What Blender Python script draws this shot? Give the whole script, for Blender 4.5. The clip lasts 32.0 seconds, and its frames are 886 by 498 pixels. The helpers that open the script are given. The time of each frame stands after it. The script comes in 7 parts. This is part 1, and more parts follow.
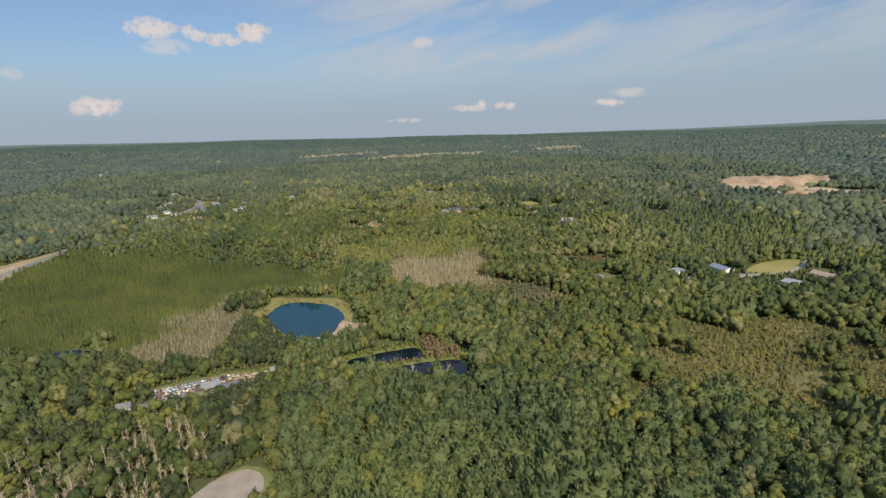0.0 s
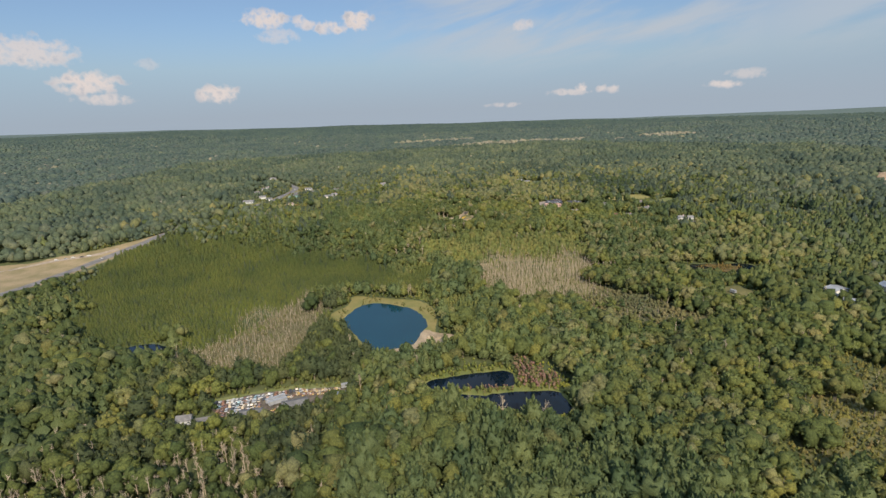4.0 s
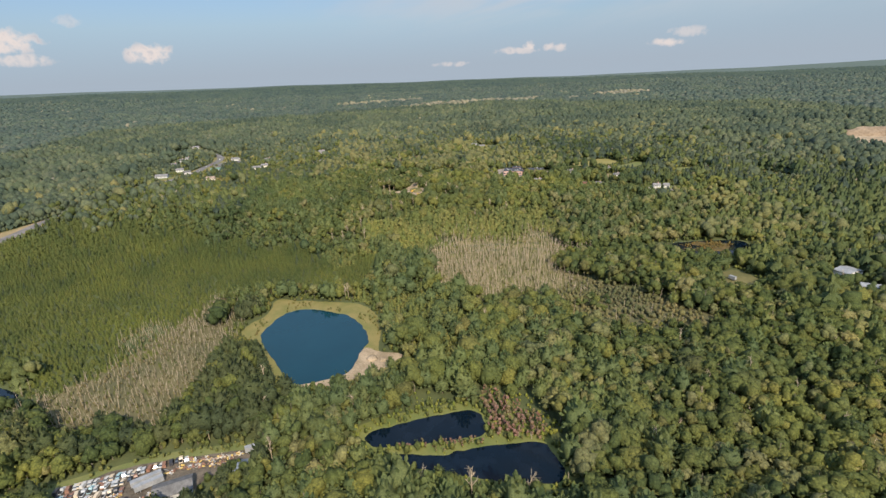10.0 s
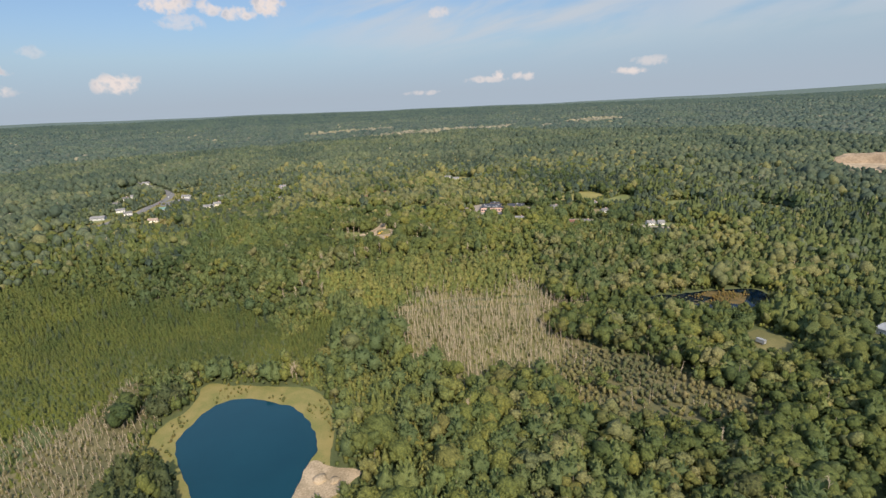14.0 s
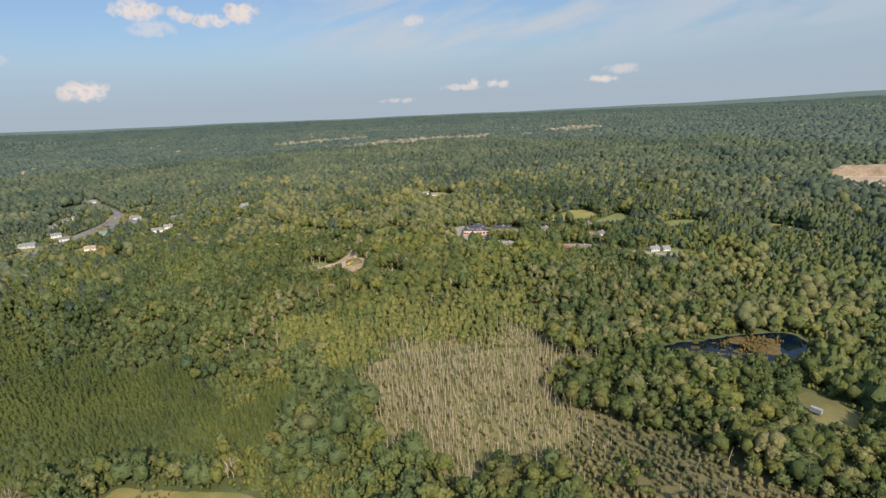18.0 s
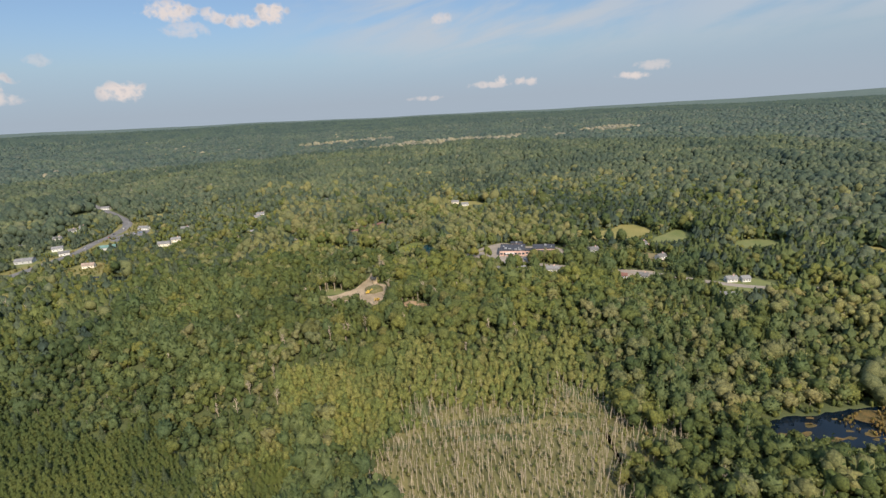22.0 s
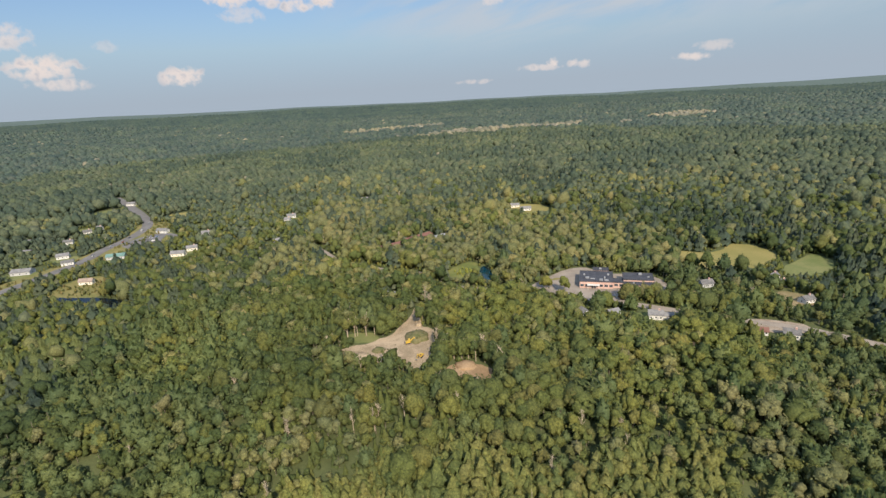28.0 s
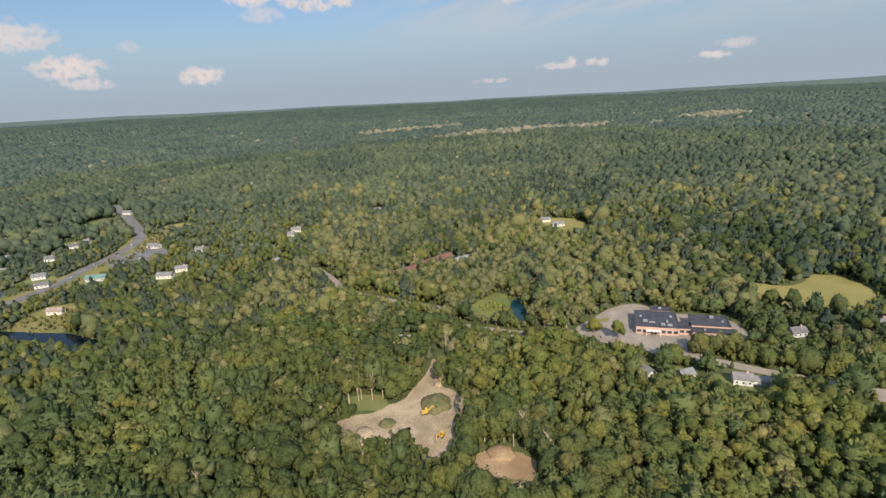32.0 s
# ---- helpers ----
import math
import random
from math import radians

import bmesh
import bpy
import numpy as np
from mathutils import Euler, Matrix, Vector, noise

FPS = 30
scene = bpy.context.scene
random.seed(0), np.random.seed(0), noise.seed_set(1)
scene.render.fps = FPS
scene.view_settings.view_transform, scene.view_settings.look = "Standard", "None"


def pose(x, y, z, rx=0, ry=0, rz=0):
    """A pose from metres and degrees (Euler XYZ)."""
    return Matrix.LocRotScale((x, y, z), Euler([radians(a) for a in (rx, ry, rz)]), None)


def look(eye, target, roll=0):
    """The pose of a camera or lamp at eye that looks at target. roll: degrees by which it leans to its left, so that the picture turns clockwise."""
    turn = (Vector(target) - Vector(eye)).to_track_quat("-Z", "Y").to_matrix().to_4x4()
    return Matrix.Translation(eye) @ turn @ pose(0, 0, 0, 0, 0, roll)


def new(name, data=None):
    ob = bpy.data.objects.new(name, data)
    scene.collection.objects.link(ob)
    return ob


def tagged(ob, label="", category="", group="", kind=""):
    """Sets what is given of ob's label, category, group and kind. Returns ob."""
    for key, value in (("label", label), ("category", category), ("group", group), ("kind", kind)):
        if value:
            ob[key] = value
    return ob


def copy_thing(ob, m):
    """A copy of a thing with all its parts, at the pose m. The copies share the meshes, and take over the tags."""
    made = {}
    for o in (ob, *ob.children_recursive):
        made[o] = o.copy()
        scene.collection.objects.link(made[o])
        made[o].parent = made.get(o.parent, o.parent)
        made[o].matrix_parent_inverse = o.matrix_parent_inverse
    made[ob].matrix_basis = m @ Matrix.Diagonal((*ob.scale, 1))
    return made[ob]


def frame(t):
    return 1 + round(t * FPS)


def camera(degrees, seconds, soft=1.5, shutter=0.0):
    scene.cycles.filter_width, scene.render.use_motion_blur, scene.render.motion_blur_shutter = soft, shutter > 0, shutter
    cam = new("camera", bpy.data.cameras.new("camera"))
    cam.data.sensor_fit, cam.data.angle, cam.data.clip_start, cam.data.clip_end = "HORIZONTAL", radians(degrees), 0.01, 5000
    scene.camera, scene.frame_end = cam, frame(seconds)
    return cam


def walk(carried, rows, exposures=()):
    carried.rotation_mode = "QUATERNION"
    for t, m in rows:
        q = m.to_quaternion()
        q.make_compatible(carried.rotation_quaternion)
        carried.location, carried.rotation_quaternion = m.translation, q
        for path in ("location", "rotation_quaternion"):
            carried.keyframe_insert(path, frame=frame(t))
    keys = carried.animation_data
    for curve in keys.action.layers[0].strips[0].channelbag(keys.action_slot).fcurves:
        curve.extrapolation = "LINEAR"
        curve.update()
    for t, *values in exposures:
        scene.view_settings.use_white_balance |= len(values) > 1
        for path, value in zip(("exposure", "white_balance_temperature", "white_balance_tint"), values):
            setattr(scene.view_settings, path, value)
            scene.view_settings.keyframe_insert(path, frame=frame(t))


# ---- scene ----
# camera and its flight
cam = camera(79.1, 32.0, soft=1.45)
PATH = [
    (0, (0.25, 14.41, 192.63), (10.75, 149.93, 159.24), -2.00),
    (0.5, (0.52, 23.24, 192.60), (8.78, 158.83, 158.65), -2.00),
    (1, (0.78, 32.05, 192.54), (6.38, 167.64, 157.96), -2.10),
    (1.5, (0.99, 40.80, 192.43), (3.72, 176.32, 157.50), -2.00),
    (2, (1.08, 49.49, 192.30), (0.38, 185.01, 157.23), -2.20),
    (2.5, (0.97, 58.10, 192.12), (-3.16, 193.55, 156.77), -2.20),
    (3, (0.64, 66.70, 191.91), (-7.06, 201.80, 156.14), -2.30),
    (3.5, (0.17, 75.33, 191.60), (-11.03, 210.15, 155.55), -2.30),
    (5.5, (-2.25, 110.43, 188.45), (-17.44, 244.34, 150.58), -2.50),
    (6, (-2.69, 119.15, 188.01), (-16.97, 252.43, 147.55), -2.50),
    (6.5, (-2.93, 127.81, 187.52), (-15.53, 260.39, 144.26), -2.40),
    (7, (-3.05, 136.39, 186.93), (-13.62, 268.41, 141.57), -2.40),
    (7.5, (-3.01, 145.08, 186.24), (-11.69, 276.75, 139.55), -2.40),
    (8, (-2.97, 154.08, 185.54), (-10.04, 285.54, 138.01), -2.40),
    (8.5, (-2.91, 163.48, 184.83), (-8.65, 294.94, 137.02), -2.50),
    (9, (-2.90, 173.19, 184.10), (-7.31, 304.86, 136.71), -2.60),
    (9.5, (-2.77, 183.20, 183.40), (-5.71, 315.15, 136.71), -2.70),
    (10, (-2.51, 193.49, 182.80), (-3.98, 325.79, 136.88), -2.70),
    (10.5, (-2.21, 203.92, 182.25), (-2.00, 336.50, 137.31), -2.70),
    (11, (-1.90, 214.58, 181.86), (-0.22, 347.44, 137.90), -2.80),
    (11.5, (-1.55, 225.51, 181.64), (1.11, 358.72, 138.73), -2.90),
    (12, (-1.08, 236.53, 181.51), (2.28, 369.95, 139.37), -2.90),
    (12.5, (-0.53, 247.56, 181.47), (3.46, 381.26, 140.03), -2.90),
    (13, (0.04, 258.43, 181.47), (4.66, 392.27, 140.73), -3.10),
    (13.5, (0.69, 269.05, 181.51), (5.66, 403.03, 141.26), -3.10),
    (14, (1.34, 279.38, 181.58), (6.80, 413.50, 141.82), -3.00),
    (14.5, (1.93, 289.55, 181.75), (7.95, 423.74, 142.27), -3.00),
    (16.5, (3.70, 330.02, 183.54), (13.36, 464.07, 144.20), -3.00),
    (17, (4.13, 340.54, 183.81), (14.42, 474.59, 144.89), -3.00),
    (17.5, (4.56, 351.23, 184.04), (15.34, 485.35, 145.54), -3.00),
    (18, (5.07, 361.90, 184.37), (16.48, 496.09, 146.08), -3.00),
    (18.5, (5.49, 372.60, 184.76), (17.46, 506.79, 146.75), -3.10),
    (19, (5.75, 383.33, 185.25), (17.79, 517.59, 147.52), -3.10),
    (19.5, (5.94, 393.99, 185.75), (17.28, 528.46, 148.51), -3.20),
    (20, (6.03, 404.61, 186.27), (15.97, 539.29, 149.38), -3.20),
    (20.5, (6.09, 415.25, 186.72), (14.56, 550.07, 150.04), -3.20),
    (21, (6.15, 425.95, 187.12), (13.22, 560.77, 150.02), -3.20),
    (21.5, (6.17, 436.77, 187.47), (11.84, 571.45, 149.60), -3.20),
    (22, (5.99, 447.76, 187.78), (10.61, 582.30, 149.35), -3.30),
    (22.5, (5.64, 458.89, 188.05), (9.42, 593.36, 149.34), -3.40),
    (23, (5.18, 470.18, 188.30), (8.05, 604.65, 149.45), -3.40),
    (23.5, (4.63, 481.49, 188.52), (6.52, 615.96, 149.60), -3.30),
    (24, (4.00, 492.70, 188.73), (4.49, 627.17, 149.60), -3.30),
    (24.5, (3.25, 503.78, 188.87), (2.20, 638.18, 149.60), -3.40),
    (25, (2.46, 514.72, 188.97), (0.15, 648.98, 149.42), -3.40),
    (25.5, (1.69, 525.53, 189.01), (-1.60, 659.58, 148.90), -3.40),
    (27.5, (-1.30, 568.23, 188.80), (-8.16, 701.93, 147.78), -3.60),
    (28, (-2.35, 578.75, 188.76), (-9.91, 712.24, 147.18), -3.60),
    (28.5, (-3.58, 589.15, 188.69), (-11.56, 722.43, 146.48), -3.60),
    (29, (-4.86, 599.52, 188.66), (-13.19, 732.66, 146.24), -3.60),
    (29.5, (-6.03, 609.91, 188.69), (-14.85, 743.05, 146.34), -3.60),
    (30, (-7.24, 620.37, 188.73), (-16.62, 753.51, 146.45), -3.60),
    (30.5, (-8.44, 630.88, 188.79), (-18.45, 764.02, 146.65), -3.60),
    (31, (-9.62, 641.54, 188.82), (-20.12, 774.68, 146.82), -3.60),
    (31.5, (-10.74, 652.27, 188.82), (-21.94, 785.41, 147.03), -3.60),
    (32, (-11.86, 663.00, 188.80), (-23.62, 796.21, 147.22), -3.70),
]
walk(cam, [(t, look(eye, target, roll)) for t, eye, target, roll in PATH],
     ((0, 0.42), (3, 0.43), (7, 0.52), (11, 0.58), (14, 0.60), (18, 0.57), (24, 0.50), (29, 0.55), (32, 0.50)))

# ---- sky, sun, exposure ----
SUN_EL, SUN_AZ = radians(37), radians(164)      # azimuth of the sun, clockwise from +y
sky_world = bpy.data.worlds.new("sky")
scene.world = sky_world
sky_world.use_nodes = True


class Net:
    """Short hand for building node trees."""
    def __init__(self, tree):
        self.t = tree

    def add(self, kind, **values):
        n = self.t.nodes.new(kind)
        for k, v in values.items():
            if k == "op":
                n.operation = v
            elif k == "blend":
                n.blend_type = v
            elif k == "dtype":
                n.data_type = v
        return n

    def put(self, sock, v):
        if isinstance(v, bpy.types.NodeSocket):
            self.t.links.new(v, sock)
        else:
            sock.default_value = v

    def math(self, op, a, b=0.0, c=0.0, clamp=False):
        n = self.add("ShaderNodeMath", op=op)
        n.use_clamp = clamp
        for i, v in enumerate((a, b, c)):
            self.put(n.inputs[i], v)
        return n.outputs[0]

    def mix(self, f, a, b, blend="MIX"):
        n = self.add("ShaderNodeMix", dtype="RGBA", blend=blend)
        self.put(n.inputs[0], f)
        for i, v in ((6, a), (7, b)):
            self.put(n.inputs[i], v if isinstance(v, bpy.types.NodeSocket) else (*v, 1.0)[:4])
        return n.outputs[2]

    def noise(self, vec, scale, detail=3.0, rough=0.55, dist=0.0):
        n = self.add("ShaderNodeTexNoise")
        if vec is not None:
            self.t.links.new(vec, n.inputs["Vector"])
        n.inputs["Scale"].default_value, n.inputs["Detail"].default_value = scale, detail
        n.inputs["Roughness"].default_value, n.inputs["Distortion"].default_value = rough, dist
        return n.outputs["Fac"]

    def step(self, v, lo, hi):
        n = self.add("ShaderNodeMapRange")
        n.interpolation_type = "SMOOTHSTEP"
        self.put(n.inputs[0], v)
        n.inputs[1].default_value, n.inputs[2].default_value = lo, hi
        return n.outputs[0]

    def ramp(self, f, stops):
        n = self.add("ShaderNodeValToRGB")
        self.put(n.inputs[0], f)
        e = n.color_ramp.elements
        while len(e) < len(stops):
            e.new(0.5)
        for el, (p, c) in zip(e, stops):
            el.position, el.color = p, (*c, 1)
        return n.outputs[0]


def build_sky():
    t = sky_world.node_tree
    t.nodes.clear()
    n = Net(t)
    out, bg = n.add("ShaderNodeOutputWorld"), n.add("ShaderNodeBackground")
    sky = n.add("ShaderNodeTexSky")
    sky.sky_type, sky.sun_disc = "NISHITA", False
    sky.sun_elevation, sky.sun_rotation = SUN_EL, SUN_AZ
    sky.air_density, sky.dust_density, sky.ozone_density = 1.0, 0.5, 2.0
    co = n.add("ShaderNodeTexCoord").outputs["Generated"]
    floor = n.add("ShaderNodeVectorMath", op="MAXIMUM")
    t.links.new(co, floor.inputs[0])
    floor.inputs[1].default_value = (-1, -1, 0.07)
    t.links.new(floor.outputs[0], sky.inputs[0])
    sep = n.add("ShaderNodeSeparateXYZ")
    t.links.new(co, sep.inputs[0])
    x, y, z = sep.outputs
    az = n.math("MULTIPLY", n.math("ARCTAN2", x, y), 57.2958)
    el = n.math("MULTIPLY", n.math("ARCSINE", z), 57.2958)
    flat = n.add("ShaderNodeCombineXYZ")
    n.put(flat.inputs[0], az), n.put(flat.inputs[1], el)
    puff = n.noise(flat.outputs[0], 1.1, 4.0, 0.5)
    warp = n.math("MULTIPLY", n.math("SUBTRACT", puff, 0.52), 5.4)
    # fair-weather cumulus, each at its bearing and height (degrees): centre, half sizes, density
    total = None
    for ca, ce, sa, se, d in CLOUDS:
        da = n.math("DIVIDE", n.math("SUBTRACT", az, ca), sa)
        de = n.math("DIVIDE", n.math("SUBTRACT", el, ce), se)
        r2 = n.math("ADD", n.math("MULTIPLY", da, da), n.math("MULTIPLY", de, de))
        m = n.math("MULTIPLY", n.step(n.math("ADD", r2, warp), 1.65, -0.15), d)
        total = m if total is None else n.math("MAXIMUM", total, m)
    # thin high streaks, and the milky veil that they thicken into
    strand = n.add("ShaderNodeMapping")
    strand.vector_type = "TEXTURE"
    strand.inputs["Rotation"].default_value = (0, 0, radians(13))
    strand.inputs["Scale"].default_value = (16.0, 3.2, 1)
    t.links.new(flat.outputs[0], strand.inputs[0])
    band = n.noise(strand.outputs[0], 0.9, 5.0, 0.55, 0.3)
    high = n.step(el, 1.5, 6.5)
    west = n.step(n.math("ABSOLUTE", n.math("SUBTRACT", az, 9.0)), 27.0, 6.0)
    east = n.math("MULTIPLY", n.step(n.math("ABSOLUTE", n.math("SUBTRACT", az, 36.0)), 22.0, 6.0), 0.75)
    cirrus = n.math("MULTIPLY", n.math("MULTIPLY", n.step(band, 0.37, 0.60), high), n.math("MAXIMUM", west, east))
    veil = n.math("MULTIPLY_ADD", n.step(el, 9.0, -2.5), 0.75, n.math("MULTIPLY", n.step(el, 25.0, 12.0), 0.32))
    base = n.mix(n.math("MULTIPLY", cirrus, 0.85), n.mix(veil, n.mix(1.0, sky.outputs[0], n.mix(n.step(el, 14.0, 32.0), SKY_TONE, (3.4, 3.05, 2.6)), "MULTIPLY"), VEIL), CIRRUS)
    shade = n.mix(n.step(puff, 0.22, 0.48), CLOUD_DIM, CLOUD_LIT)
    col = n.mix(total, base, shade)
    t.links.new(col, bg.inputs[0])
    bg.inputs[1].default_value = SKY
    t.links.new(bg.outputs[0], out.inputs[0])


SKY, SKY_TONE, CIRRUS = 0.0925, (0.52, 0.655, 0.81), (4.0, 4.3, 4.7)
VEIL, CLOUD_LIT, CLOUD_DIM = (2.9, 3.42, 4.05), (5.9, 5.25, 5.0), (3.9, 3.95, 4.3)
CLOUDS = [
    (-27.0, 1.9, 1.7, 0.75, 1.0), (-22.0, 8.5, 1.9, 0.75, 0.95), (-20.8, 7.0, 1.7, 0.6, 0.5), (-18.3, 8.2, 1.0, 0.6, 0.85),
    (-15.8, 7.7, 1.5, 0.55, 0.9), (-13.2, 8.4, 1.2, 0.85, 1.0), (3.1, 7.2, 1.0, 0.5, 0.6), (7.6, 0.8, 1.9, 0.3, 0.7),
    (8.9, 1.2, 0.7, 0.45, 1.0), (11.4, 1.0, 1.0, 0.4, 0.8), (1.2, -0.2, 1.7, 0.22, 0.55), (21.6, 0.9, 1.3, 0.35, 0.9),
    (23.3, 1.7, 1.5, 0.4, 0.55), (-41.2, 5.5, 3.2, 1.1, 0.8), (-37.4, 3.1, 2.2, 0.9, 1.0), (-36.4, 1.7, 2.0, 0.45, 0.75),
    (-32.5, 4.6, 0.9, 0.4, 0.35),
]
build_sky()
sun = new("sun", bpy.data.lights.new("sun", "SUN"))
sun.data.energy, sun.data.angle, sun.data.color = 4.7, radians(0.53), (1.0, 0.875, 0.70)
sun.matrix_world = look((0, 0, 500), (-math.sin(SUN_AZ) * 500, -math.cos(SUN_AZ) * 500, 500 - math.tan(SUN_EL) * 500))
scene.view_settings.exposure = 0.48

# ---- materials ----
LAND = 1.4      # the land and its woods are drawn at 1 : 1.4 and laid out at full size at the end

def material(name, build):
    m = bpy.data.materials.new(name)
    m.use_nodes = True
    m.node_tree.nodes.clear()
    n = Net(m.node_tree)
    out, bsdf = n.add("ShaderNodeOutputMaterial"), n.add("ShaderNodeBsdfPrincipled")
    m.node_tree.links.new(bsdf.outputs[0], out.inputs[0])
    build(n, bsdf)
    return m


def world_co(n):
    v = n.add("ShaderNodeVectorMath", op="SCALE")
    n.t.links.new(n.add("ShaderNodeNewGeometry").outputs["Position"], v.inputs[0])
    v.inputs["Scale"].default_value = 1 / LAND
    return v.outputs[0]


def bump(n, bsdf, height, strength, dist):
    b = n.add("ShaderNodeBump")
    b.inputs["Strength"].default_value, b.inputs["Distance"].default_value = strength, dist
    n.put(b.inputs["Height"], height)
    n.t.links.new(b.outputs[0], bsdf.inputs["Normal"])


def foliage(name, stops, leaf=0.9, amount=0.62, warm=1.0, relief=0.8):
    """Leaves: one of the stops' colours a tree, with light and dark sprays painted on in place of finer relief."""
    stops = [(p, (r * (1 + 0.07 * warm), g, bl * (1 - 0.13 * warm))) for p, (r, g, bl) in stops]

    def build(n, b):
        at = n.add("ShaderNodeAttribute")
        at.attribute_name = "tint"
        pick = n.math("FRACT", n.math("ADD", at.outputs["Fac"], n.add("ShaderNodeObjectInfo").outputs["Random"]))
        col = n.ramp(pick, stops)
        p = world_co(n)
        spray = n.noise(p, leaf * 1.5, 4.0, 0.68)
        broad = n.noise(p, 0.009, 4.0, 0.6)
        # fine noise darkens and brightens the colour where the bump shades too weakly
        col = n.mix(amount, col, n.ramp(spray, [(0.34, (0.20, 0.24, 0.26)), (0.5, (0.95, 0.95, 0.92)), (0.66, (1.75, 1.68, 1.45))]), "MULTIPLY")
        col = n.mix(0.7, col, n.ramp(broad, [(0.33, (0.62, 0.72, 0.80)), (0.5, (1, 1, 1)), (0.66, (1.26, 1.22, 1.02))]), "MULTIPLY")
        stand = n.noise(p, 0.035, 2.0, 0.5)
        col = n.mix(0.6, col, n.ramp(stand, [(0.36, (0.74, 0.84, 0.92)), (0.5, (1, 1, 1)), (0.64, (1.12, 1.12, 1.0))]), "MULTIPLY")
        n.put(b.inputs["Base Color"], col)
        b.inputs["Roughness"].default_value = 0.7
        b.inputs["Specular IOR Level"].default_value = 0.18
        bump(n, b, n.noise(p, 1.7, 4.0, 0.66), 1.0, relief)
        thin, blend = n.add("ShaderNodeBsdfTranslucent"), n.add("ShaderNodeMixShader")
        n.put(thin.inputs[0], n.mix(1.0, col, (1.25, 1.3, 0.8), "MULTIPLY"))
        blend.inputs[0].default_value = 0.28
        n.t.links.new(b.outputs[0], blend.inputs[1])
        n.t.links.new(thin.outputs[0], blend.inputs[2])
        out = [q for q in n.t.nodes if q.bl_idname == "ShaderNodeOutputMaterial"][0]
        n.t.links.new(blend.outputs[0], out.inputs[0])
    return material(name, build)


def plain(name, a, b2, scale=0.5, rough=0.8, fine=6.0, relief=0.02, metal=0.0, spec=0.3):
    """Two tones mixed by coarse stains and fine grain."""
    def build(n, b):
        p = world_co(n)
        f = n.math("ADD", n.math("MULTIPLY", n.noise(p, scale, 4.0, 0.6), 0.65), n.math("MULTIPLY", n.noise(p, fine, 2.0), 0.35))
        n.put(b.inputs["Base Color"], n.mix(n.step(f, 0.36, 0.64), a, b2))
        b.inputs["Roughness"].default_value, b.inputs["Metallic"].default_value = rough, metal
        b.inputs["Specular IOR Level"].default_value = spec
        if relief:
            bump(n, b, n.noise(p, fine, 3.0), 0.6, relief)
    return material(name, build)


def deep_water(n, b):
    p = world_co(n)
    n.put(b.inputs["Base Color"], n.mix(n.noise(p, 0.05, 3.0), (0.002, 0.023, 0.036), (0.004, 0.034, 0.050)))
    b.inputs["Roughness"].default_value = 0.08
    b.inputs["IOR"].default_value = 1.33
    b.inputs["Specular IOR Level"].default_value = 0.36
    bump(n, b, n.noise(p, 1.6, 3.0), 0.12, 0.06)


def bog_water(n, b):
    p = world_co(n)
    n.put(b.inputs["Base Color"], n.mix(n.step(n.noise(p, 0.12, 4.0), 0.45, 0.65), (0.002, 0.006, 0.012), (0.004, 0.009, 0.017)))
    b.inputs["Roughness"].default_value, b.inputs["IOR"].default_value = 0.03, 1.33
    b.inputs["Specular IOR Level"].default_value = 0.3
    bump(n, b, n.noise(p, 1.2, 2.0), 0.06, 0.05)


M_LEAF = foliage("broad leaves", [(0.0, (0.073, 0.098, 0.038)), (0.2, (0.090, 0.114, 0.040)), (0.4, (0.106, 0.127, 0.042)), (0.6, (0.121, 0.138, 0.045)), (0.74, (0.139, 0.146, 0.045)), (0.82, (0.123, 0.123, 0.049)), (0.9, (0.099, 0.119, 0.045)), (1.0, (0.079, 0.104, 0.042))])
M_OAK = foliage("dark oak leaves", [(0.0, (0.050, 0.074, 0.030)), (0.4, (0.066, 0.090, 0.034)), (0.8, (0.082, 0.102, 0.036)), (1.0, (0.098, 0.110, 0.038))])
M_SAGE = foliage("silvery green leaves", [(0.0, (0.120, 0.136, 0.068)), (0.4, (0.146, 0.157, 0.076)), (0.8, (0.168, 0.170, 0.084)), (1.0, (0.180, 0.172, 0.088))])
M_BROWNSHRUB = foliage("brown swamp shrubs", [(0.0, (0.120, 0.108, 0.058)), (0.5, (0.155, 0.132, 0.076)), (0.8, (0.135, 0.128, 0.056)), (1.0, (0.110, 0.118, 0.046))], 0.9, 0.3, 0.0)
M_PINE = foliage("pine needles", [(0.0, (0.076, 0.108, 0.050)), (0.5, (0.094, 0.124, 0.056)), (1.0, (0.112, 0.138, 0.060))], 1.3, 0.5, relief=0.5)
M_HEMLOCK = foliage("hemlock needles", [(0.0, (0.048, 0.066, 0.037)), (0.5, (0.061, 0.080, 0.042)), (1.0, (0.076, 0.090, 0.046))], 1.3)
M_CEDAR = foliage("cedar sprays", [(0.0, (0.068, 0.090, 0.029)), (0.5, (0.082, 0.103, 0.032)), (1.0, (0.098, 0.112, 0.036))], 1.2, 0.3)
M_SCRUB = foliage("marsh scrub", [(0.0, (0.086, 0.103, 0.041)), (0.5, (0.113, 0.121, 0.047)), (0.85, (0.140, 0.131, 0.056)), (1.0, (0.158, 0.131, 0.068))], 0.8)
M_MARSHSHRUB = foliage("yellow-olive marsh shrubs", [(0.0, (0.098, 0.110, 0.040)), (0.5, (0.132, 0.132, 0.046)), (0.85, (0.160, 0.146, 0.054)), (1.0, (0.172, 0.140, 0.066))], 0.8)
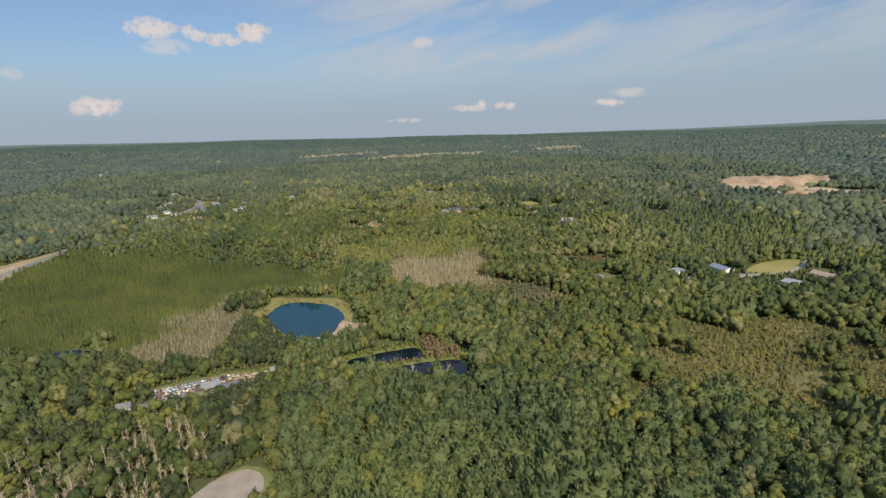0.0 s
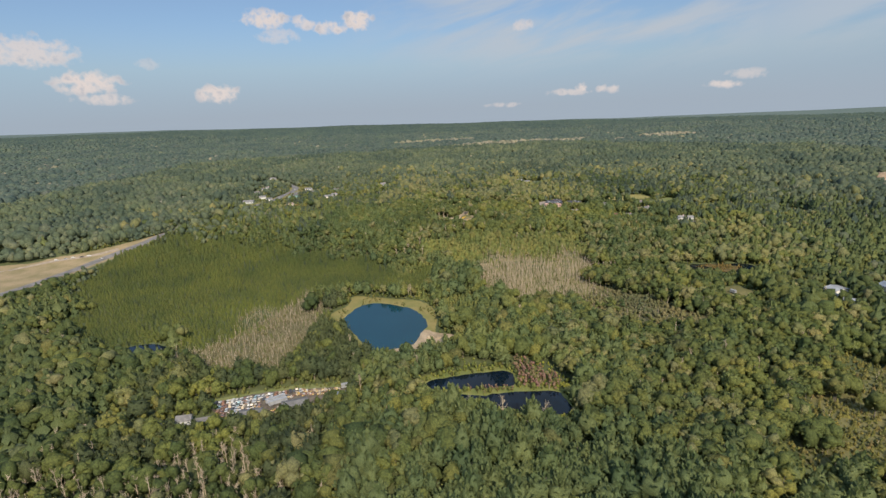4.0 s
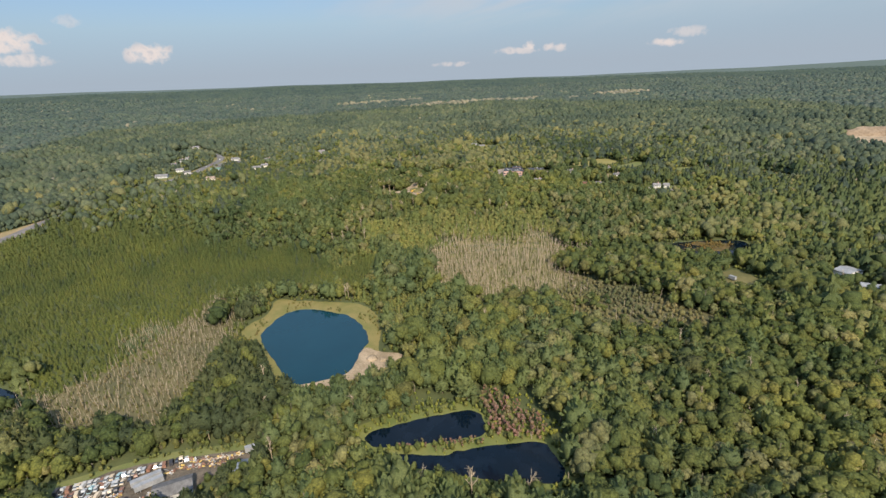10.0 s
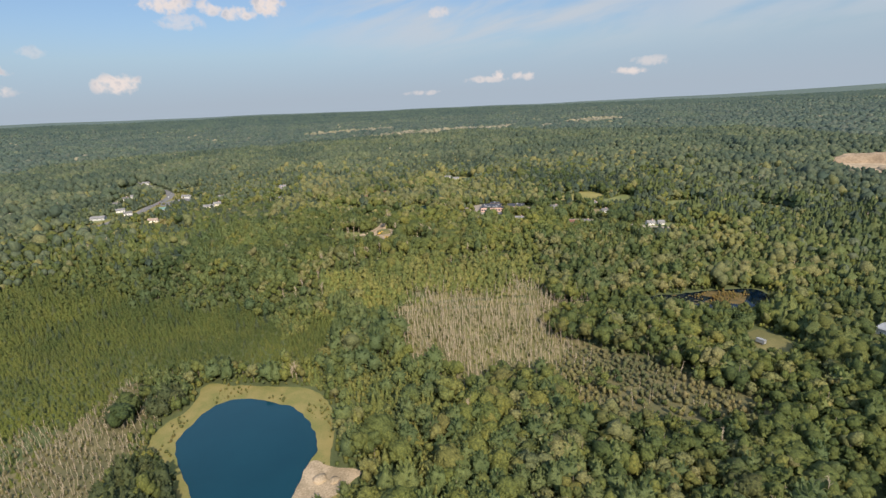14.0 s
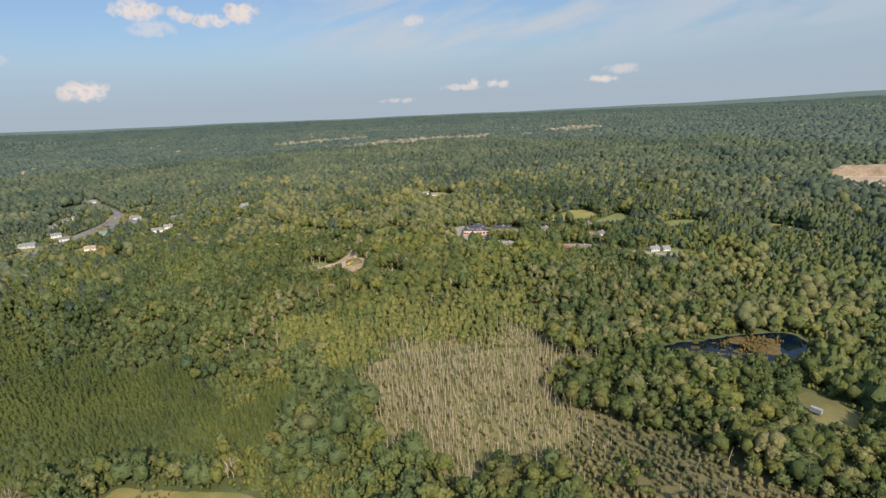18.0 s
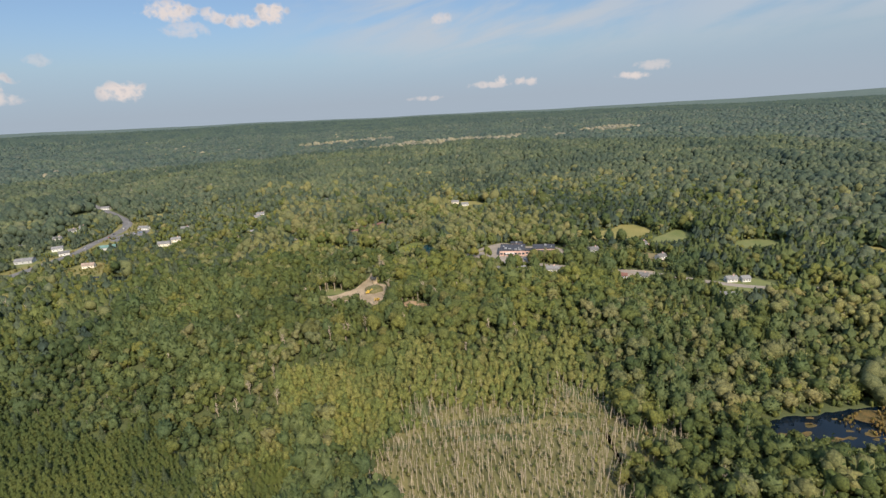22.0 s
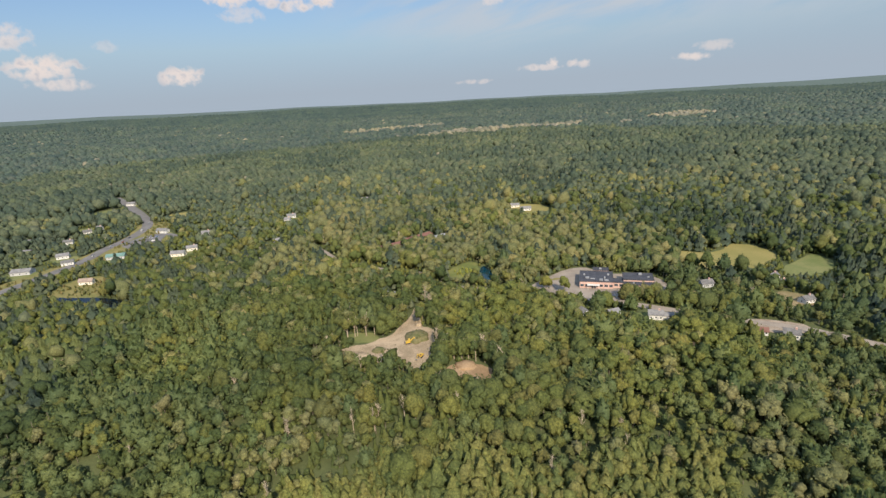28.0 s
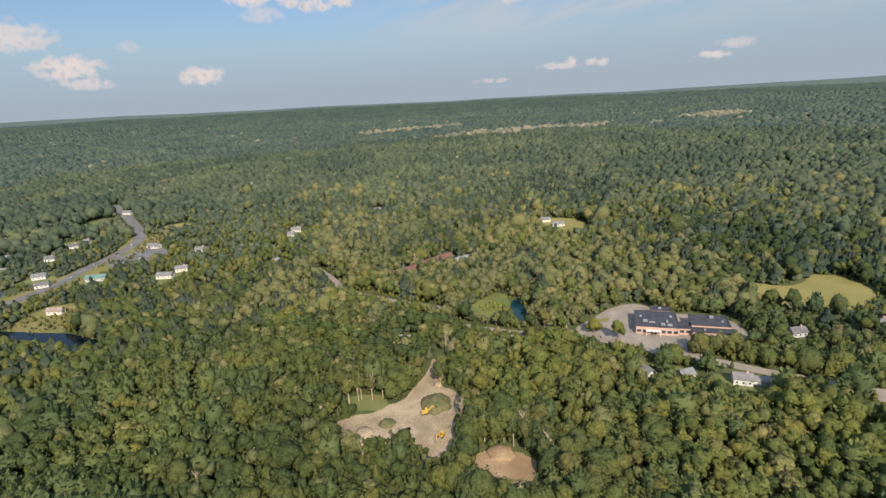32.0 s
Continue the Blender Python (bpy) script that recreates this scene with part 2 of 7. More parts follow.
M_GREYSHRUB = foliage("grey-green bog shrubs", [(0.0, (0.128, 0.136, 0.066)), (0.5, (0.158, 0.154, 0.078)), (1.0, (0.180, 0.160, 0.088))], 0.9, 0.3)
M_PALESCRUB = foliage("dry scrub", [(0.0, (0.20, 0.185, 0.13)), (0.6, (0.27, 0.24, 0.18)), (1.0, (0.15, 0.15, 0.09))], 0.2, 0.34, 0.0)
M_RED = foliage("red maple leaves", [(0.0, (0.215, 0.118, 0.092)), (0.4, (0.265, 0.152, 0.118)), (0.75, (0.225, 0.150, 0.095)), (1.0, (0.150, 0.140, 0.060))], 1.0, 0.3, 0.0)
M_YOUNG = foliage("pale young leaves", [(0.0, (0.098, 0.124, 0.048)), (0.35, (0.124, 0.146, 0.052)), (0.7, (0.148, 0.160, 0.058)), (1.0, (0.164, 0.166, 0.066))], 0.9)
M_LARCH = foliage("larch needles", [(0.0, (0.068, 0.092, 0.033)), (0.5, (0.090, 0.112, 0.037)), (1.0, (0.117, 0.126, 0.042))], 1.1, 0.35)
M_RUST = foliage("rusty bog leaves", [(0.0, (0.15, 0.118, 0.042)), (0.5, (0.195, 0.132, 0.048)), (1.0, (0.13, 0.125, 0.045))], 0.8, 0.3)
M_LIME = foliage("bright new leaves", [(0.0, (0.168, 0.203, 0.048)), (1.0, (0.221, 0.229, 0.060))], 0.9)
# bluer, greyer leaf and needle colours: distance haze painted into the next four
M_FARHAZE = foliage("far leaves with haze tint", [(0.0, (0.059, 0.085, 0.071)), (0.5, (0.077, 0.103, 0.083)), (0.85, (0.092, 0.113, 0.089)), (1.0, (0.106, 0.119, 0.096))], 0.2, 0.5, 0.0)
M_PINEHAZE = foliage("far pine needles with haze tint", [(0.0, (0.056, 0.078, 0.054)), (0.5, (0.070, 0.092, 0.061)), (1.0, (0.086, 0.104, 0.067))], 0.3, 0.45, 0.0)
M_HILLHAZE = foliage("far hill leaves with haze tint", [(0.0, (0.058, 0.086, 0.070)), (0.5, (0.072, 0.098, 0.078)), (1.0, (0.084, 0.108, 0.084))], 0.05, 0.25, 0.0)
M_OFFHAZE = foliage("mid-distance leaves with haze tint", [(0.0, (0.072, 0.092, 0.057)), (0.5, (0.093, 0.114, 0.068)), (0.85, (0.112, 0.127, 0.075)), (1.0, (0.126, 0.134, 0.083))], 0.4, 0.5, 0.0)
M_SNAG = plain("weathered dead wood", (0.26, 0.208, 0.142), (0.41, 0.338, 0.245), 0.4, 0.9, 5.0, 0.01)
M_BARK = plain("bark", (0.10, 0.08, 0.06), (0.20, 0.17, 0.13), 0.6, 0.9, 6.0, 0.03)
M_FLOOR = plain("forest floor", (0.050, 0.062, 0.022), (0.082, 0.092, 0.034), 0.05, 0.95, 1.2, 0.2)
# bluish floor colour that paints haze onto the far hills
M_FLOORHAZE = plain("far hill floor with haze tint", (0.062, 0.088, 0.074), (0.082, 0.108, 0.088), 0.01, 0.95, 0.05, 0.0)
M_MARSH = plain("sedge and moss", (0.080, 0.082, 0.030), (0.145, 0.126, 0.048), 0.06, 0.95, 1.6, 0.2)
M_SEDGE = plain("olive sedge and moss", (0.088, 0.084, 0.030), (0.165, 0.142, 0.056), 0.06, 0.95, 1.6, 0.2)
M_BROWNSEDGE = plain("brown sedge", (0.074, 0.072, 0.032), (0.132, 0.112, 0.052), 0.05, 0.95, 1.4, 0.25)
M_CEDARFLOOR = plain("swamp floor", (0.05, 0.066, 0.022), (0.085, 0.095, 0.034), 0.07, 0.95, 1.6, 0.2)
M_BOGMAT = plain("rusty bog plants", (0.052, 0.044, 0.014), (0.130, 0.082, 0.026), 0.25, 0.95, 1.6, 0.2)
M_GRASS = plain("meadow grass", (0.120, 0.122, 0.034), (0.20, 0.160, 0.058), 0.09, 0.95, 2.2, 0.1)
M_HAY = plain("mown yellow field", (0.165, 0.150, 0.044), (0.235, 0.195, 0.068), 0.03, 0.95, 1.5, 0.06)
M_MOUND = plain("weedy earth", (0.070, 0.078, 0.026), (0.140, 0.118, 0.058), 0.35, 0.95, 1.5, 0.35)
M_YARD = plain("oily gravel", (0.060, 0.050, 0.038), (0.135, 0.110, 0.082), 0.2, 0.95, 1.6, 0.12)
M_LIMEGRASS = plain("bright sedge", (0.088, 0.108, 0.026), (0.150, 0.150, 0.044), 0.09, 0.95, 2.0, 0.1)
M_LAWN = plain("lawn", (0.10, 0.122, 0.036), (0.155, 0.155, 0.058), 0.08, 0.95, 2.2, 0.05)
M_TANGRASS = plain("dry tan grass", (0.155, 0.128, 0.058), (0.25, 0.188, 0.108), 0.06, 0.95, 1.6, 0.1)
M_SAND = plain("bare sand", (0.20, 0.152, 0.094), (0.37, 0.285, 0.190), 0.10, 0.95, 1.4, 0.15)
M_BANK = plain("dug sand face", (0.150, 0.106, 0.066), (0.285, 0.212, 0.140), 0.05, 0.95, 0.5, 0.4)
M_ORANGE = plain("orange subsoil", (0.20, 0.130, 0.070), (0.32, 0.225, 0.135), 0.12, 0.95, 1.4, 0.2)
M_DIRT = plain("gravel and earth", (0.19, 0.148, 0.106), (0.30, 0.246, 0.19), 0.18, 0.95, 1.5, 0.12)
M_ASPHALT = plain("worn asphalt", (0.10, 0.094, 0.090), (0.165, 0.155, 0.147), 0.15, 0.9, 2.0, 0.02)
M_PALE = plain("pale concrete paving", (0.195, 0.163, 0.132), (0.262, 0.224, 0.185), 0.15, 0.9, 2.0, 0.02)
M_WATER = material("pond water", deep_water)
M_BOG = material("bog water", bog_water)

# ---- the land ----
K = 1.12        # plan units to metres


def smooth01(a, b, v):
    u = np.clip((np.asarray(v, float) - a) / (b - a), 0, 1)
    return u * u * (3 - 2 * u)


def terrain(x, y):
    """Height of the ground: a flat wetland, a low plateau beyond it, and long hills at the horizon."""
    x, y = np.asarray(x, float), np.asarray(y, float)
    r, az = np.hypot(x, y), np.degrees(np.arctan2(x, y))
    el = np.interp(az, [-180, -60, -40, -27, -12, 4, 25, 40, 60, 180], [-1.5, -0.8, -1.02, -1.29, -1.52, -1.74, -1.86, -1.63, -1.5, -1.5])
    rim = 133 + 3450 * np.tan(np.radians(el)) - 13 + 2.2 * np.sin(az * 0.35) + 1.0 * np.sin(az * 0.8 + 1)
    k = smooth01(1400, 3380, r)
    roll = 4.0 * np.sin(x * 0.006 + 1) * np.sin(y * 0.005) * smooth01(900, 1500, r) + 9 * np.sin(x * 0.0021) * np.cos(y * 0.0027) * smooth01(1500, 2600, r)
    return 12 * smooth01(505, 605, y) * (1 - k) + rim * k + roll * (1 - smooth01(2900, 3450, r))


def P(*v):
    """Plan points from a flat run of numbers."""
    return np.array(v, float).reshape(-1, 2) * K


def inside(poly, x, y):
    c = np.zeros(np.shape(x), bool)
    j = len(poly) - 1
    for i in range(len(poly)):
        (xi, yi), (xj, yj) = poly[i], poly[j]
        if yi != yj:
            c ^= ((yi > y) != (yj > y)) & (x < (xj - xi) * (y - yi) / (yj - yi) + xi)
        j = i
    return c


def ragged(poly, wobble=1.0, rounds=3):
    """A rounded outline with an uneven edge."""
    p = np.array(poly, float)
    for _ in range(rounds):
        q = np.roll(p, -1, axis=0)
        p = np.stack((0.75 * p + 0.25 * q, 0.25 * p + 0.75 * q), 1).reshape(-1, 2)
    if wobble:
        for k in range(len(p)):
            w = noise.noise_vector(Vector((p[k][0] * 0.22, p[k][1] * 0.22, 3.1)))
            p[k] += wobble * np.array((w[0], w[1]))
    return p


def grow(poly, d):
    c = poly.mean(axis=0)
    v = poly - c
    return c + v * (1 + d / np.maximum(np.hypot(v[:, 0], v[:, 1]), 1e-6))[:, None]


def strip(line, w):
    """Outline of a road of width w along a line."""
    p = np.array(line, float)
    t = np.gradient(p, axis=0)
    n = np.stack((-t[:, 1], t[:, 0]), 1) / np.hypot(t[:, 0], t[:, 1])[:, None]
    return np.concatenate((p + n * w / 2, (p - n * w / 2)[::-1]))


def rounded(line, rounds=2):
    p = np.array(line, float)
    for _ in range(rounds):
        q = np.empty((2 * len(p) - 2, 2))
        q[0::2], q[1::2] = 0.75 * p[:-1] + 0.25 * p[1:], 0.25 * p[:-1] + 0.75 * p[1:]
        p = np.concatenate((p[:1], q, p[-1:]))
    return p


def obj(name, bm, mat, parent=None, smooth=False):
    me = bpy.data.meshes.new(name)
    bm.to_mesh(me)
    bm.free()
    if smooth:
        me.polygons.foreach_set("use_smooth", [True] * len(me.polygons))
    if mat:
        me.materials.append(mat)
    ob = new(name, me)
    ob.parent = parent
    return ob


def part(name, bm, mat, parent, label=""):
    return tagged(obj(name, bm, mat, parent), label)


def sheet(name, outline, mat, lift, label, z=None, deep=0.4):
    """A sheet of ground cover with a thin edge, laid on the land."""
    bm = bmesh.new()
    top = []
    for x, y in outline:
        h = float(terrain(x, y)) if z is None else z
        top.append(bm.verts.new((x, y, h + lift)))
    low = [bm.verts.new((v.co.x, v.co.y, v.co.z - deep)) for v in top]
    f = bm.faces.new(top)
    if f.calc_area() and f.normal.z < 0:
        f.normal_flip()
    n = len(top)
    for i in range(n):
        bm.faces.new((top[i], low[i], low[(i + 1) % n], top[(i + 1) % n]))
    bmesh.ops.recalc_face_normals(bm, faces=bm.faces)
    f.normal_update()
    if f.normal.z < 0:
        bmesh.ops.reverse_faces(bm, faces=bm.faces)
    bmesh.ops.triangulate(bm, faces=[f])
    if z is None and max(v.co.z for v in top) - min(v.co.z for v in top) > 0.25:      # follow the slope
        under = set(low)
        for _ in range(5):
            far_apart = [e for e in bm.edges if e.calc_length() > 14 and not (e.verts[0] in under or e.verts[1] in under)]
            if not far_apart:
                break
            bmesh.ops.subdivide_edges(bm, edges=far_apart, cuts=1)
            bmesh.ops.triangulate(bm, faces=[q for q in bm.faces if len(q.verts) > 3])
        for v in bm.verts:
            if v not in under:
                v.co.z = float(terrain(v.co.x, v.co.y)) + lift
    return tagged(obj(name, bm, mat), label, name.split("_")[-1] if name.count("_") else name, kind="structure")


def ground_axis(lo, hi, step, end):
    a = list(np.arange(lo, hi + 1e-6, step))
    s, up, dn = step, [hi], [lo]
    while up[-1] < end:
        s *= 1.14
        up.append(up[-1] + s)
        dn.append(dn[-1] - s)
    return np.array(dn[:0:-1] + a + up[1:])


def build_ground():
    gx, gy = ground_axis(-500, 500, 12, 3700), ground_axis(-100, 1100, 12, 3700)
    X, Y = np.meshgrid(gx, gy)
    Z = terrain(X, Y)
    w, h = len(gx), len(gy)
    i = (np.arange(h - 1)[:, None] * w + np.arange(w - 1)[None, :]).ravel()
    quads = np.stack((i, i + 1, i + w + 1, i + w), 1)
    me = bpy.data.meshes.new("ground")
    me.from_pydata(np.stack((X.ravel(), Y.ravel(), Z.ravel()), 1).tolist(), [], quads.tolist())
    me.polygons.foreach_set("use_smooth", [True] * len(me.polygons))
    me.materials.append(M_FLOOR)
    me.materials.append(M_FLOORHAZE)
    # beyond 2500 the ground takes the haze-tinted colour
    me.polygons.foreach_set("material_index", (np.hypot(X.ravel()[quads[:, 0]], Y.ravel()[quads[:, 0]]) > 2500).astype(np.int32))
    tagged(new("ground", me), "dark leaf-littered forest floor under the woods", "ground", kind="structure")


POND = ragged(P(-92, 349, -90, 355, -88, 366, -82, 373, -73, 374, -59, 368, -51, 363, -45, 354, -40, 343, -39, 335, -42, 328, -42, 320, -44, 311, -50, 308, -65, 303, -72, 314, -79, 326, -87, 337), 0.8)
RING = ragged(P(-101, 343, -102, 358, -93, 369, -97, 390, -86, 386, -70, 383, -47, 378, -38, 364, -34, 344, -35, 326, -22, 327, -27, 313, -41, 306, -52, 303, -67, 299, -82, 324, -93, 337), 1.5)
SPIT = ragged(P(-66, 301, -53, 300, -44, 306, -36, 309.5, -27, 317, -21, 325.5, -32, 327, -41.5, 333, -42, 322, -44.5, 312, -50, 309.5, -63, 304.5), 1.0)
POND_A = ragged(P(-34, 273, -23, 277, -9, 282, 6, 284.5, 9, 277, 8, 270, 1, 269, -7, 268, -22, 266.5, -29, 266), 1.0)
POND_B = ragged(P(-23, 264, -7, 260.5, 1, 264, 13, 265.5, 27, 266.5, 29, 259, 31, 252, 27, 247, 12, 249, 5, 251, -7, 254, -20, 258), 1.0)
BANK = ragged(P(-37, 273, -33, 281, -14, 286, 4, 292, 12, 295, 23, 284, 27, 271, 33, 262, 34, 251, 29, 245, 8, 247, -10, 251, -27, 258, -38, 266), 2.0)
RED_1 = P(8, 294, 16, 290, 26, 278, 29, 268, 21, 266, 11, 269, 8, 278)
RED_2 = P(-21, 263, -21, 267, -6, 267.5, 7, 269, 9, 265.5, -6, 262)
POOL = ragged(P(-206, 303, -199, 311, -190, 313, -180, 309, -170, 303, -184, 299, -198, 300), 1.0)
CEDAR = P(-215, 303, -250, 318, -293, 383, -326, 430, -339, 466, -322, 505, -298, 522, -226, 512, -162, 485, -100, 470, -72, 450, -50, 428, -44, 389, -60, 394, -88, 401, -106, 400, -120, 397, -137, 390, -133, 344, -131, 316, -161, 303)
BELT = P(-170, 288, -163, 303, -150, 318, -140, 344, -138, 380, -127, 397, -116, 388, -106, 345, -101, 318, -92, 296, -100, 279, -117, 274, -137, 280, -156, 281)
DEAD = P(-17, 447, -14, 462, 10, 474, 30, 486, 60, 474, 76, 460, 78, 443, 72, 424, 68, 404, 60, 386, 48, 372, 34, 366, 10, 378, -6, 398, -13, 424)
DEAD_2 = P(66, 411, 80, 396, 97, 377, 110, 361, 127, 351, 123, 333, 104, 335, 89, 338, 66, 346, 54, 366)
YOUNG = P(-30, 376, -34, 340, -22, 331, -6, 298, 6, 298, 8, 326, 4, 352, 22, 372, -4, 384, -10, 410, -19, 447, -12, 468, 24, 480, 76, 461, 84, 476, 62, 505, -28, 505, -60, 486, -76, 456, -50, 430, -52, 388)
CORRIDOR = P(-40, 396, -24, 388, -6, 386, -12, 408, -20, 428, -31, 442, -47, 470, -58, 472, -50, 440, -42, 420)
VILLAGE = P(-460, 690, -190, 690, -130, 740, -140, 860, -260, 920, -400, 960, -470, 860)
HAMLET = P(76, 606, 104, 580, 150, 545, 215, 540, 215, 650, 160, 690, 108, 640, 84, 618)
MARSH = P(97, 214, 124, 262, 166, 291, 223, 288, 268, 258, 262, 190, 200, 176, 171, 196, 142, 210, 118, 214)
PINES = P(-46, 100, -49, 178, -47, 197, -36, 214, -27, 232, -8, 240, 14, 239, 32, 236, 48, 226, 66, 206, 88, 176, 100, 100)
DEAD_3 = P(-150, 120, -160, 205, -110, 217, -72, 220, -61, 200, -64, 186, -84, 172, -80, 120)
CUL = ragged(P(-80, 165, -74, 178, -69, 184, -64, 187, -58, 186, -53, 181, -52, 174, -56, 168, -66, 163, -78, 158, -100, 148, -150, 128, -154, 134, -104, 155), 0.3)
CUL_GRASS = ragged(grow(CUL, 3.2)[::4], 1.2, 1)
CUL_STRIP = ragged(P(-52, 183, -54, 202, -50, 214, -45, 214, -46, 200, -48, 180), 1.5)
YARD = ragged(P(-124, 252, -113, 258.5, -106, 261.5, -95, 264.5, -84, 265.8, -68, 268.5, -66, 265, -72, 259, -79, 256, -80, 247, -90, 243.5, -97, 241, -108, 239.5, -116, 243, -122, 247), 1.0)
YARD_GRASS = ragged(P(-176, 237, -158, 245, -145, 249, -124, 256, -100, 267.3, -80, 271, -66, 271.5, -64, 267, -90, 266, -118, 254, -128, 247, -146, 246, -160, 240, -174, 234), 1.0)
YARD_ROAD = strip(rounded(P(-200, 205, -176, 219, -159, 229, -138, 234, -118, 241)), 5.0)
HIGHWAY = strip(rounded(P(-400, 340, -368, 380, -358, 415, -356, 440, -352, 465, -343, 485, -334, 501, -326, 515, -321, 545, -318, 600, -300, 660, -289, 713, -285, 732, -290, 760, -287, 785, -291, 821, -304, 848, -340, 892, -420, 980), 3), 10.0)
VERGE = ragged(P(-346, 395, -345, 433, -345, 461, -335, 481, -327, 499, -320, 512, -316, 540, -318, 556, -325, 556, -327, 540, -334, 525, -346, 513, -362, 499, -381, 490, -396, 484, -404, 474, -420, 470, -470, 462, -450, 380, -380, 340), 1.5)
WORK_STRIP = strip(rounded(P(-420, 452, -396, 474, -378, 482, -360, 487, -344, 501)), 6.0)
TOWN_VERGE = ragged(strip(rounded(P(-312, 640, -296, 690, -280, 735, -281, 760, -279, 785, -283, 815, -298, 846)), 30.0)[::3], 2.5, 1)
IND_FIELD = ragged(P(257, 382, 268, 390, 282, 402, 304, 408, 325, 409, 316, 398, 308, 388, 296, 380, 278, 375), 1.0)
IND_DRIVE = strip(rounded(P(330, 404, 318, 394, 304, 382, 288, 374, 262, 374, 236, 380)), 5.5)
IND_AREA = P(234, 386, 262, 386, 262, 352, 258, 336, 300, 328, 330, 356, 322, 384, 296, 376, 262, 378)
IND_YARD = ragged(P(228, 376, 240, 380, 256, 376, 262, 368, 256, 362, 240, 364, 230, 370), 1.5)
PIT = ragged(P(484, 772, 500, 800, 560, 800, 612, 776, 640, 742, 612, 722, 560, 702, 500, 690, 470, 712, 472, 745), 8)
PIT_2 = ragged(P(478, 640, 500, 668, 545, 700, 590, 672, 640, 650, 600, 640, 545, 650, 520, 640), 6)
BOG = ragged(P(114, 445, 127, 451, 144, 450.5, 162, 453, 188, 452, 186, 434, 168, 426, 145, 430, 130, 431, 120, 440), 2)
BOG_MAT = P(146, 446, 152, 450, 168, 451, 178, 448, 176, 434, 168, 429, 156, 433, 150, 440)
SHED_DIRT = ragged(P(148, 399, 158, 403, 162, 395, 163, 382, 156, 376, 146, 381, 145, 393), 1)
CLEARING = ragged(P(-61, 581, -50, 583, -46, 588, -41, 590, -37, 598, -33, 612, -32, 619, -30, 619, -30, 610, -29.5, 600, -21, 596.5, -17, 589, -22, 580, -19, 574, -20.5, 563, -26, 558, -31, 561, -34, 567, -40, 567, -48, 565, -58, 567, -62, 573), 1.6)
CLEARING_2 = ragged(P(-15, 559, -11, 564, -4, 563, 3, 560, 4.5, 553, 1, 546, -5, 547, -10, 552), 1.6)
TRACK = strip(rounded(P(-30.5, 621, -31, 613, -33, 605, -36.5, 597, -38, 590)), 4.6)
MEADOW = ragged(P(-64, 584, -50, 586, -45, 582, -46, 594, -56, 596, -64, 592), 1.5)
LOT = ragged(P(15, 637, 27, 643, 37, 654, 54, 671, 67, 672, 70, 660, 100, 655, 102, 630, 74, 630, 80, 621, 67, 616, 49, 627, 27, 636), 0.6)
ROAD = strip(rounded(P(-60, 668, -30, 655, 5, 642, 27, 638, 49, 630, 67, 620.5, 83, 612, 97, 604, 112, 597, 130, 587, 143, 580, 165, 560, 185, 548, 220, 540)), 5.4)
PLANTER = ragged(P(41, 653, 44, 656, 48, 656, 46, 652.5), 0.3)
LAWN = ragged(P(72, 607, 90, 601, 95, 593, 84, 592, 70, 600), 1)
LAWN_2 = ragged(P(54, 616, 68, 609, 65, 604, 52, 611), 1)
FIELD_1 = ragged(P(122, 696, 132, 692, 143, 688, 152, 691, 160, 702, 168, 704, 179, 693, 178, 674, 159, 658, 141, 659, 130, 661, 117, 673), 1.5, 2)
FIELD_2 = ragged(P(167, 654, 163, 640, 187, 643, 203, 663, 200, 680, 184, 668), 1.5, 2)
FIELD_3 = ragged(P(211, 634, 237, 641, 252, 624, 240, 614, 218, 615), 1.5)
FIELD_4 = ragged(P(280, 612, 294, 606, 303, 578, 292, 572, 281, 590), 1.5)
HAMLET_LOT = ragged(P(119, 590, 121, 581, 130, 579, 141, 579, 142, 588, 123, 595), 1)
HAMLET_YARD = ragged(P(151, 627, 143, 616, 147, 605, 158, 606, 162, 616), 1)
FIELD_5 = ragged(P(164, 565, 186, 568, 196, 552, 184, 540, 164, 545), 1)
ROAD_2 = strip(rounded(P(-118, 742, -103, 722, -90, 702, -75, 692, -58, 683, -30, 672)), 6.0)
WATER_1 = ragged(P(2, 679, 8, 683, 10, 662, 7, 651, 3, 655), 0.8)
POOL_MARSH = ragged(P(-24, 668, -6, 692, 3, 688, 1, 662, -12, 656), 2)
WATER_2 = ragged(P(-98, 656, -87, 665, -84, 656, -88, 651), 0.8)
WATER_3 = ragged(P(-290, 664, -251, 658, -231, 656, -215, 654, -190, 643, -184, 638, -198, 633, -224, 641, -250, 643, -280, 650), 1.5)
MARSH_L = ragged(P(-262, 657, -264, 690, -250, 698, -231, 680, -222, 657, -240, 654), 2)
TOWN_LOT = ragged(P(-284, 768, -282, 790, -266, 808, -240, 790, -238, 770, -255, 752), 1)
TOWN_GREEN = ragged(P(-395, 868, -385, 925, -355, 900, -372, 855), 2)
TOWN_HAY = ragged(P(-304, 862, -292, 887, -266, 874, -266, 852), 2)
RED_GAPS = ((-57, 727, 8), (-62, 723, 6), (-41, 745, 8), (-48, 738, 6), (-34, 751, 7), (-25, 744, 8))
FAR_CLEAR = ragged(P(28, 815, 38, 850, 68, 840, 66, 804, 45, 800), 2)
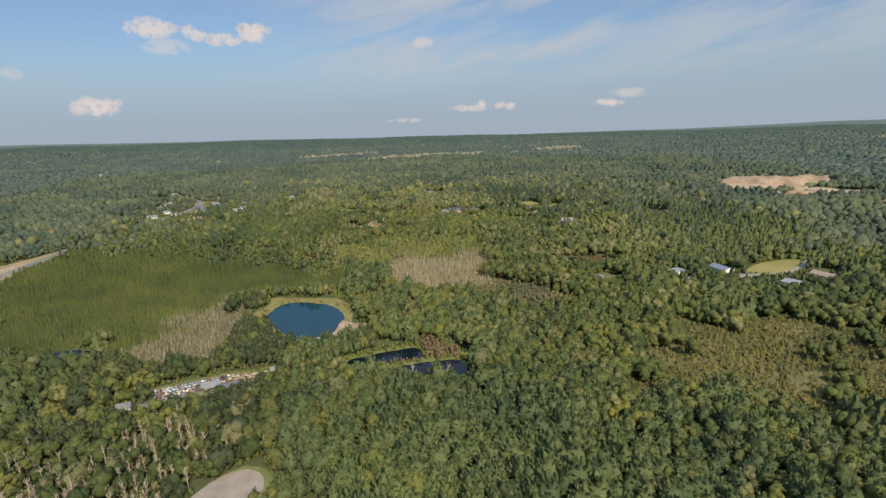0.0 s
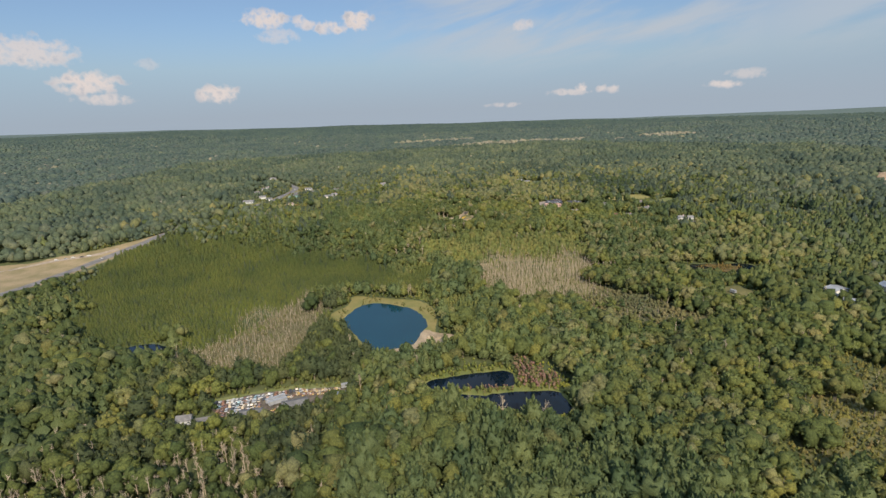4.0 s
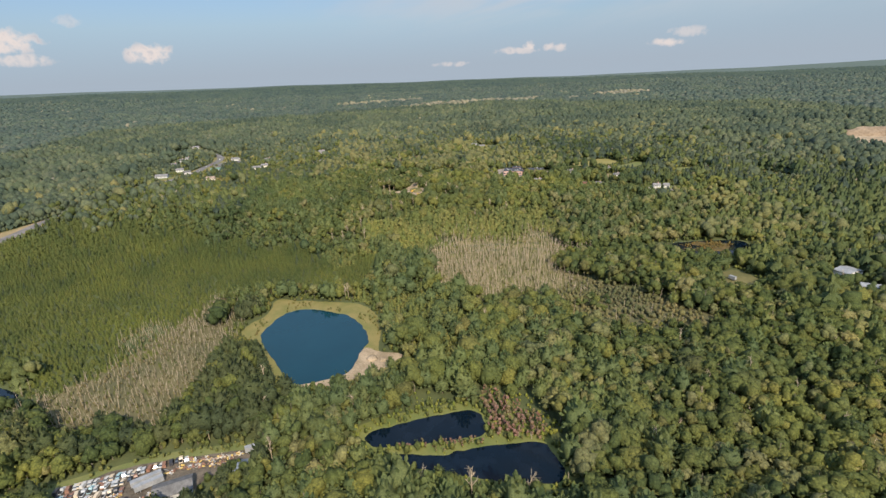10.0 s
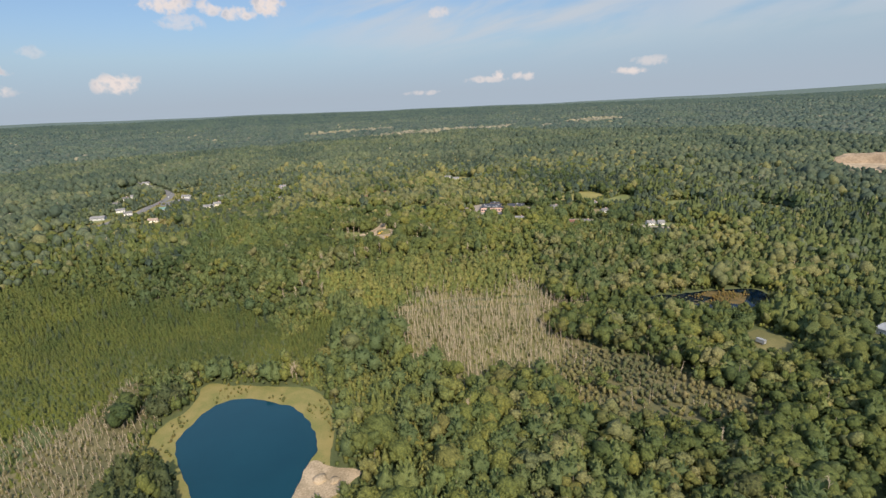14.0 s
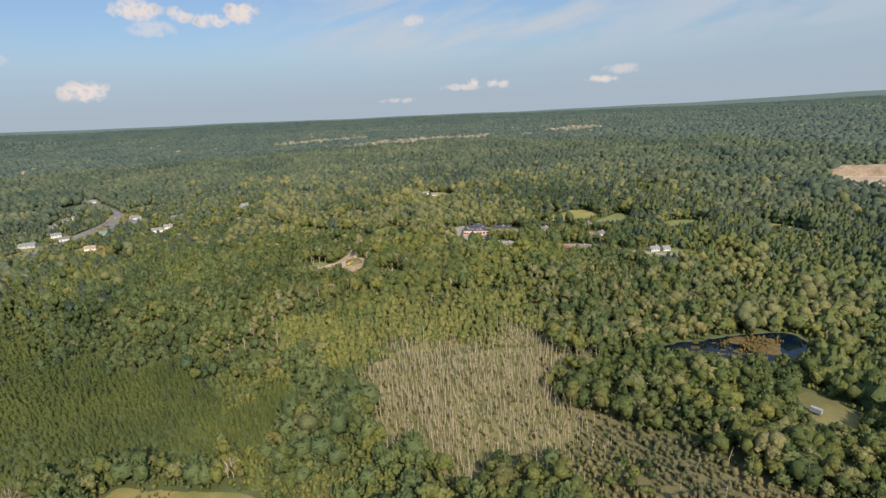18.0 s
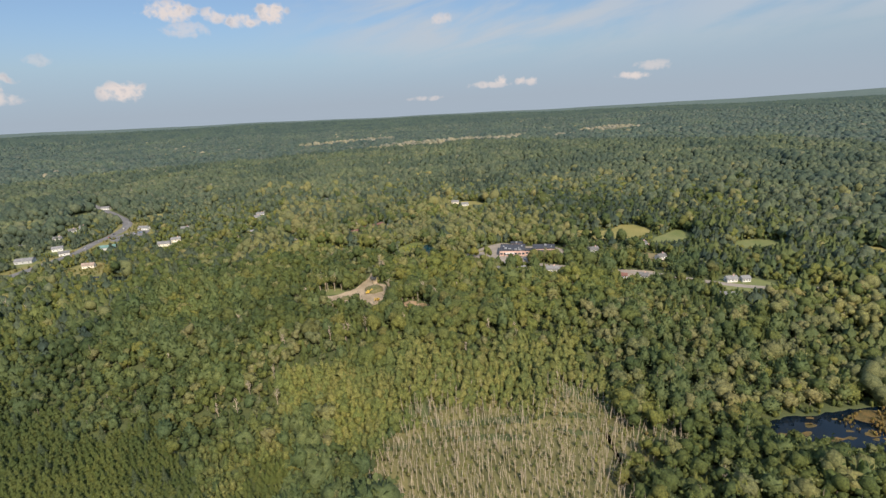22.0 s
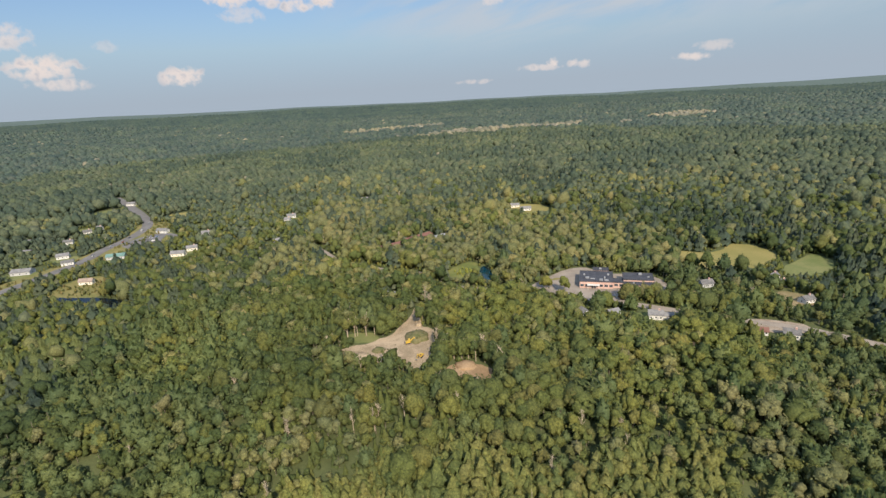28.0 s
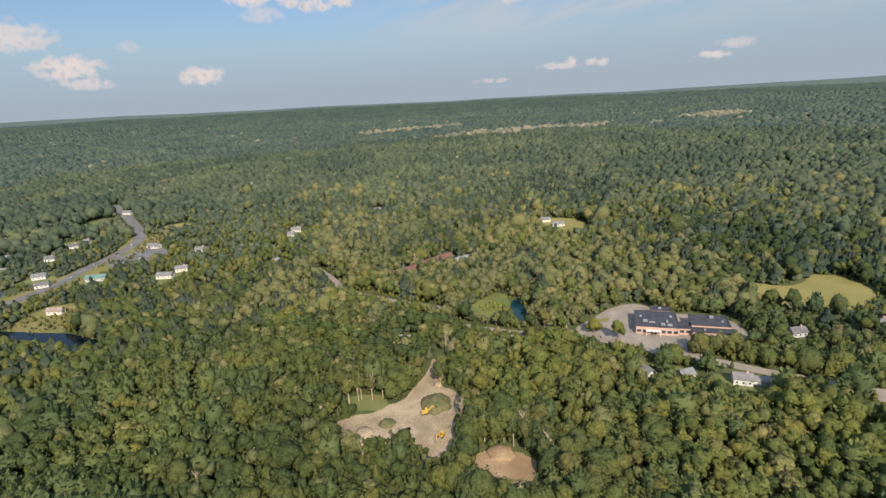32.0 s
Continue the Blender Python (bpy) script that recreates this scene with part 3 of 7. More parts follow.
HOUSE_GAPS = ((-309, 742, 14), (-216, 735, 12), (-212, 748, 10), (-221, 791, 10), (-267, 806, 12), (-334, 782, 10), (-340, 814, 9), (-337, 826, 8),
              (-313, 708, 17), (-371, 931, 13), (-263, 735, 15), (-248, 681, 9), (-164, 838, 12), (-163, 824, 8), (-107, 898, 9), (-150, 757, 9),
              (-101, 697, 9))
HOUSE_GAPS_3 = ((-142, 709, 10), (-47, 637, 8), (3, 634, 6), (-293, 725, 10), (-427, 841, 10), (-374, 789, 10), (-349, 757, 10),
              (80, 595, 13), (119, 580, 7), (63, 603, 7), (50, 604, 6), (119, 635, 6), (156, 641, 6), (174, 560, 10), (182, 558, 8), (160, 538, 9),
              (155, 610, 8), (155, 633, 5), (129, 576, 7), (-278, 1014, 15), (-70, 600, 3))
HOUSE_GAPS_2 = ((244, 390, 12), (274, 345, 14), (305, 359, 13), (318, 372, 10), (-162, 232, 8), (-155.5, 234, 6), (-128, 236.5, 7), (210, 388, 10), (206, 369, 9), (-31, 622, 7), (148, 385, 8), (-100, 735, 7), (-66, 262, 5))
lawn_rng = np.random.default_rng(14)
GARDENS = []
for _x, _y, _r in HOUSE_GAPS[:13] + ((-196, 772, 12), (-246, 828, 14), (-318, 800, 13), (-356, 828, 15), (-180, 800, 10)):
    _a, _w = np.arange(10) * 0.628, lawn_rng.uniform(0.5, 1.25, 10) * (_r * 0.62 + 2)
    GARDENS.append(ragged(P(*np.stack((_x + 3 + np.cos(_a) * _w * 1.25, _y - 4 + np.sin(_a) * _w * 0.85), 1).ravel()), 1.0, 2))
OPEN = [YARD_GRASS, YARD_ROAD, ROAD, YARD, POND, RING, SPIT, POND_A, POND_B, POOL, CUL, CUL_GRASS, HIGHWAY, VERGE, TOWN_VERGE, IND_FIELD, IND_YARD, IND_DRIVE, PIT, PIT_2, BOG, SHED_DIRT, CLEARING, CLEARING_2, TRACK, MEADOW, MARSH_L,
        LOT, LAWN, LAWN_2, FIELD_1, FIELD_2, FIELD_3, FIELD_4, FIELD_5, HAMLET_LOT, HAMLET_YARD, WORK_STRIP, ROAD_2, WATER_1, POOL_MARSH, WATER_2, WATER_3, TOWN_LOT, TOWN_GREEN, TOWN_HAY, FAR_CLEAR] + GARDENS

build_ground()
sheet("meadow", RING, M_GRASS, 0.10, "yellow-green rough grass round the round pond")
sheet("sand", SPIT, M_SAND, 0.16, "pale bare sand along the pond's shore")
sheet("water", POND, M_WATER, 0.22, "deep blue still water of a round pond")
sheet("bank", BANK, M_LIMEGRASS, 0.06, "green sedge and grass round the dark twin pools")
sheet("water", POND_A, M_BOG, 0.12, "dark water of a narrow beaver pool")
sheet("water", POND_B, M_BOG, 0.12, "dark blue water of a weedy pool")
sheet("water", POOL, M_BOG, 0.12, "dark pool at the edge of the cedar swamp")
sheet("swamp_floor", grow(ragged(CEDAR, 2), 2), M_CEDARFLOOR, 0.05, "olive mossy floor of the cedar swamp")
sheet("swamp_floor", ragged(BELT, 5), M_BROWNSEDGE, 0.11, "brown sedge under the belt of dead trees")
sheet("swamp_floor", ragged(YOUNG, 5), M_CEDARFLOOR, 0.03, "olive grass under young trees at the swamp's edge")
sheet("swamp_floor", ragged(DEAD, 7), M_SEDGE, 0.05, "brown sedge under the standing dead trees")
sheet("swamp_floor", ragged(DEAD_2, 5), M_BROWNSEDGE, 0.09, "brown sedge meadow beside the dead trees")
sheet("marsh", ragged(MARSH, 2), M_MARSH, 0.05, "yellow-brown scrub marsh")
sheet("verge", CUL_GRASS, M_LAWN, 0.08, "rough grass verge round the turning circle")
sheet("verge", CUL_STRIP, M_LAWN, 0.06, "grassy strip between the pines and the dead trees")
sheet("road", CUL, M_PALE, 0.2, "pale asphalt turning circle at the end of a road")
sheet("verge", YARD_GRASS, M_LAWN, 0.08, "grassy strip behind the scrap yard")
sheet("yard", YARD, M_YARD, 0.14, "bare grey-brown earth of the scrap yard")
sheet("road", YARD_ROAD, M_ASPHALT, 0.2, "grey gravel lane to the scrap yard")
sheet("verge", VERGE, M_TANGRASS, 0.1, "dry tan grass and earth beside the highway")
sheet("yard", WORK_STRIP, M_DIRT, 0.16, "bare earth strip with parked work vehicles beside the highway")
sheet("verge", TOWN_VERGE, M_GRASS, 0.08, "mown grass verge along the highway in the village")
sheet("road", HIGHWAY, M_ASPHALT, 0.2, "grey two-lane highway through the woods")
sheet("field", IND_FIELD, M_HAY, 0.16, "mown yellow field behind the workshops")
sheet("yard", IND_YARD, M_DIRT, 0.1, "bare earth yard beside the workshops")
sheet("road", IND_DRIVE, M_PALE, 0.2, "pale drive past the workshops")
sheet("pit", PIT, M_SAND, 0.3, "open pale sand pit cut into the woods")
sheet("pit", PIT_2, M_SAND, 0.3, "smaller strip of open sand")
sheet("water", BOG, M_BOG, 0.1, "dark water of a boggy pond")
sheet("bog_mat", ragged(P(152, 449, 160, 451, 168, 450, 176, 446, 172, 436, 168, 430, 161, 433, 157, 438, 161, 443, 154, 445), 2.4), M_BOGMAT, 0.13, "broad floating mat of orange-brown bog plants")
bog_rng = np.random.default_rng(5)
for _k in range(22):
    _c = np.array((bog_rng.uniform(122, 158), bog_rng.uniform(432, 450))) * K
    _a = np.arange(9) * 0.698
    _r = bog_rng.uniform(0.6, 2.0) * bog_rng.uniform(0.5, 1.4, 9)
    _q = np.stack((_c[0] + np.cos(_a) * _r * 1.6, _c[1] + np.sin(_a) * _r * 0.8), 1)
    if inside(BOG, _q[:, 0], _q[:, 1]).all():
        sheet("bog_mat", ragged(_q, 0.5, 2), M_BOGMAT, 0.135 + 0.004 * (_k % 12), "raft of orange-brown floating bog plants")
sheet("yard", SHED_DIRT, M_SEDGE, 0.1, "dry tan grass plot in the woods")
sheet("clearing", CLEARING, M_SAND, 0.2, "bare pale sand of a work site cleared in the woods")
sheet("road", TRACK, M_SAND, 0.17, "sandy track up from the work site")
sheet("clearing", CLEARING_2, M_ORANGE, 0.2, "smaller patch of bare orange-brown sand")
sheet("meadow", MEADOW, M_LAWN, 0.12, "green grass beside the work site")
sheet("verge", LAWN, M_LAWN, 0.08, "lawn round a white house")
sheet("verge", LAWN_2, M_LAWN, 0.08, "lawn beside the road")
sheet("car_park", LOT, M_PALE, 0.12, "pale asphalt car park round the school")
sheet("planter", PLANTER, M_GRASS, 0.22, "small oval grass bed in the car park")
sheet("road", ROAD, M_PALE, 0.2, "grey country road past the school")
sheet("field", FIELD_1, M_HAY, 0.15, "mown yellow field ringed by trees")
sheet("field", FIELD_2, M_LAWN, 0.15, "green mown field")
sheet("field", FIELD_3, M_LAWN, 0.15, "green mown field")
sheet("field", FIELD_4, M_HAY, 0.15, "yellow-green mown field")
sheet("verge", FIELD_5, M_LAWN, 0.15, "lawn round a pair of white houses")
sheet("yard", HAMLET_LOT, M_DIRT, 0.16, "bare tan earth lot beside the road")
sheet("yard", HAMLET_YARD, M_TANGRASS, 0.15, "trodden tan yard beside a white house")
sheet("road", ROAD_2, M_PALE, 0.2, "pale lane through the woods")
sheet("water", WATER_1, M_WATER, 0.15, "small blue pond among trees")
sheet("marsh", POOL_MARSH, M_LIMEGRASS, 0.08, "bright green sedge beside the small pond")
sheet("water", WATER_2, M_WATER, 0.15, "small blue pond among trees")
sheet("water", WATER_3, M_BOG, 0.15, "dark pond by the highway")
sheet("marsh", MARSH_L, M_GRASS, 0.08, "grassy marsh beside the dark pond")
sheet("car_park", TOWN_LOT, M_ASPHALT, 0.14, "grey car park beside the highway")
sheet("field", TOWN_GREEN, M_LAWN, 0.15, "green field above the highway")
sheet("field", TOWN_HAY, M_HAY, 0.15, "yellow mown field in the village")
for _k, _g in enumerate(GARDENS):
    sheet("lawn", _g, M_LAWN, 0.05 + 0.004 * (_k % 5), "mown lawn round a house in the village")

sheet("yard", FAR_CLEAR, M_HAY, 0.15, "dry grass clearing round a far house")

# ---- the woods ----
rng = np.random.default_rng(7)
PHI = (1 + 5 ** 0.5) / 2
ICO_V = np.array([(-1, PHI, 0), (1, PHI, 0), (-1, -PHI, 0), (1, -PHI, 0), (0, -1, PHI), (0, 1, PHI), (0, -1, -PHI), (0, 1, -PHI), (PHI, 0, -1), (PHI, 0, 1), (-PHI, 0, -1), (-PHI, 0, 1)]) / math.hypot(1, PHI)
ICO_F = np.array("0 11 5 0 5 1 0 1 7 0 7 10 0 10 11 1 5 9 5 11 4 11 10 2 10 7 6 7 1 8 3 9 4 3 4 2 3 2 6 3 6 8 3 8 9 4 9 5 2 4 11 6 2 10 8 6 7 9 8 1".split(), int).reshape(-1, 3)
OCT_V = np.array([(1, 0, 0), (0, 1, 0), (-1, 0, 0), (0, -1, 0), (0, 0, 1), (0, 0, -1)], float)
OCT_F = np.array([(0, 1, 4), (1, 2, 4), (2, 3, 4), (3, 0, 4), (1, 0, 5), (2, 1, 5), (3, 2, 5), (0, 3, 5)])


class Tris:
    """Gathers triangles of one template."""
    def __init__(self):
        self.v, self.f, self.n = [], [], 0

    def add(self, v, f):
        self.v.append(np.asarray(v, float))
        self.f.append(np.asarray(f, int) + self.n)
        self.n += len(v)
        return self

    def done(self):
        return np.concatenate(self.v), np.concatenate(self.f)


def turn_random(v):
    q, _ = np.linalg.qr(rng.normal(size=(3, 3)))
    return v @ q


def spray(t, at, out, size, loose=0.5):
    """A folded leafy tuft that faces roughly outwards."""
    n = out + rng.normal(size=3) * loose + np.array((0, 0, 0.35))
    n /= np.linalg.norm(n)
    a = np.cross(n, rng.normal(size=3))
    a /= np.linalg.norm(a)
    b = np.cross(n, a)
    s = size * rng.uniform(0.65, 1.3)
    f = n * s * rng.uniform(-0.1, 0.4)
    t.add([at - a * s * 0.62, at - b * s * 0.5 + f, at + a * s * 0.62, at + b * s * rng.uniform(0.4, 0.7) + f], [(0, 1, 3), (1, 2, 3)])


def ball(level):
    """Points and triangles of an even unit ball."""
    bm = bmesh.new()
    bmesh.ops.create_icosphere(bm, subdivisions=level, radius=1.0)
    v, f = np.array([q.co for q in bm.verts]), np.array([[q.index for q in p.verts] for p in bm.faces])
    bm.free()
    return v, f


BALLS = {k: ball(k) for k in (1, 2, 3, 4)}


def lobed(t, level, lobes, c, half, depth=0.30, cut=-0.45, rough=0.05):
    """A rounded leafy mass: bulging lobes with creases between them, open underneath."""
    v, f = BALLS[level]
    d = turn_random(v) if level < 3 else v
    k = np.arange(lobes)
    u = 1 - 1.45 * (k + 0.5) / lobes + rng.uniform(-0.12, 0.12, lobes)
    u = np.clip(u, -0.99, 0.99)
    g = k * 2.39996 + rng.uniform(-0.4, 0.4, lobes) + rng.uniform(0, 6.28)
    at = np.stack((np.cos(g) * np.sqrt(1 - u * u), np.sin(g) * np.sqrt(1 - u * u), u), 1)
    wide = rng.uniform(0.75, 1.25, lobes) * 1.75 / math.sqrt(lobes)
    high = rng.uniform(0.78, 1.15, lobes)
    ang = np.arccos(np.clip(d @ at.T, -1, 1)) / wide
    swell = (np.sqrt(np.clip(1 - ang * ang, 0, 1)) * high).max(axis=1)
    rad = 1.0 - depth + depth * 1.25 * swell + rng.normal(0, rough, len(d))
    keep = f[(d[f][:, :, 2].max(axis=1) > cut)]
    used, idx = np.unique(keep, return_inverse=True)
    t.add((d * rad[:, None] * half + c)[used], idx.reshape(-1, 3))


def broad_crown(level, lobes, tufts=0, top=10.6, low=2.6, r=3.9, leaf=0.2):
    """A crown of uneven lobes, under a coat of loose leafy tufts."""
    t = Tris()
    mid, half = low + (top - low) * 0.46, (top - low) * 0.54
    lean = rng.uniform(-0.12, 0.12, 2) * r
    squash = rng.uniform(0.86, 1.14)
    core = 0.93 if tufts > 5 else 1.0
    lobed(t, level, lobes, np.array((*lean, mid)), np.array((r * squash, r / squash, half)) * core, 0.40 if tufts > 5 else 0.32, rough=0.09 if tufts > 5 else 0.13)
    skin = t.v[0]
    for i in range(tufts):
        at = skin[int(rng.integers(0, len(skin)))]
        d = (at - np.array((*lean, mid))) / np.array((r, r, half))
        if d[2] < -0.35:
            continue
        d = d / np.linalg.norm(d) + rng.normal(0, 0.16, 3)
        spray(t, np.array((*lean, mid)) + (at - np.array((*lean, mid))) * rng.uniform(0.98, 1.12) + rng.normal(0, 0.08, 3) * r, d, r * leaf * rng.uniform(0.6, 1.25), 0.42)
    return t.done()


def heaped_crown(masses, level, tufts=0, top=10.6, low=2.4, r=3.9, leaf=0.2):
    """An irregular crown heaped up of leafy masses of different size, the tallest off centre."""
    t = Tris()
    for i in range(masses):
        u = (i + 0.5) / masses
        a, k = i * 2.39996 + rng.uniform(-0.5, 0.5), math.sqrt(u) * rng.uniform(0.40, 0.62)
        mr = r * rng.uniform(0.54, 0.74) * (1.12 - 0.28 * u) * (1.12 if masses < 4 else 1.0)
        tall = mr * rng.uniform(1.05, 1.6)
        z = top - tall * 0.92 - (top - low) * (0.36 * u ** 1.1 + rng.uniform(0, 0.12) * (i > 0))
        c = np.array((math.cos(a) * r * k, math.sin(a) * r * k, z))
        lobed(t, level, 6 if level > 1 else 4, c, np.array((mr, mr, tall * 0.92)) * (0.86 if tufts > 5 else 0.95), 0.36, -0.75, 0.12)
        skin = t.v[-1]
        for _ in range(tufts):
            at = skin[int(rng.integers(0, len(skin)))]
            d = (at - c) / np.array((mr, mr, tall))
            if d[2] < -0.3:
                continue
            spray(t, c + (at - c) * rng.uniform(0.98, 1.30) + rng.normal(0, 0.16, 3) * mr, d / np.linalg.norm(d), r * leaf * rng.uniform(0.6, 1.25), 0.5)
    return t.done()


def star(t, z, r, drop, points, off, cut=0.5):
    """One whorl of boughs: a drooping many-pointed cone."""
    a = off + np.arange(points * 2) * math.pi / points
    rr = r * np.where(np.arange(points * 2) % 2, cut, 1.0) * rng.uniform(0.78, 1.15, points * 2)
    v = np.stack((np.cos(a) * rr, np.sin(a) * rr, z - drop * rr / r * rng.uniform(0.5, 1.25, points * 2)), 1)
    m = points * 2
    tip = np.array([(0, 0, z + drop * 0.55)])
    t.add(np.concatenate((v, tip)), [(i, (i + 1) % m, m) for i in range(m)])


def pine_crown(tiers, points, top=11.0, low=2.2, r=3.6):
    """A plump pine: whorls of boughs with upturned tips, widest low down, blunt at the top."""
    t = Tris()
    off = rng.uniform(0, 6.28)
    for i in range(tiers):
        u = i / (tiers - 1)
        z, rr = low + (top - low) * (0.08 + 0.80 * u), r * (1 - 0.70 * u ** 2.2) * rng.uniform(0.88, 1.08)
        m = points * 2
        a = off + i * 1.1 + np.arange(m) * math.pi / points
        tip = np.arange(m) % 2 == 0
        q = rr * np.where(tip, 1.06, 0.64) * rng.uniform(0.80, 1.14, m)
        step = (top - low) * 0.80 / (tiers - 1)
        h = z + np.where(tip, 0.34, -0.40) * step * rng.uniform(0.6, 1.3, m)
        ring = np.stack((np.cos(a) * q, np.sin(a) * q, h), 1)
        k = rr * 0.45
        mid = np.stack((np.cos(a) * k, np.sin(a) * k, np.full(m, z + 0.42 * step)), 1)
        up = np.array([(0, 0, z + step * (1.2 if i < tiers - 1 else 0.75))])
        f = []
        for j in range(m):
            n = (j + 1) % m
            f += [(j, n, m + n), (j, m + n, m + j)] if points > 8 else [(j, n, 2 * m)]
            if points > 8:
                f.append((m + j, m + n, 2 * m))
        t.add(np.concatenate((ring, mid, up)), f)
    return t.done()


def plump_pine(level, lobes, fans, top=10.6, low=0.6, r=4.1):
    """An old white pine: a blunt cone of upswept fans of needles, packed so close that they read as lobes."""
    t = Tris()
    mid, half = low + (top - low) * 0.40, (top - low) * 0.60
    c = np.array((0, 0, mid))
    lobed(t, level, lobes, c, np.array((r, r, half)) * 0.84, 0.50, -0.6)
    v = t.v[0]
    up = np.clip((v[:, 2] - mid) / half, 0, 1)
    v[:, :2] *= (1 - 0.34 * up ** 1.5)[:, None]
    for i in range(fans):
        u = 1 - 1.4 * (i + 0.5) / fans
        a = i * 2.39996 + rng.uniform(-0.3, 0.3)
        q = math.sqrt(max(0.02, 1 - u * u)) * (1 - 0.34 * max(u, 0) ** 1.5)
        d = np.array((math.cos(a) * q, math.sin(a) * q, u))
        root, tip = c + d * np.array((r, r, half)) * 0.66, c + d * np.array((r, r, half)) * rng.uniform(1.0, 1.14) + np.array((0, 0, 0.35))
        side = np.array((-math.sin(a), math.cos(a), 0)) * r * rng.uniform(0.12, 0.19)
        m = root + (tip - root) * 0.66
        t.add([root, m - side, tip, m + side, m + np.array((0, 0, 0.5))], [(0, 1, 4), (1, 2, 4), (2, 3, 4), (3, 0, 4)])
    return t.done()


def spire_crown(tiers, points, top=7.0, low=0.8, r=1.25):
    t = Tris()
    for i in range(tiers):
        u = i / max(tiers - 1, 1)
        star(t, low + (top - low) * (0.22 + 0.70 * u), r * (1 - 0.68 * u), (top - low) * 0.30, points, rng.uniform(0, 6), 0.62)
    return t.done()


def dome(sides, top=14.0, r=5.0, single=False):
    t = Tris()
    a = np.arange(sides) * 2 * math.pi / sides
    out = []
    for rr, z in ((1.0, 0.30),) if single else ((1.0, 0.30), (0.72, 0.80)):
        k = rng.uniform(0.75, 1.2, sides)
        out.append(np.stack((np.cos(a) * r * rr * k, np.sin(a) * r * rr * k, top * z * rng.uniform(0.88, 1.1, sides)), 1))
    v = np.concatenate((*out, [(rng.uniform(-1, 1), rng.uniform(-1, 1), top)]))
    f = []
    for i in range(sides):
        j = (i + 1) % sides
        f += [(i, j, sides)] if single else [(i, j, sides + j), (i, sides + j, sides + i), (sides + i, sides + j, 2 * sides)]
    return t.add(v, f).done()


def limb(t, a, b, r0, r1, sides=4):
    a, b = np.array(a, float), np.array(b, float)
    d = (b - a) / np.linalg.norm(b - a)
    u = np.cross(d, (0.3, 0.9, 0.1))
    u /= np.linalg.norm(u)
    w = np.cross(d, u)
    g = np.arange(sides) * 2 * math.pi / sides
    ring = np.cos(g)[:, None] * u + np.sin(g)[:, None] * w
    v = np.concatenate((a + ring * r0, b + ring * r1))
    f = []
    for i in range(sides):
        j = (i + 1) % sides
        f += [(i, j, sides + j), (i, sides + j, sides + i)]
    t.add(v, f)


def snag(height, boughs, r=0.22, spread=1.6, limbs=False, slant=0.5):
    """A dead standing trunk with broken boughs."""
    t = Tris()
    lean = rng.uniform(-slant, slant, 2)
    mid = np.array((lean[0] * 0.4, lean[1] * 0.4, height * 0.5))
    top = np.array((lean[0], lean[1], height))
    limb(t, (0, 0, -0.3), mid, r, r * 0.7)
    limb(t, mid, top, r * 0.7, r * 0.22)
    for _ in range(boughs):
        u = rng.uniform(0.35, 0.92)
        at = mid * (u / 0.5) if u < 0.5 else mid + (top - mid) * (u - 0.5) * 2
        g = rng.uniform(0, 6.28)
        ln = spread * rng.uniform(0.5, 1.2) * (1.15 - u * (0.55 if limbs else 0.8)) * (0.62 if limbs else 1.0)
        tip = at + np.array((math.cos(g) * ln, math.sin(g) * ln, ln * rng.uniform(1.1, 2.4) if limbs else ln * rng.uniform(-0.2, 0.5)))
        limb(t, at, tip, r * (0.5 if limbs else 0.32), 0.035, 3)
        if limbs:
            for _k in range(3):
                m = at + (tip - at) * rng.uniform(0.35, 0.9)
                limb(t, m, m + rng.normal(size=3) * 0.6 * spread * 0.4 + np.array((0, 0, 0.7)), 0.07, 0.025, 3)
    return t.done()


def trunk(height, r, boughs):
    t = Tris()
    limb(t, (0, 0, -0.3), (0.1, 0.05, height * 0.55), r, r * 0.75, 6)
    limb(t, (0.1, 0.05, height * 0.55), (0.0, 0.0, height), r * 0.75, r * 0.2, 6)
    for i in range(boughs):
        z = height * rng.uniform(0.4, 0.8)
        g = i * 2.4
        limb(t, (0, 0, z), (math.cos(g) * height * 0.18, math.sin(g) * height * 0.18, z + height * 0.15), r * 0.42, r * 0.12, 4)
    return t.done()


def raw_mesh(name, v, f, mat, tint=None, smooth=False):
    me = bpy.data.meshes.new(name)
    me.vertices.add(len(v))
    me.vertices.foreach_set("co", np.ascontiguousarray(v, np.float32).ravel())
    me.loops.add(len(f) * 3)
    me.loops.foreach_set("vertex_index", np.ascontiguousarray(f, np.int32).ravel())
    me.polygons.add(len(f))
    me.polygons.foreach_set("loop_start", np.arange(len(f), dtype=np.int32) * 3)
    if tint is not None:
        me.attributes.new("tint", "FLOAT", "POINT").data.foreach_set("value", np.ascontiguousarray(tint, np.float32))
    me.materials.append(mat)
    if smooth:
        me.polygons.foreach_set("use_smooth", np.ones(len(f), bool))
    me.update(calc_edges=True)
    return me


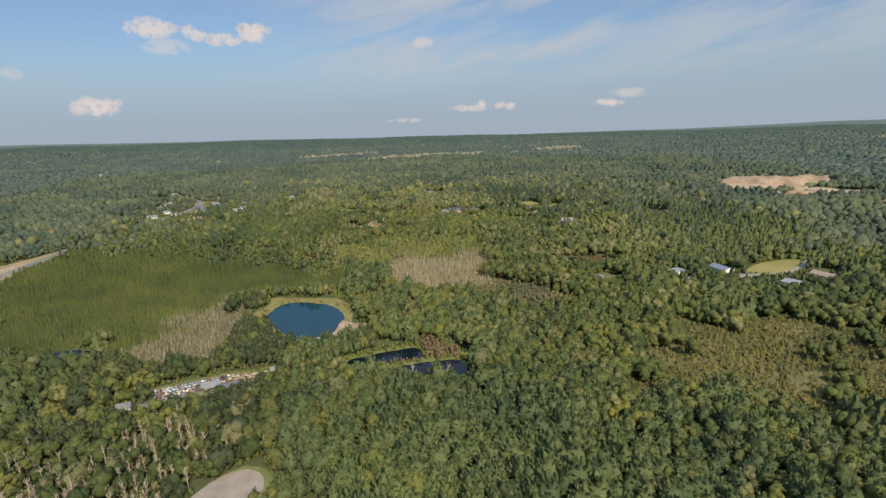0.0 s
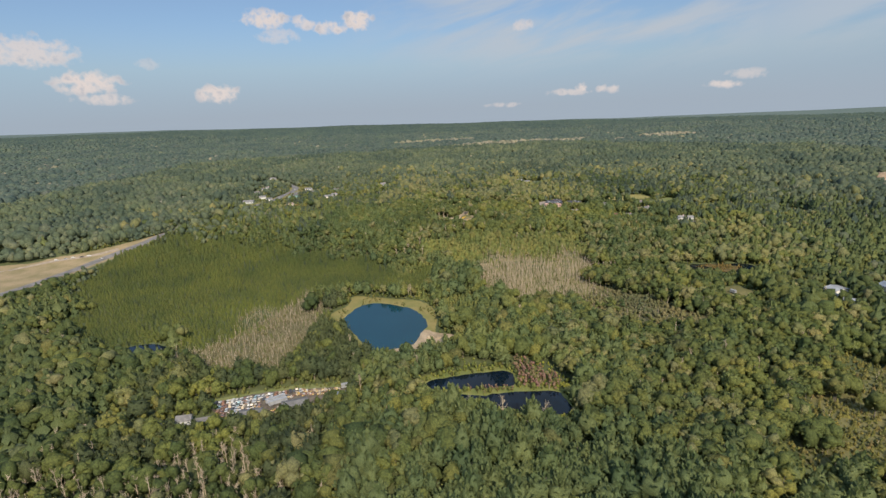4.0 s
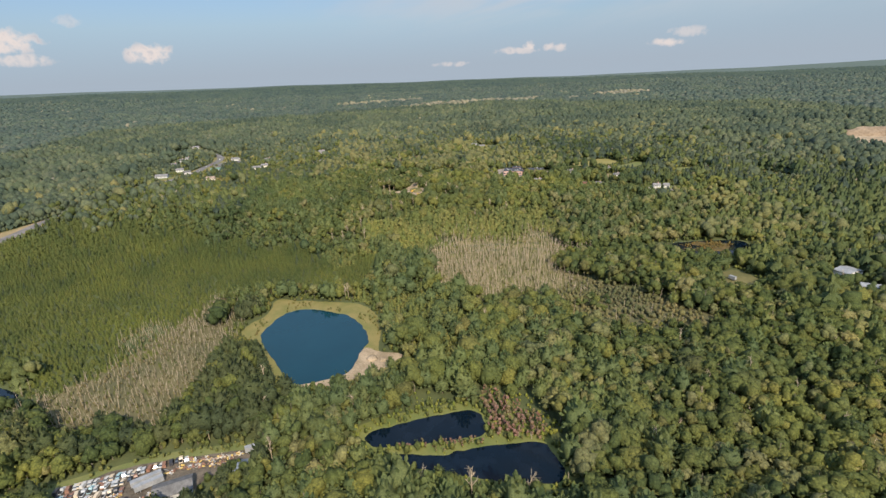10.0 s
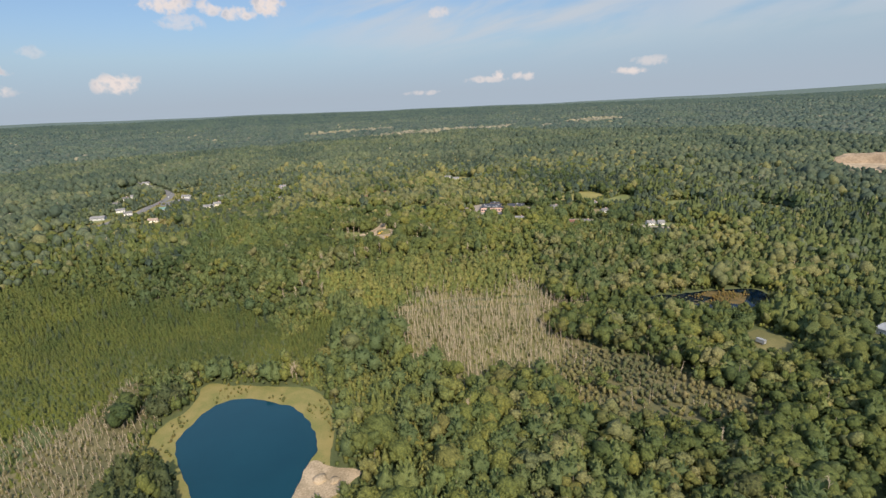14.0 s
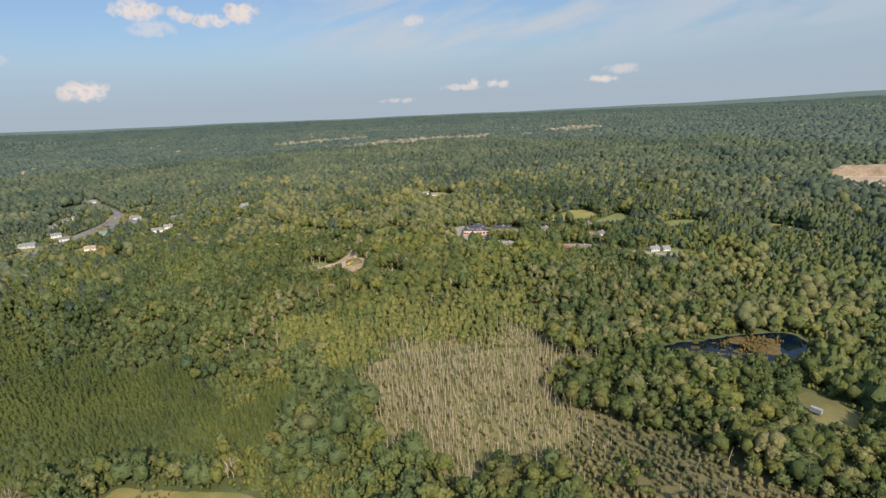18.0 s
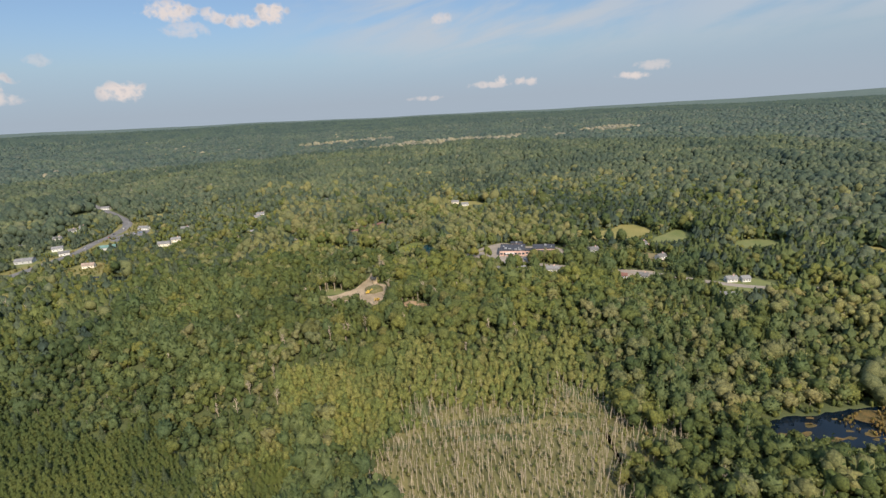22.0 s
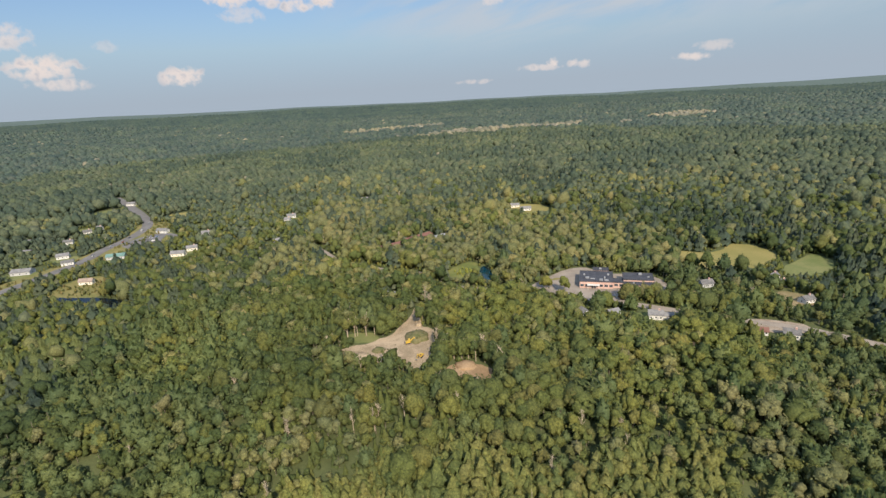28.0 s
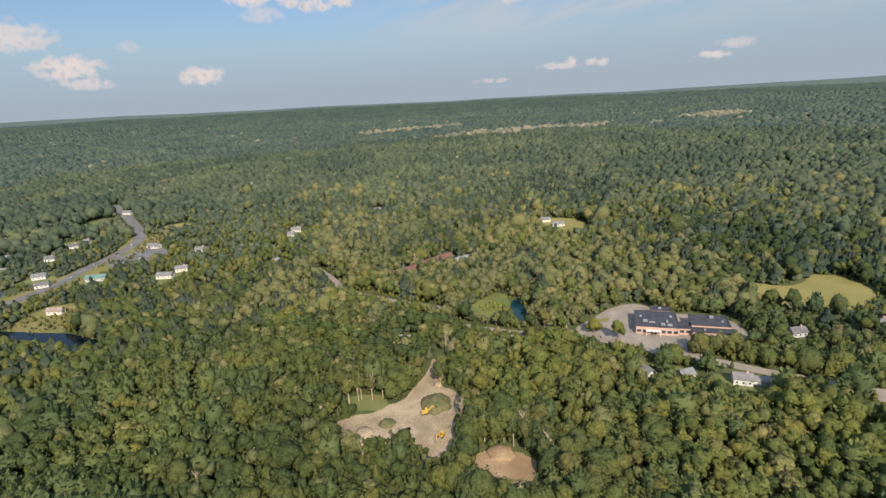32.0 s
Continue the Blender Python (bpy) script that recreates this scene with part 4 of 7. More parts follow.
def scatter(name, templates, x, y, size, mat, label, category, tall=None, lift=0.0, smooth=True):
    """Plants of one kind, too many to count, in one mesh."""
    if not len(x):
        return
    which = rng.integers(0, len(templates), len(x))
    spin, tint = rng.uniform(0, 6.283, len(x)), rng.uniform(0, 1, len(x))
    tall = np.ones(len(x)) if tall is None else tall
    z = terrain(x, y) + lift
    V, F, T, base = [], [], [], 0
    for k, (v, f) in enumerate(templates):
        m = np.nonzero(which == k)[0]
        if not len(m):
            continue
        c, s, q = np.cos(spin[m])[:, None], np.sin(spin[m])[:, None], size[m][:, None]
        vx = (v[:, 0] * c - v[:, 1] * s) * q + x[m][:, None]
        vy = (v[:, 0] * s + v[:, 1] * c) * q + y[m][:, None]
        vz = v[:, 2] * q * tall[m][:, None] + z[m][:, None]
        V.append(np.stack((vx, vy, vz), 2).reshape(-1, 3))
        F.append((f[None] + (np.arange(len(m)) * len(v))[:, None, None]).reshape(-1, 3) + base)
        T.append(np.repeat(tint[m], len(v)))
        base += len(m) * len(v)
    me = raw_mesh(name, np.concatenate(V), np.concatenate(F), mat, np.concatenate(T), smooth)
    tagged(new(name, me), label, category, kind="stuff")


def scatter_points(x0, x1, y0, y1, cell):
    gx, gy = np.meshgrid(np.arange(x0, x1, cell), np.arange(y0, y1, cell))
    x = gx.ravel() + rng.uniform(-0.5, 0.5, gx.size) * cell * 0.95
    y = gy.ravel() + rng.uniform(-0.5, 0.5, gx.size) * cell * 0.95
    return x, y


def reach(x, y):
    """How near the flight line ever sees this spot of the plan."""
    ahead = np.maximum.reduce((np.full(np.shape(x), 165.0), np.abs(x) * 1.2, y - 473))
    return np.hypot(ahead, x)


def value_field(x, y, scale, seed):
    """Cheap smooth noise on the plan, 0 to 1."""
    s = np.zeros(np.shape(x))
    r = np.random.default_rng(seed)
    for k in range(7):
        a, w = r.uniform(0, 6.283), r.uniform(0.6, 1.9) / scale
        s = s + np.sin((x * math.cos(a) + y * math.sin(a)) * w + r.uniform(0, 6.283))
    return 0.5 + s / 7


GAPS = [(gx * K, gy * K, gr * K * 0.82) for gx, gy, gr in HOUSE_GAPS + HOUSE_GAPS_2 + HOUSE_GAPS_3 + RED_GAPS]


def near_house(x, y):
    o = np.zeros(np.shape(x), bool)
    for cx, cy, r in GAPS:
        o |= (x - cx) ** 2 + (y - cy) ** 2 < r * r
    return o


def is_open(x, y, margin=2.2, skip=0):
    o = np.zeros(np.shape(x), bool)
    for poly in OPEN[skip:]:
        lo, hi = poly.min(axis=0) - margin - 1, poly.max(axis=0) + margin + 1
        m = (x > lo[0]) & (x < hi[0]) & (y > lo[1]) & (y < hi[1])
        if m.any():
            xs, ys = x[m], y[m]
            hit = inside(poly, xs, ys)
            for a in (0, 1.57, 3.14, 4.71):
                hit |= inside(poly, xs + margin * math.cos(a), ys + margin * math.sin(a))
            o[m] |= hit
    return o if skip else o | near_house(x, y)


def in_view(x, y, pad=1.0):
    """The wedge of land ahead that the flight looks over."""
    az = np.abs(np.degrees(np.arctan2(x, y + 60)))
    return (az < 52 * pad) & (y > 60)


STRIP = P(-90, 522, -51, 534, -8, 458, 4, 400, 12, 338, -12, 342, -28, 404, -58, 458)
ZONES = [("cedar", CEDAR), ("belt", BELT), ("dead", DEAD), ("dead2", DEAD_2), ("marsh", MARSH), ("pines", PINES), ("dead3", DEAD_3), ("bank", BANK), ("young", YOUNG), ("pines", CORRIDOR)]


def zone_of(x, y):
    z = np.full(np.shape(x), "wood", dtype=object)
    x, y = x + (value_field(x, y, 9, 31) - 0.5) * 26, y + (value_field(x, y, 9, 32) - 0.5) * 26
    x, y = x + rng.normal(0, 3.2, np.shape(x)), y + rng.normal(0, 3.2, np.shape(x))
    for name, poly in ZONES:
        z[inside(poly, x, y)] = name
    return z


T_BROAD = [heaped_crown(n, 1, 15, r=rr, top=tt, leaf=0.2) for n, rr, tt in ((5, 4.6, 10.4), (3, 3.8, 11.4), (5, 5.0, 9.6), (4, 4.3, 11.0), (3, 3.5, 10.0), (4, 4.5, 10.8), (3, 3.9, 9.2), (5, 5.2, 11.2), (4, 4.2, 10.2))]
T_BROAD_MID = [heaped_crown(n, 1, 10, r=rr, top=tt, leaf=0.24) for n, rr, tt in ((3, 4.4, 10.0), (2, 3.6, 10.8), (3, 4.8, 9.4), (2, 4.0, 10.4), (2, 3.8, 9.8), (3, 4.9, 10.6))]
T_BROAD_FAR = [broad_crown(1, 5, 4, r=rr, top=tt, low=1.5) for rr, tt in ((4.2, 10.2), (3.6, 11.0), (4.7, 9.6), (3.9, 10.4))]
T_PINE = [plump_pine(2, 12, 28, tt, 0.6, rr) for tt, rr in ((10.4, 4.3), (11.6, 4.0), (9.6, 4.6), (11.0, 3.7))]
T_PINE_MID = [pine_crown(3, 5, tt, 0.8, rr) for tt, rr in ((9.8, 4.4), (10.6, 4.1), (9.4, 4.6))]
T_SPIRE = [spire_crown(3, 4, tt, 0.1, rr) for tt, rr in ((2.7, 1.75), (2.3, 1.6), (3.1, 1.85), (2.1, 1.6))]
T_LARCH = [spire_crown(4, 5, tt, 0.5, rr) for tt, rr in ((9.0, 3.0), (8.0, 2.7), (9.8, 3.2), (7.4, 2.8))]
T_UNDER = [dome(4, tt, rr) for tt, rr in ((5.6, 3.3), (4.8, 3.0), (6.2, 3.5))]
T_OFF = [broad_crown(1, 5, 0, r=rr, top=tt, low=0.5) for rr, tt in ((5.6, 10.6), (4.9, 11.4), (6.2, 9.6), (5.3, 10.4), (4.6, 9.2))]
T_FAR = [dome(4, tt, rr) for tt, rr in ((10.5, 6.4), (9.8, 5.6), (11, 6.8), (10.2, 5.9))]
T_RIM = [dome(4, tt, rr, True) for tt, rr in ((10.5, 7.0), (9.6, 6.2), (11.2, 7.6))]
T_LOW = [broad_crown(1, 4, 0, r=rr, top=tt, low=1.0) for rr, tt in ((3.4, 8.5), (2.9, 9.6), (3.7, 7.6), (3.1, 9.0))]
T_SCRUB = [broad_crown(1, 4, 12, r=rr, top=tt, low=-1.5, leaf=0.34) for rr, tt in ((3.7, 8.5), (3.0, 10.0), (4.1, 7.6), (3.3, 9.0), (2.8, 8.0))]
T_MAPLE = [heaped_crown(3, 1, 12, r=rr, top=tt, low=-3.0, leaf=0.34) for rr, tt in ((1.7, 7.6), (1.4, 8.6), (1.8, 6.8), (1.5, 7.4))]
T_SNAG = [snag(h, 6, 0.15, 1.4, False, 1.3) for h in (6.5, 8, 9, 4.5, 7.2, 10, 3.4)]
T_GREY = [snag(h, 7, 0.2, 2.1, True) for h in (8.6, 10.5, 8, 9.6, 7.2)]
T_STEM = [limb(_stem := Tris(), (0, 0, -0.3), (0.1, 0.1, 8), 0.2, 0.08) or _stem.done()]


def screen(x, y):
    """Low growth just in front of the open places that stay in sight over the trees."""
    k = np.hypot(x, y - 260)
    ux, uy = x / k, (y - 260) / k
    m = np.zeros(np.shape(x), bool)
    for poly, depth in ((FIELD_1, 20), (FIELD_2, 20), (FIELD_3, 26), (FIELD_4, 26), (FIELD_5, 14), (PIT, 36), (PIT_2, 36), (VERGE, 26), (HIGHWAY, 20), (CLEARING, 7), (CLEARING_2, 9), (LOT, 7), (IND_FIELD, 16), (IND_YARD, 14), (IND_AREA, 12), (ROAD, 8),
                        (TOWN_VERGE, 18), (ROAD_2, 14), (WATER_3, 10), (WATER_1, 12), (POOL_MARSH, 8), (DEAD_2, 13), (BANK, 11), (YARD_ROAD, 13), (YARD_GRASS, 5), (POOL, 14), (HAMLET_LOT, 14), (HAMLET_YARD, 14), (FAR_CLEAR, 16)):
        for s in np.arange(3.0, depth, 4.0):
            m |= inside(poly, x + ux * s, y + uy * s)
    for cx, cy, r in HOUSE_GAPS[:15] + ((-162, 232, 9), (-155, 234, 7), (-128, 237, 7), (244, 390, 10), (274, 345, 12), (305, 359, 11), (210, 388, 10), (206, 369, 9)):
        for s in np.arange(2.0, 24.0, 4.0):
            m |= np.hypot(x + ux * s - cx * K, y + uy * s - cy * K) < r * 0.75
    return m


def plant_near():
    """Woods within some 700 m, tree by tree."""
    x, y = scatter_points(-900, 900, 60, 1180, 4.5)
    ok = in_view(x, y) & ~is_open(x, y)
    x, y = x[ok], y[ok]
    zone, d = zone_of(x, y), reach(x, y)
    ok = d < rng.uniform(560, 740, len(x))
    x, y, zone, d = x[ok], y[ok], zone[ok], d[ok]
    pick, pinefield = rng.uniform(0, 1, len(x)), value_field(x, y, 60, 3)
    size = np.clip(rng.lognormal(-0.06, 0.17, len(x)), 0.6, 1.28)
    before = is_open(x, y + 7.0, 3.0, 4) | is_open(x, y + 13.0, 2.0, 4)     # lower growth in front of open places
    size = np.where(before, size * np.where(y > 560, 0.95, 0.76), size)
    size = np.where(inside(YARD, x, y + 7) | inside(YARD, x + 2, y + 13) | inside(YARD, x + 3, y + 19), size * 0.72, size)
    size = np.where(near_house(x, y + 7.0) & ~before, size * 0.82, size)
    size = np.where(screen(x, y), np.minimum(size * 0.55, 0.55), size)
    size = np.where((y > 470) & (y < 640) & (np.abs(x) < 330), size * 0.88, size)
    patch = value_field(x, y, 16, 41)
    size = size * np.clip(0.76 + 0.5 * patch, 0.82, 1.22)
    fringe = np.zeros(len(x), bool)
    for dx, dy in ((0, -11), (0, -24), (0, -38), (12, -10), (-12, -10), (14, -26), (-14, -26), (14, 0), (-14, 0)):
        fringe |= inside(CEDAR, x + dx, y + dy) | inside(YOUNG, x + dx * 0.6, y + dy * 0.6)
    fringe &= zone == "wood"
    size = np.where(fringe & (y > 430), size * rng.uniform(0.6, 0.95, len(x)), size)
    thin = inside(VILLAGE, x, y) | inside(HAMLET, x, y)
    size = np.where(thin, size * 0.78, size)
    pick = np.where(thin & (pick < 0.9) & (rng.uniform(0, 1, len(x)) < 0.28), 0.95, pick)
    drop = thin & (pick == 0.95)
    pine = (zone == "pines") & (pick < np.where(y > 400, 0.62, 0.93)) | (zone == "wood") & (x > 60) & (x < 240) & (y < 238) & (pick < 0.45) | (zone == "wood") & (pick < 0.05 + 0.5 * np.clip(pinefield - 0.56, 0, 1) * 2 + 0.28 * ((x < -75) & (y < 420)) + 0.04 * (y > 560) + 0.20 * ((x > 130 + 40 * np.sin(y * 0.02)) & (y > 330) & (y < 900)))
    wood = ((zone == "wood") | (zone == "pines")) & ~pine
    wood |= (zone == "dead3") & (pick < 0.42)
    wood |= (zone == "bank") & (pick < 0.24) & (y > 285 * K)
    wood |= (zone == "marsh") & (pick < 0.02 + 0.1 * (pinefield - 0.4))
    grey = (zone == "dead3") & (pick > 0.40) | (zone == "wood") & (pick > np.where((np.hypot(x - 95 * K, (y - 272 * K) * 1.3) < 34) | (np.hypot(x - 149 * K, y - 160 * K) < 18), 0.86, 0.972))
    young = (zone == "young") & (pick < np.where(y < 440, 0.80, 0.55))
    pine |= (zone == "young") & (y < 470) & (pick > 0.90)
    mix = value_field(x, y, 34, 13)
    larch = wood & (y > 440) & (y < 680) & (np.abs(x) < 330) & (rng.uniform(0, 1, len(x)) < 0.14 + 0.8 * (mix - 0.48))
    wood &= ~larch
    wood &= ~drop
    size = np.where(pine & (zone == "pines"), size * 1.14, size)
    pine &= ~((zone == "pines") & (rng.uniform(0, 1, len(x)) < 0.24))
    near = d < 285
    return dict(x=x, y=y, size=size, pine=pine, wood=wood, grey=grey, near=near, d=d, young=young, larch=larch & ~drop)


W = plant_near()


def singles(mask, limit, x_mid):
    """The trees of a kind that stand nearest to the flight line."""
    i = np.nonzero(mask)[0]
    order = np.argsort(np.abs(W["x"][i] - x_mid) + np.maximum(0, 170 - W["y"][i]) * 9 + np.maximum(0, W["y"][i] - 640) * 9)
    return i[order[:limit]]


def tree_kind(name, crowns, stems, crown_mat, label, category, chosen):
    """Single trees, each a thing with its trunk and crown."""
    cm = [raw_mesh("crown", v, f, crown_mat, None, True) for v, f in crowns]
    sm = [raw_mesh("trunk", v, f, M_BARK) for v, f in stems]
    for n, i in enumerate(chosen):
        x, y, s = W["x"][i], W["y"][i], W["size"][i]
        root = new(name)
        root.location, root.scale = (x, y, float(terrain(x, y))), (s, s, s)
        root.rotation_euler = (0, 0, rng.uniform(0, 6.28))
        for pname, me in (("trunk", sm[n % len(sm)]), ("crown", cm[n % len(cm)])):
            new(pname, me).parent = root
        tagged(root, label, category, "trees under the flight line")
    return cm, sm


one_wood = singles(W["wood"] & W["near"], 290, 0)
one_pine = singles(W["pine"] & W["near"], 240, 10)
one_grey = singles(W["grey"] & W["near"], 90, -40)
BROAD_CM, BROAD_SM = tree_kind("broadleaf_tree", [heaped_crown(n, 2, 34, r=rr, top=tt, leaf=0.13) for n, rr, tt in ((10, 4.6, 10.6), (8, 3.8, 11.6), (12, 5.2, 10), (9, 4.3, 11), (7, 3.5, 9.6), (11, 4.8, 11), (9, 4.0, 10.2), (12, 5.4, 11.2))],
          [trunk(8, 0.24, 5), trunk(8.5, 0.2, 6)], M_LEAF, "broadleaf tree with a full green summer crown, in the woods", "tree", one_wood)
PINE_CM, PINE_SM = tree_kind("pine_tree", [plump_pine(3, 16, 36, tt, 0.6, rr) for tt, rr in ((10.4, 4.4), (11.6, 4.1), (9.6, 4.7), (11.2, 3.8), (10.0, 4.2))],
          [trunk(9.0, 0.24, 0)], M_PINE, "tall white pine with whorled dark green boughs", "pine tree", one_pine)
_grey = [raw_mesh("dead_tree", v, f, M_SNAG) for v, f in [snag(h, 11, 0.2, 2.2, True) for h in (8.6, 10.2, 8.0, 9.6, 10.8)]]
for _n, _i in enumerate(one_grey):
    _o = new("dead_tree", _grey[_n % 5])
    _o.location, _o.rotation_euler = (W["x"][_i], W["y"][_i], float(terrain(W["x"][_i], W["y"][_i]))), (0, 0, rng.uniform(0, 6.28))
    tagged(_o, "bare grey dead tree with forked limbs", "dead tree", "dead trees in the woods")
left = np.ones(len(W["x"]), bool)
left[np.concatenate((one_wood, one_pine, one_grey))] = False


def rest(mask):
    m = mask & left
    return W["x"][m], W["y"][m], W["size"][m]


def kinds(x, y):
    """0 mixed leaves, 1 dark oaks, 2 silvery ashes and willows, in stands that run into one another."""
    k = np.zeros(len(x), int)
    chance = rng.uniform(0, 1, len(x))
    oak = ((x < -20) & (y > 540) & (y < 735) | (x < -70) & (y < 330) | (x < -120) & (y < 480) | (x > 105 + 25 * np.sin(y * 0.05)) & (y > 325) & (y < 500) | (x > 110) & (y > 700) & (y < 900)) & (value_field(x, y, 25, 51) > 0.36)
    k[oak | (chance < 0.10)] = 1
    pale = (inside(STRIP, x, y) | (x > -45) & (x < 50) & (y > 285) & (y < 400)) & (chance > 0.36) | ((x > -150) & (x < 60) & (y > 725) & (y < 960) | (x > -10) & (x < 140) & (y > 735) & (y < 860) | (x > 85) & (x < 260) & (y > 505) & (y < 600)) & (chance > 0.42)
    k[pale | (chance > 0.90)] = 2
    return k


LEAVES = (M_LEAF, M_OAK, M_SAGE)
NAMES = ("mixed_woods", "oak_woods", "ash_woods")
WHAT = ("dense mixed green broadleaf woods in late summer", "dark green oaks standing close together", "silvery green ashes and willows among darker trees")
_x, _y, _s = rest(W["wood"] & W["near"])
_k = kinds(_x, _y)
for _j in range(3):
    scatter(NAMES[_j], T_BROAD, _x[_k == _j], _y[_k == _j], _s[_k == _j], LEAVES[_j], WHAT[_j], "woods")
scatter("tree_trunks", T_STEM, _x, _y, _s, M_BARK, "brown trunks under the leaves of the near woods", "trunks")
_wing = (W["d"] < rng.uniform(380, 640, len(W["d"]))) | (W["y"] < 480)
for _m, _t in ((_wing, T_BROAD_MID), (~_wing, T_BROAD_FAR)):
    _x, _y, _s = rest(W["wood"] & ~W["near"] & _m)
    _k = kinds(_x, _y)
    _s = _s * np.where(_k == 0, 1.0, rng.uniform(0.9, 1.3, len(_s)))
    for _j in range(3):
        # the farther crowns get leaves with haze in their colour
        scatter(NAMES[_j], _t, _x[_k == _j], _y[_k == _j], _s[_k == _j], LEAVES[_j] if _t is T_BROAD_MID else (M_OFFHAZE, M_OFFHAZE, M_SAGE)[_j], WHAT[_j] + ", in the middle distance", "woods")
_x, _y, _s = rest(W["wood"] | W["larch"] | W["pine"] & ~W["near"])
_low = (_y < 690) & (np.abs(_x) < 340)
scatter("understory", T_LOW, _x[_low] + 2.2, _y[_low] + 2.0, _s[_low] * 0.64, M_OAK, "lower trees that fill the gaps of the near woods", "woods")
# these lower trees carry the haze-tinted leaf colour too
scatter("understory", T_UNDER, _x[~_low] + 2.2, _y[~_low] + 2.0, _s[~_low], M_OFFHAZE, "lower trees that fill the gaps of the woods", "woods")
_x, _y, _s = rest(W["pine"] & W["near"])
_dark = (_x < -70) & (_y < 420)
scatter("hemlock_stand", T_PINE, _x[_dark], _y[_dark], _s[_dark], M_HEMLOCK, "dark hemlocks and pines among the broadleaf trees", "pine trees")
_x, _y, _s = _x[~_dark], _y[~_dark], _s[~_dark]
scatter("pine_stand", T_PINE, _x, _y, _s, M_PINE, "dark green white pines standing close together", "pine trees")
_x, _y, _s = rest(W["pine"] & ~W["near"])
# farther pines switch to dark needles with a haze tint in the colour
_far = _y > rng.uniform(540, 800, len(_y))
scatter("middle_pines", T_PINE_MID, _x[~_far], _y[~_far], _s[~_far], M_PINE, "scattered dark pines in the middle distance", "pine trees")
scatter("middle_pines", T_PINE_MID, _x[_far], _y[_far], _s[_far], M_PINEHAZE, "dark pines beyond the school and the village, bluish with painted haze", "pine trees")
_x, _y, _s = rest(W["young"])
scatter("young_woods", T_MAPLE + T_LARCH + T_BROAD[:2], _x, _y, _s * np.where(_y < 440, rng.uniform(0.65, 0.95, len(_x)), rng.uniform(0.42, 0.85, len(_x))), M_YOUNG, "pale yellow-green young trees at the edge of the swamp", "woods")
_x, _y, _s = rest(W["larch"])
scatter("larch_woods", T_LARCH, _x, _y, _s, M_LARCH, "pointed yellow-green larches and young conifers", "larch trees")
_x, _y, _s = rest(W["grey"])
scatter("dead_wood", T_GREY, _x, _y, _s, M_SNAG, "bare grey dead trees among the living ones", "dead trees")


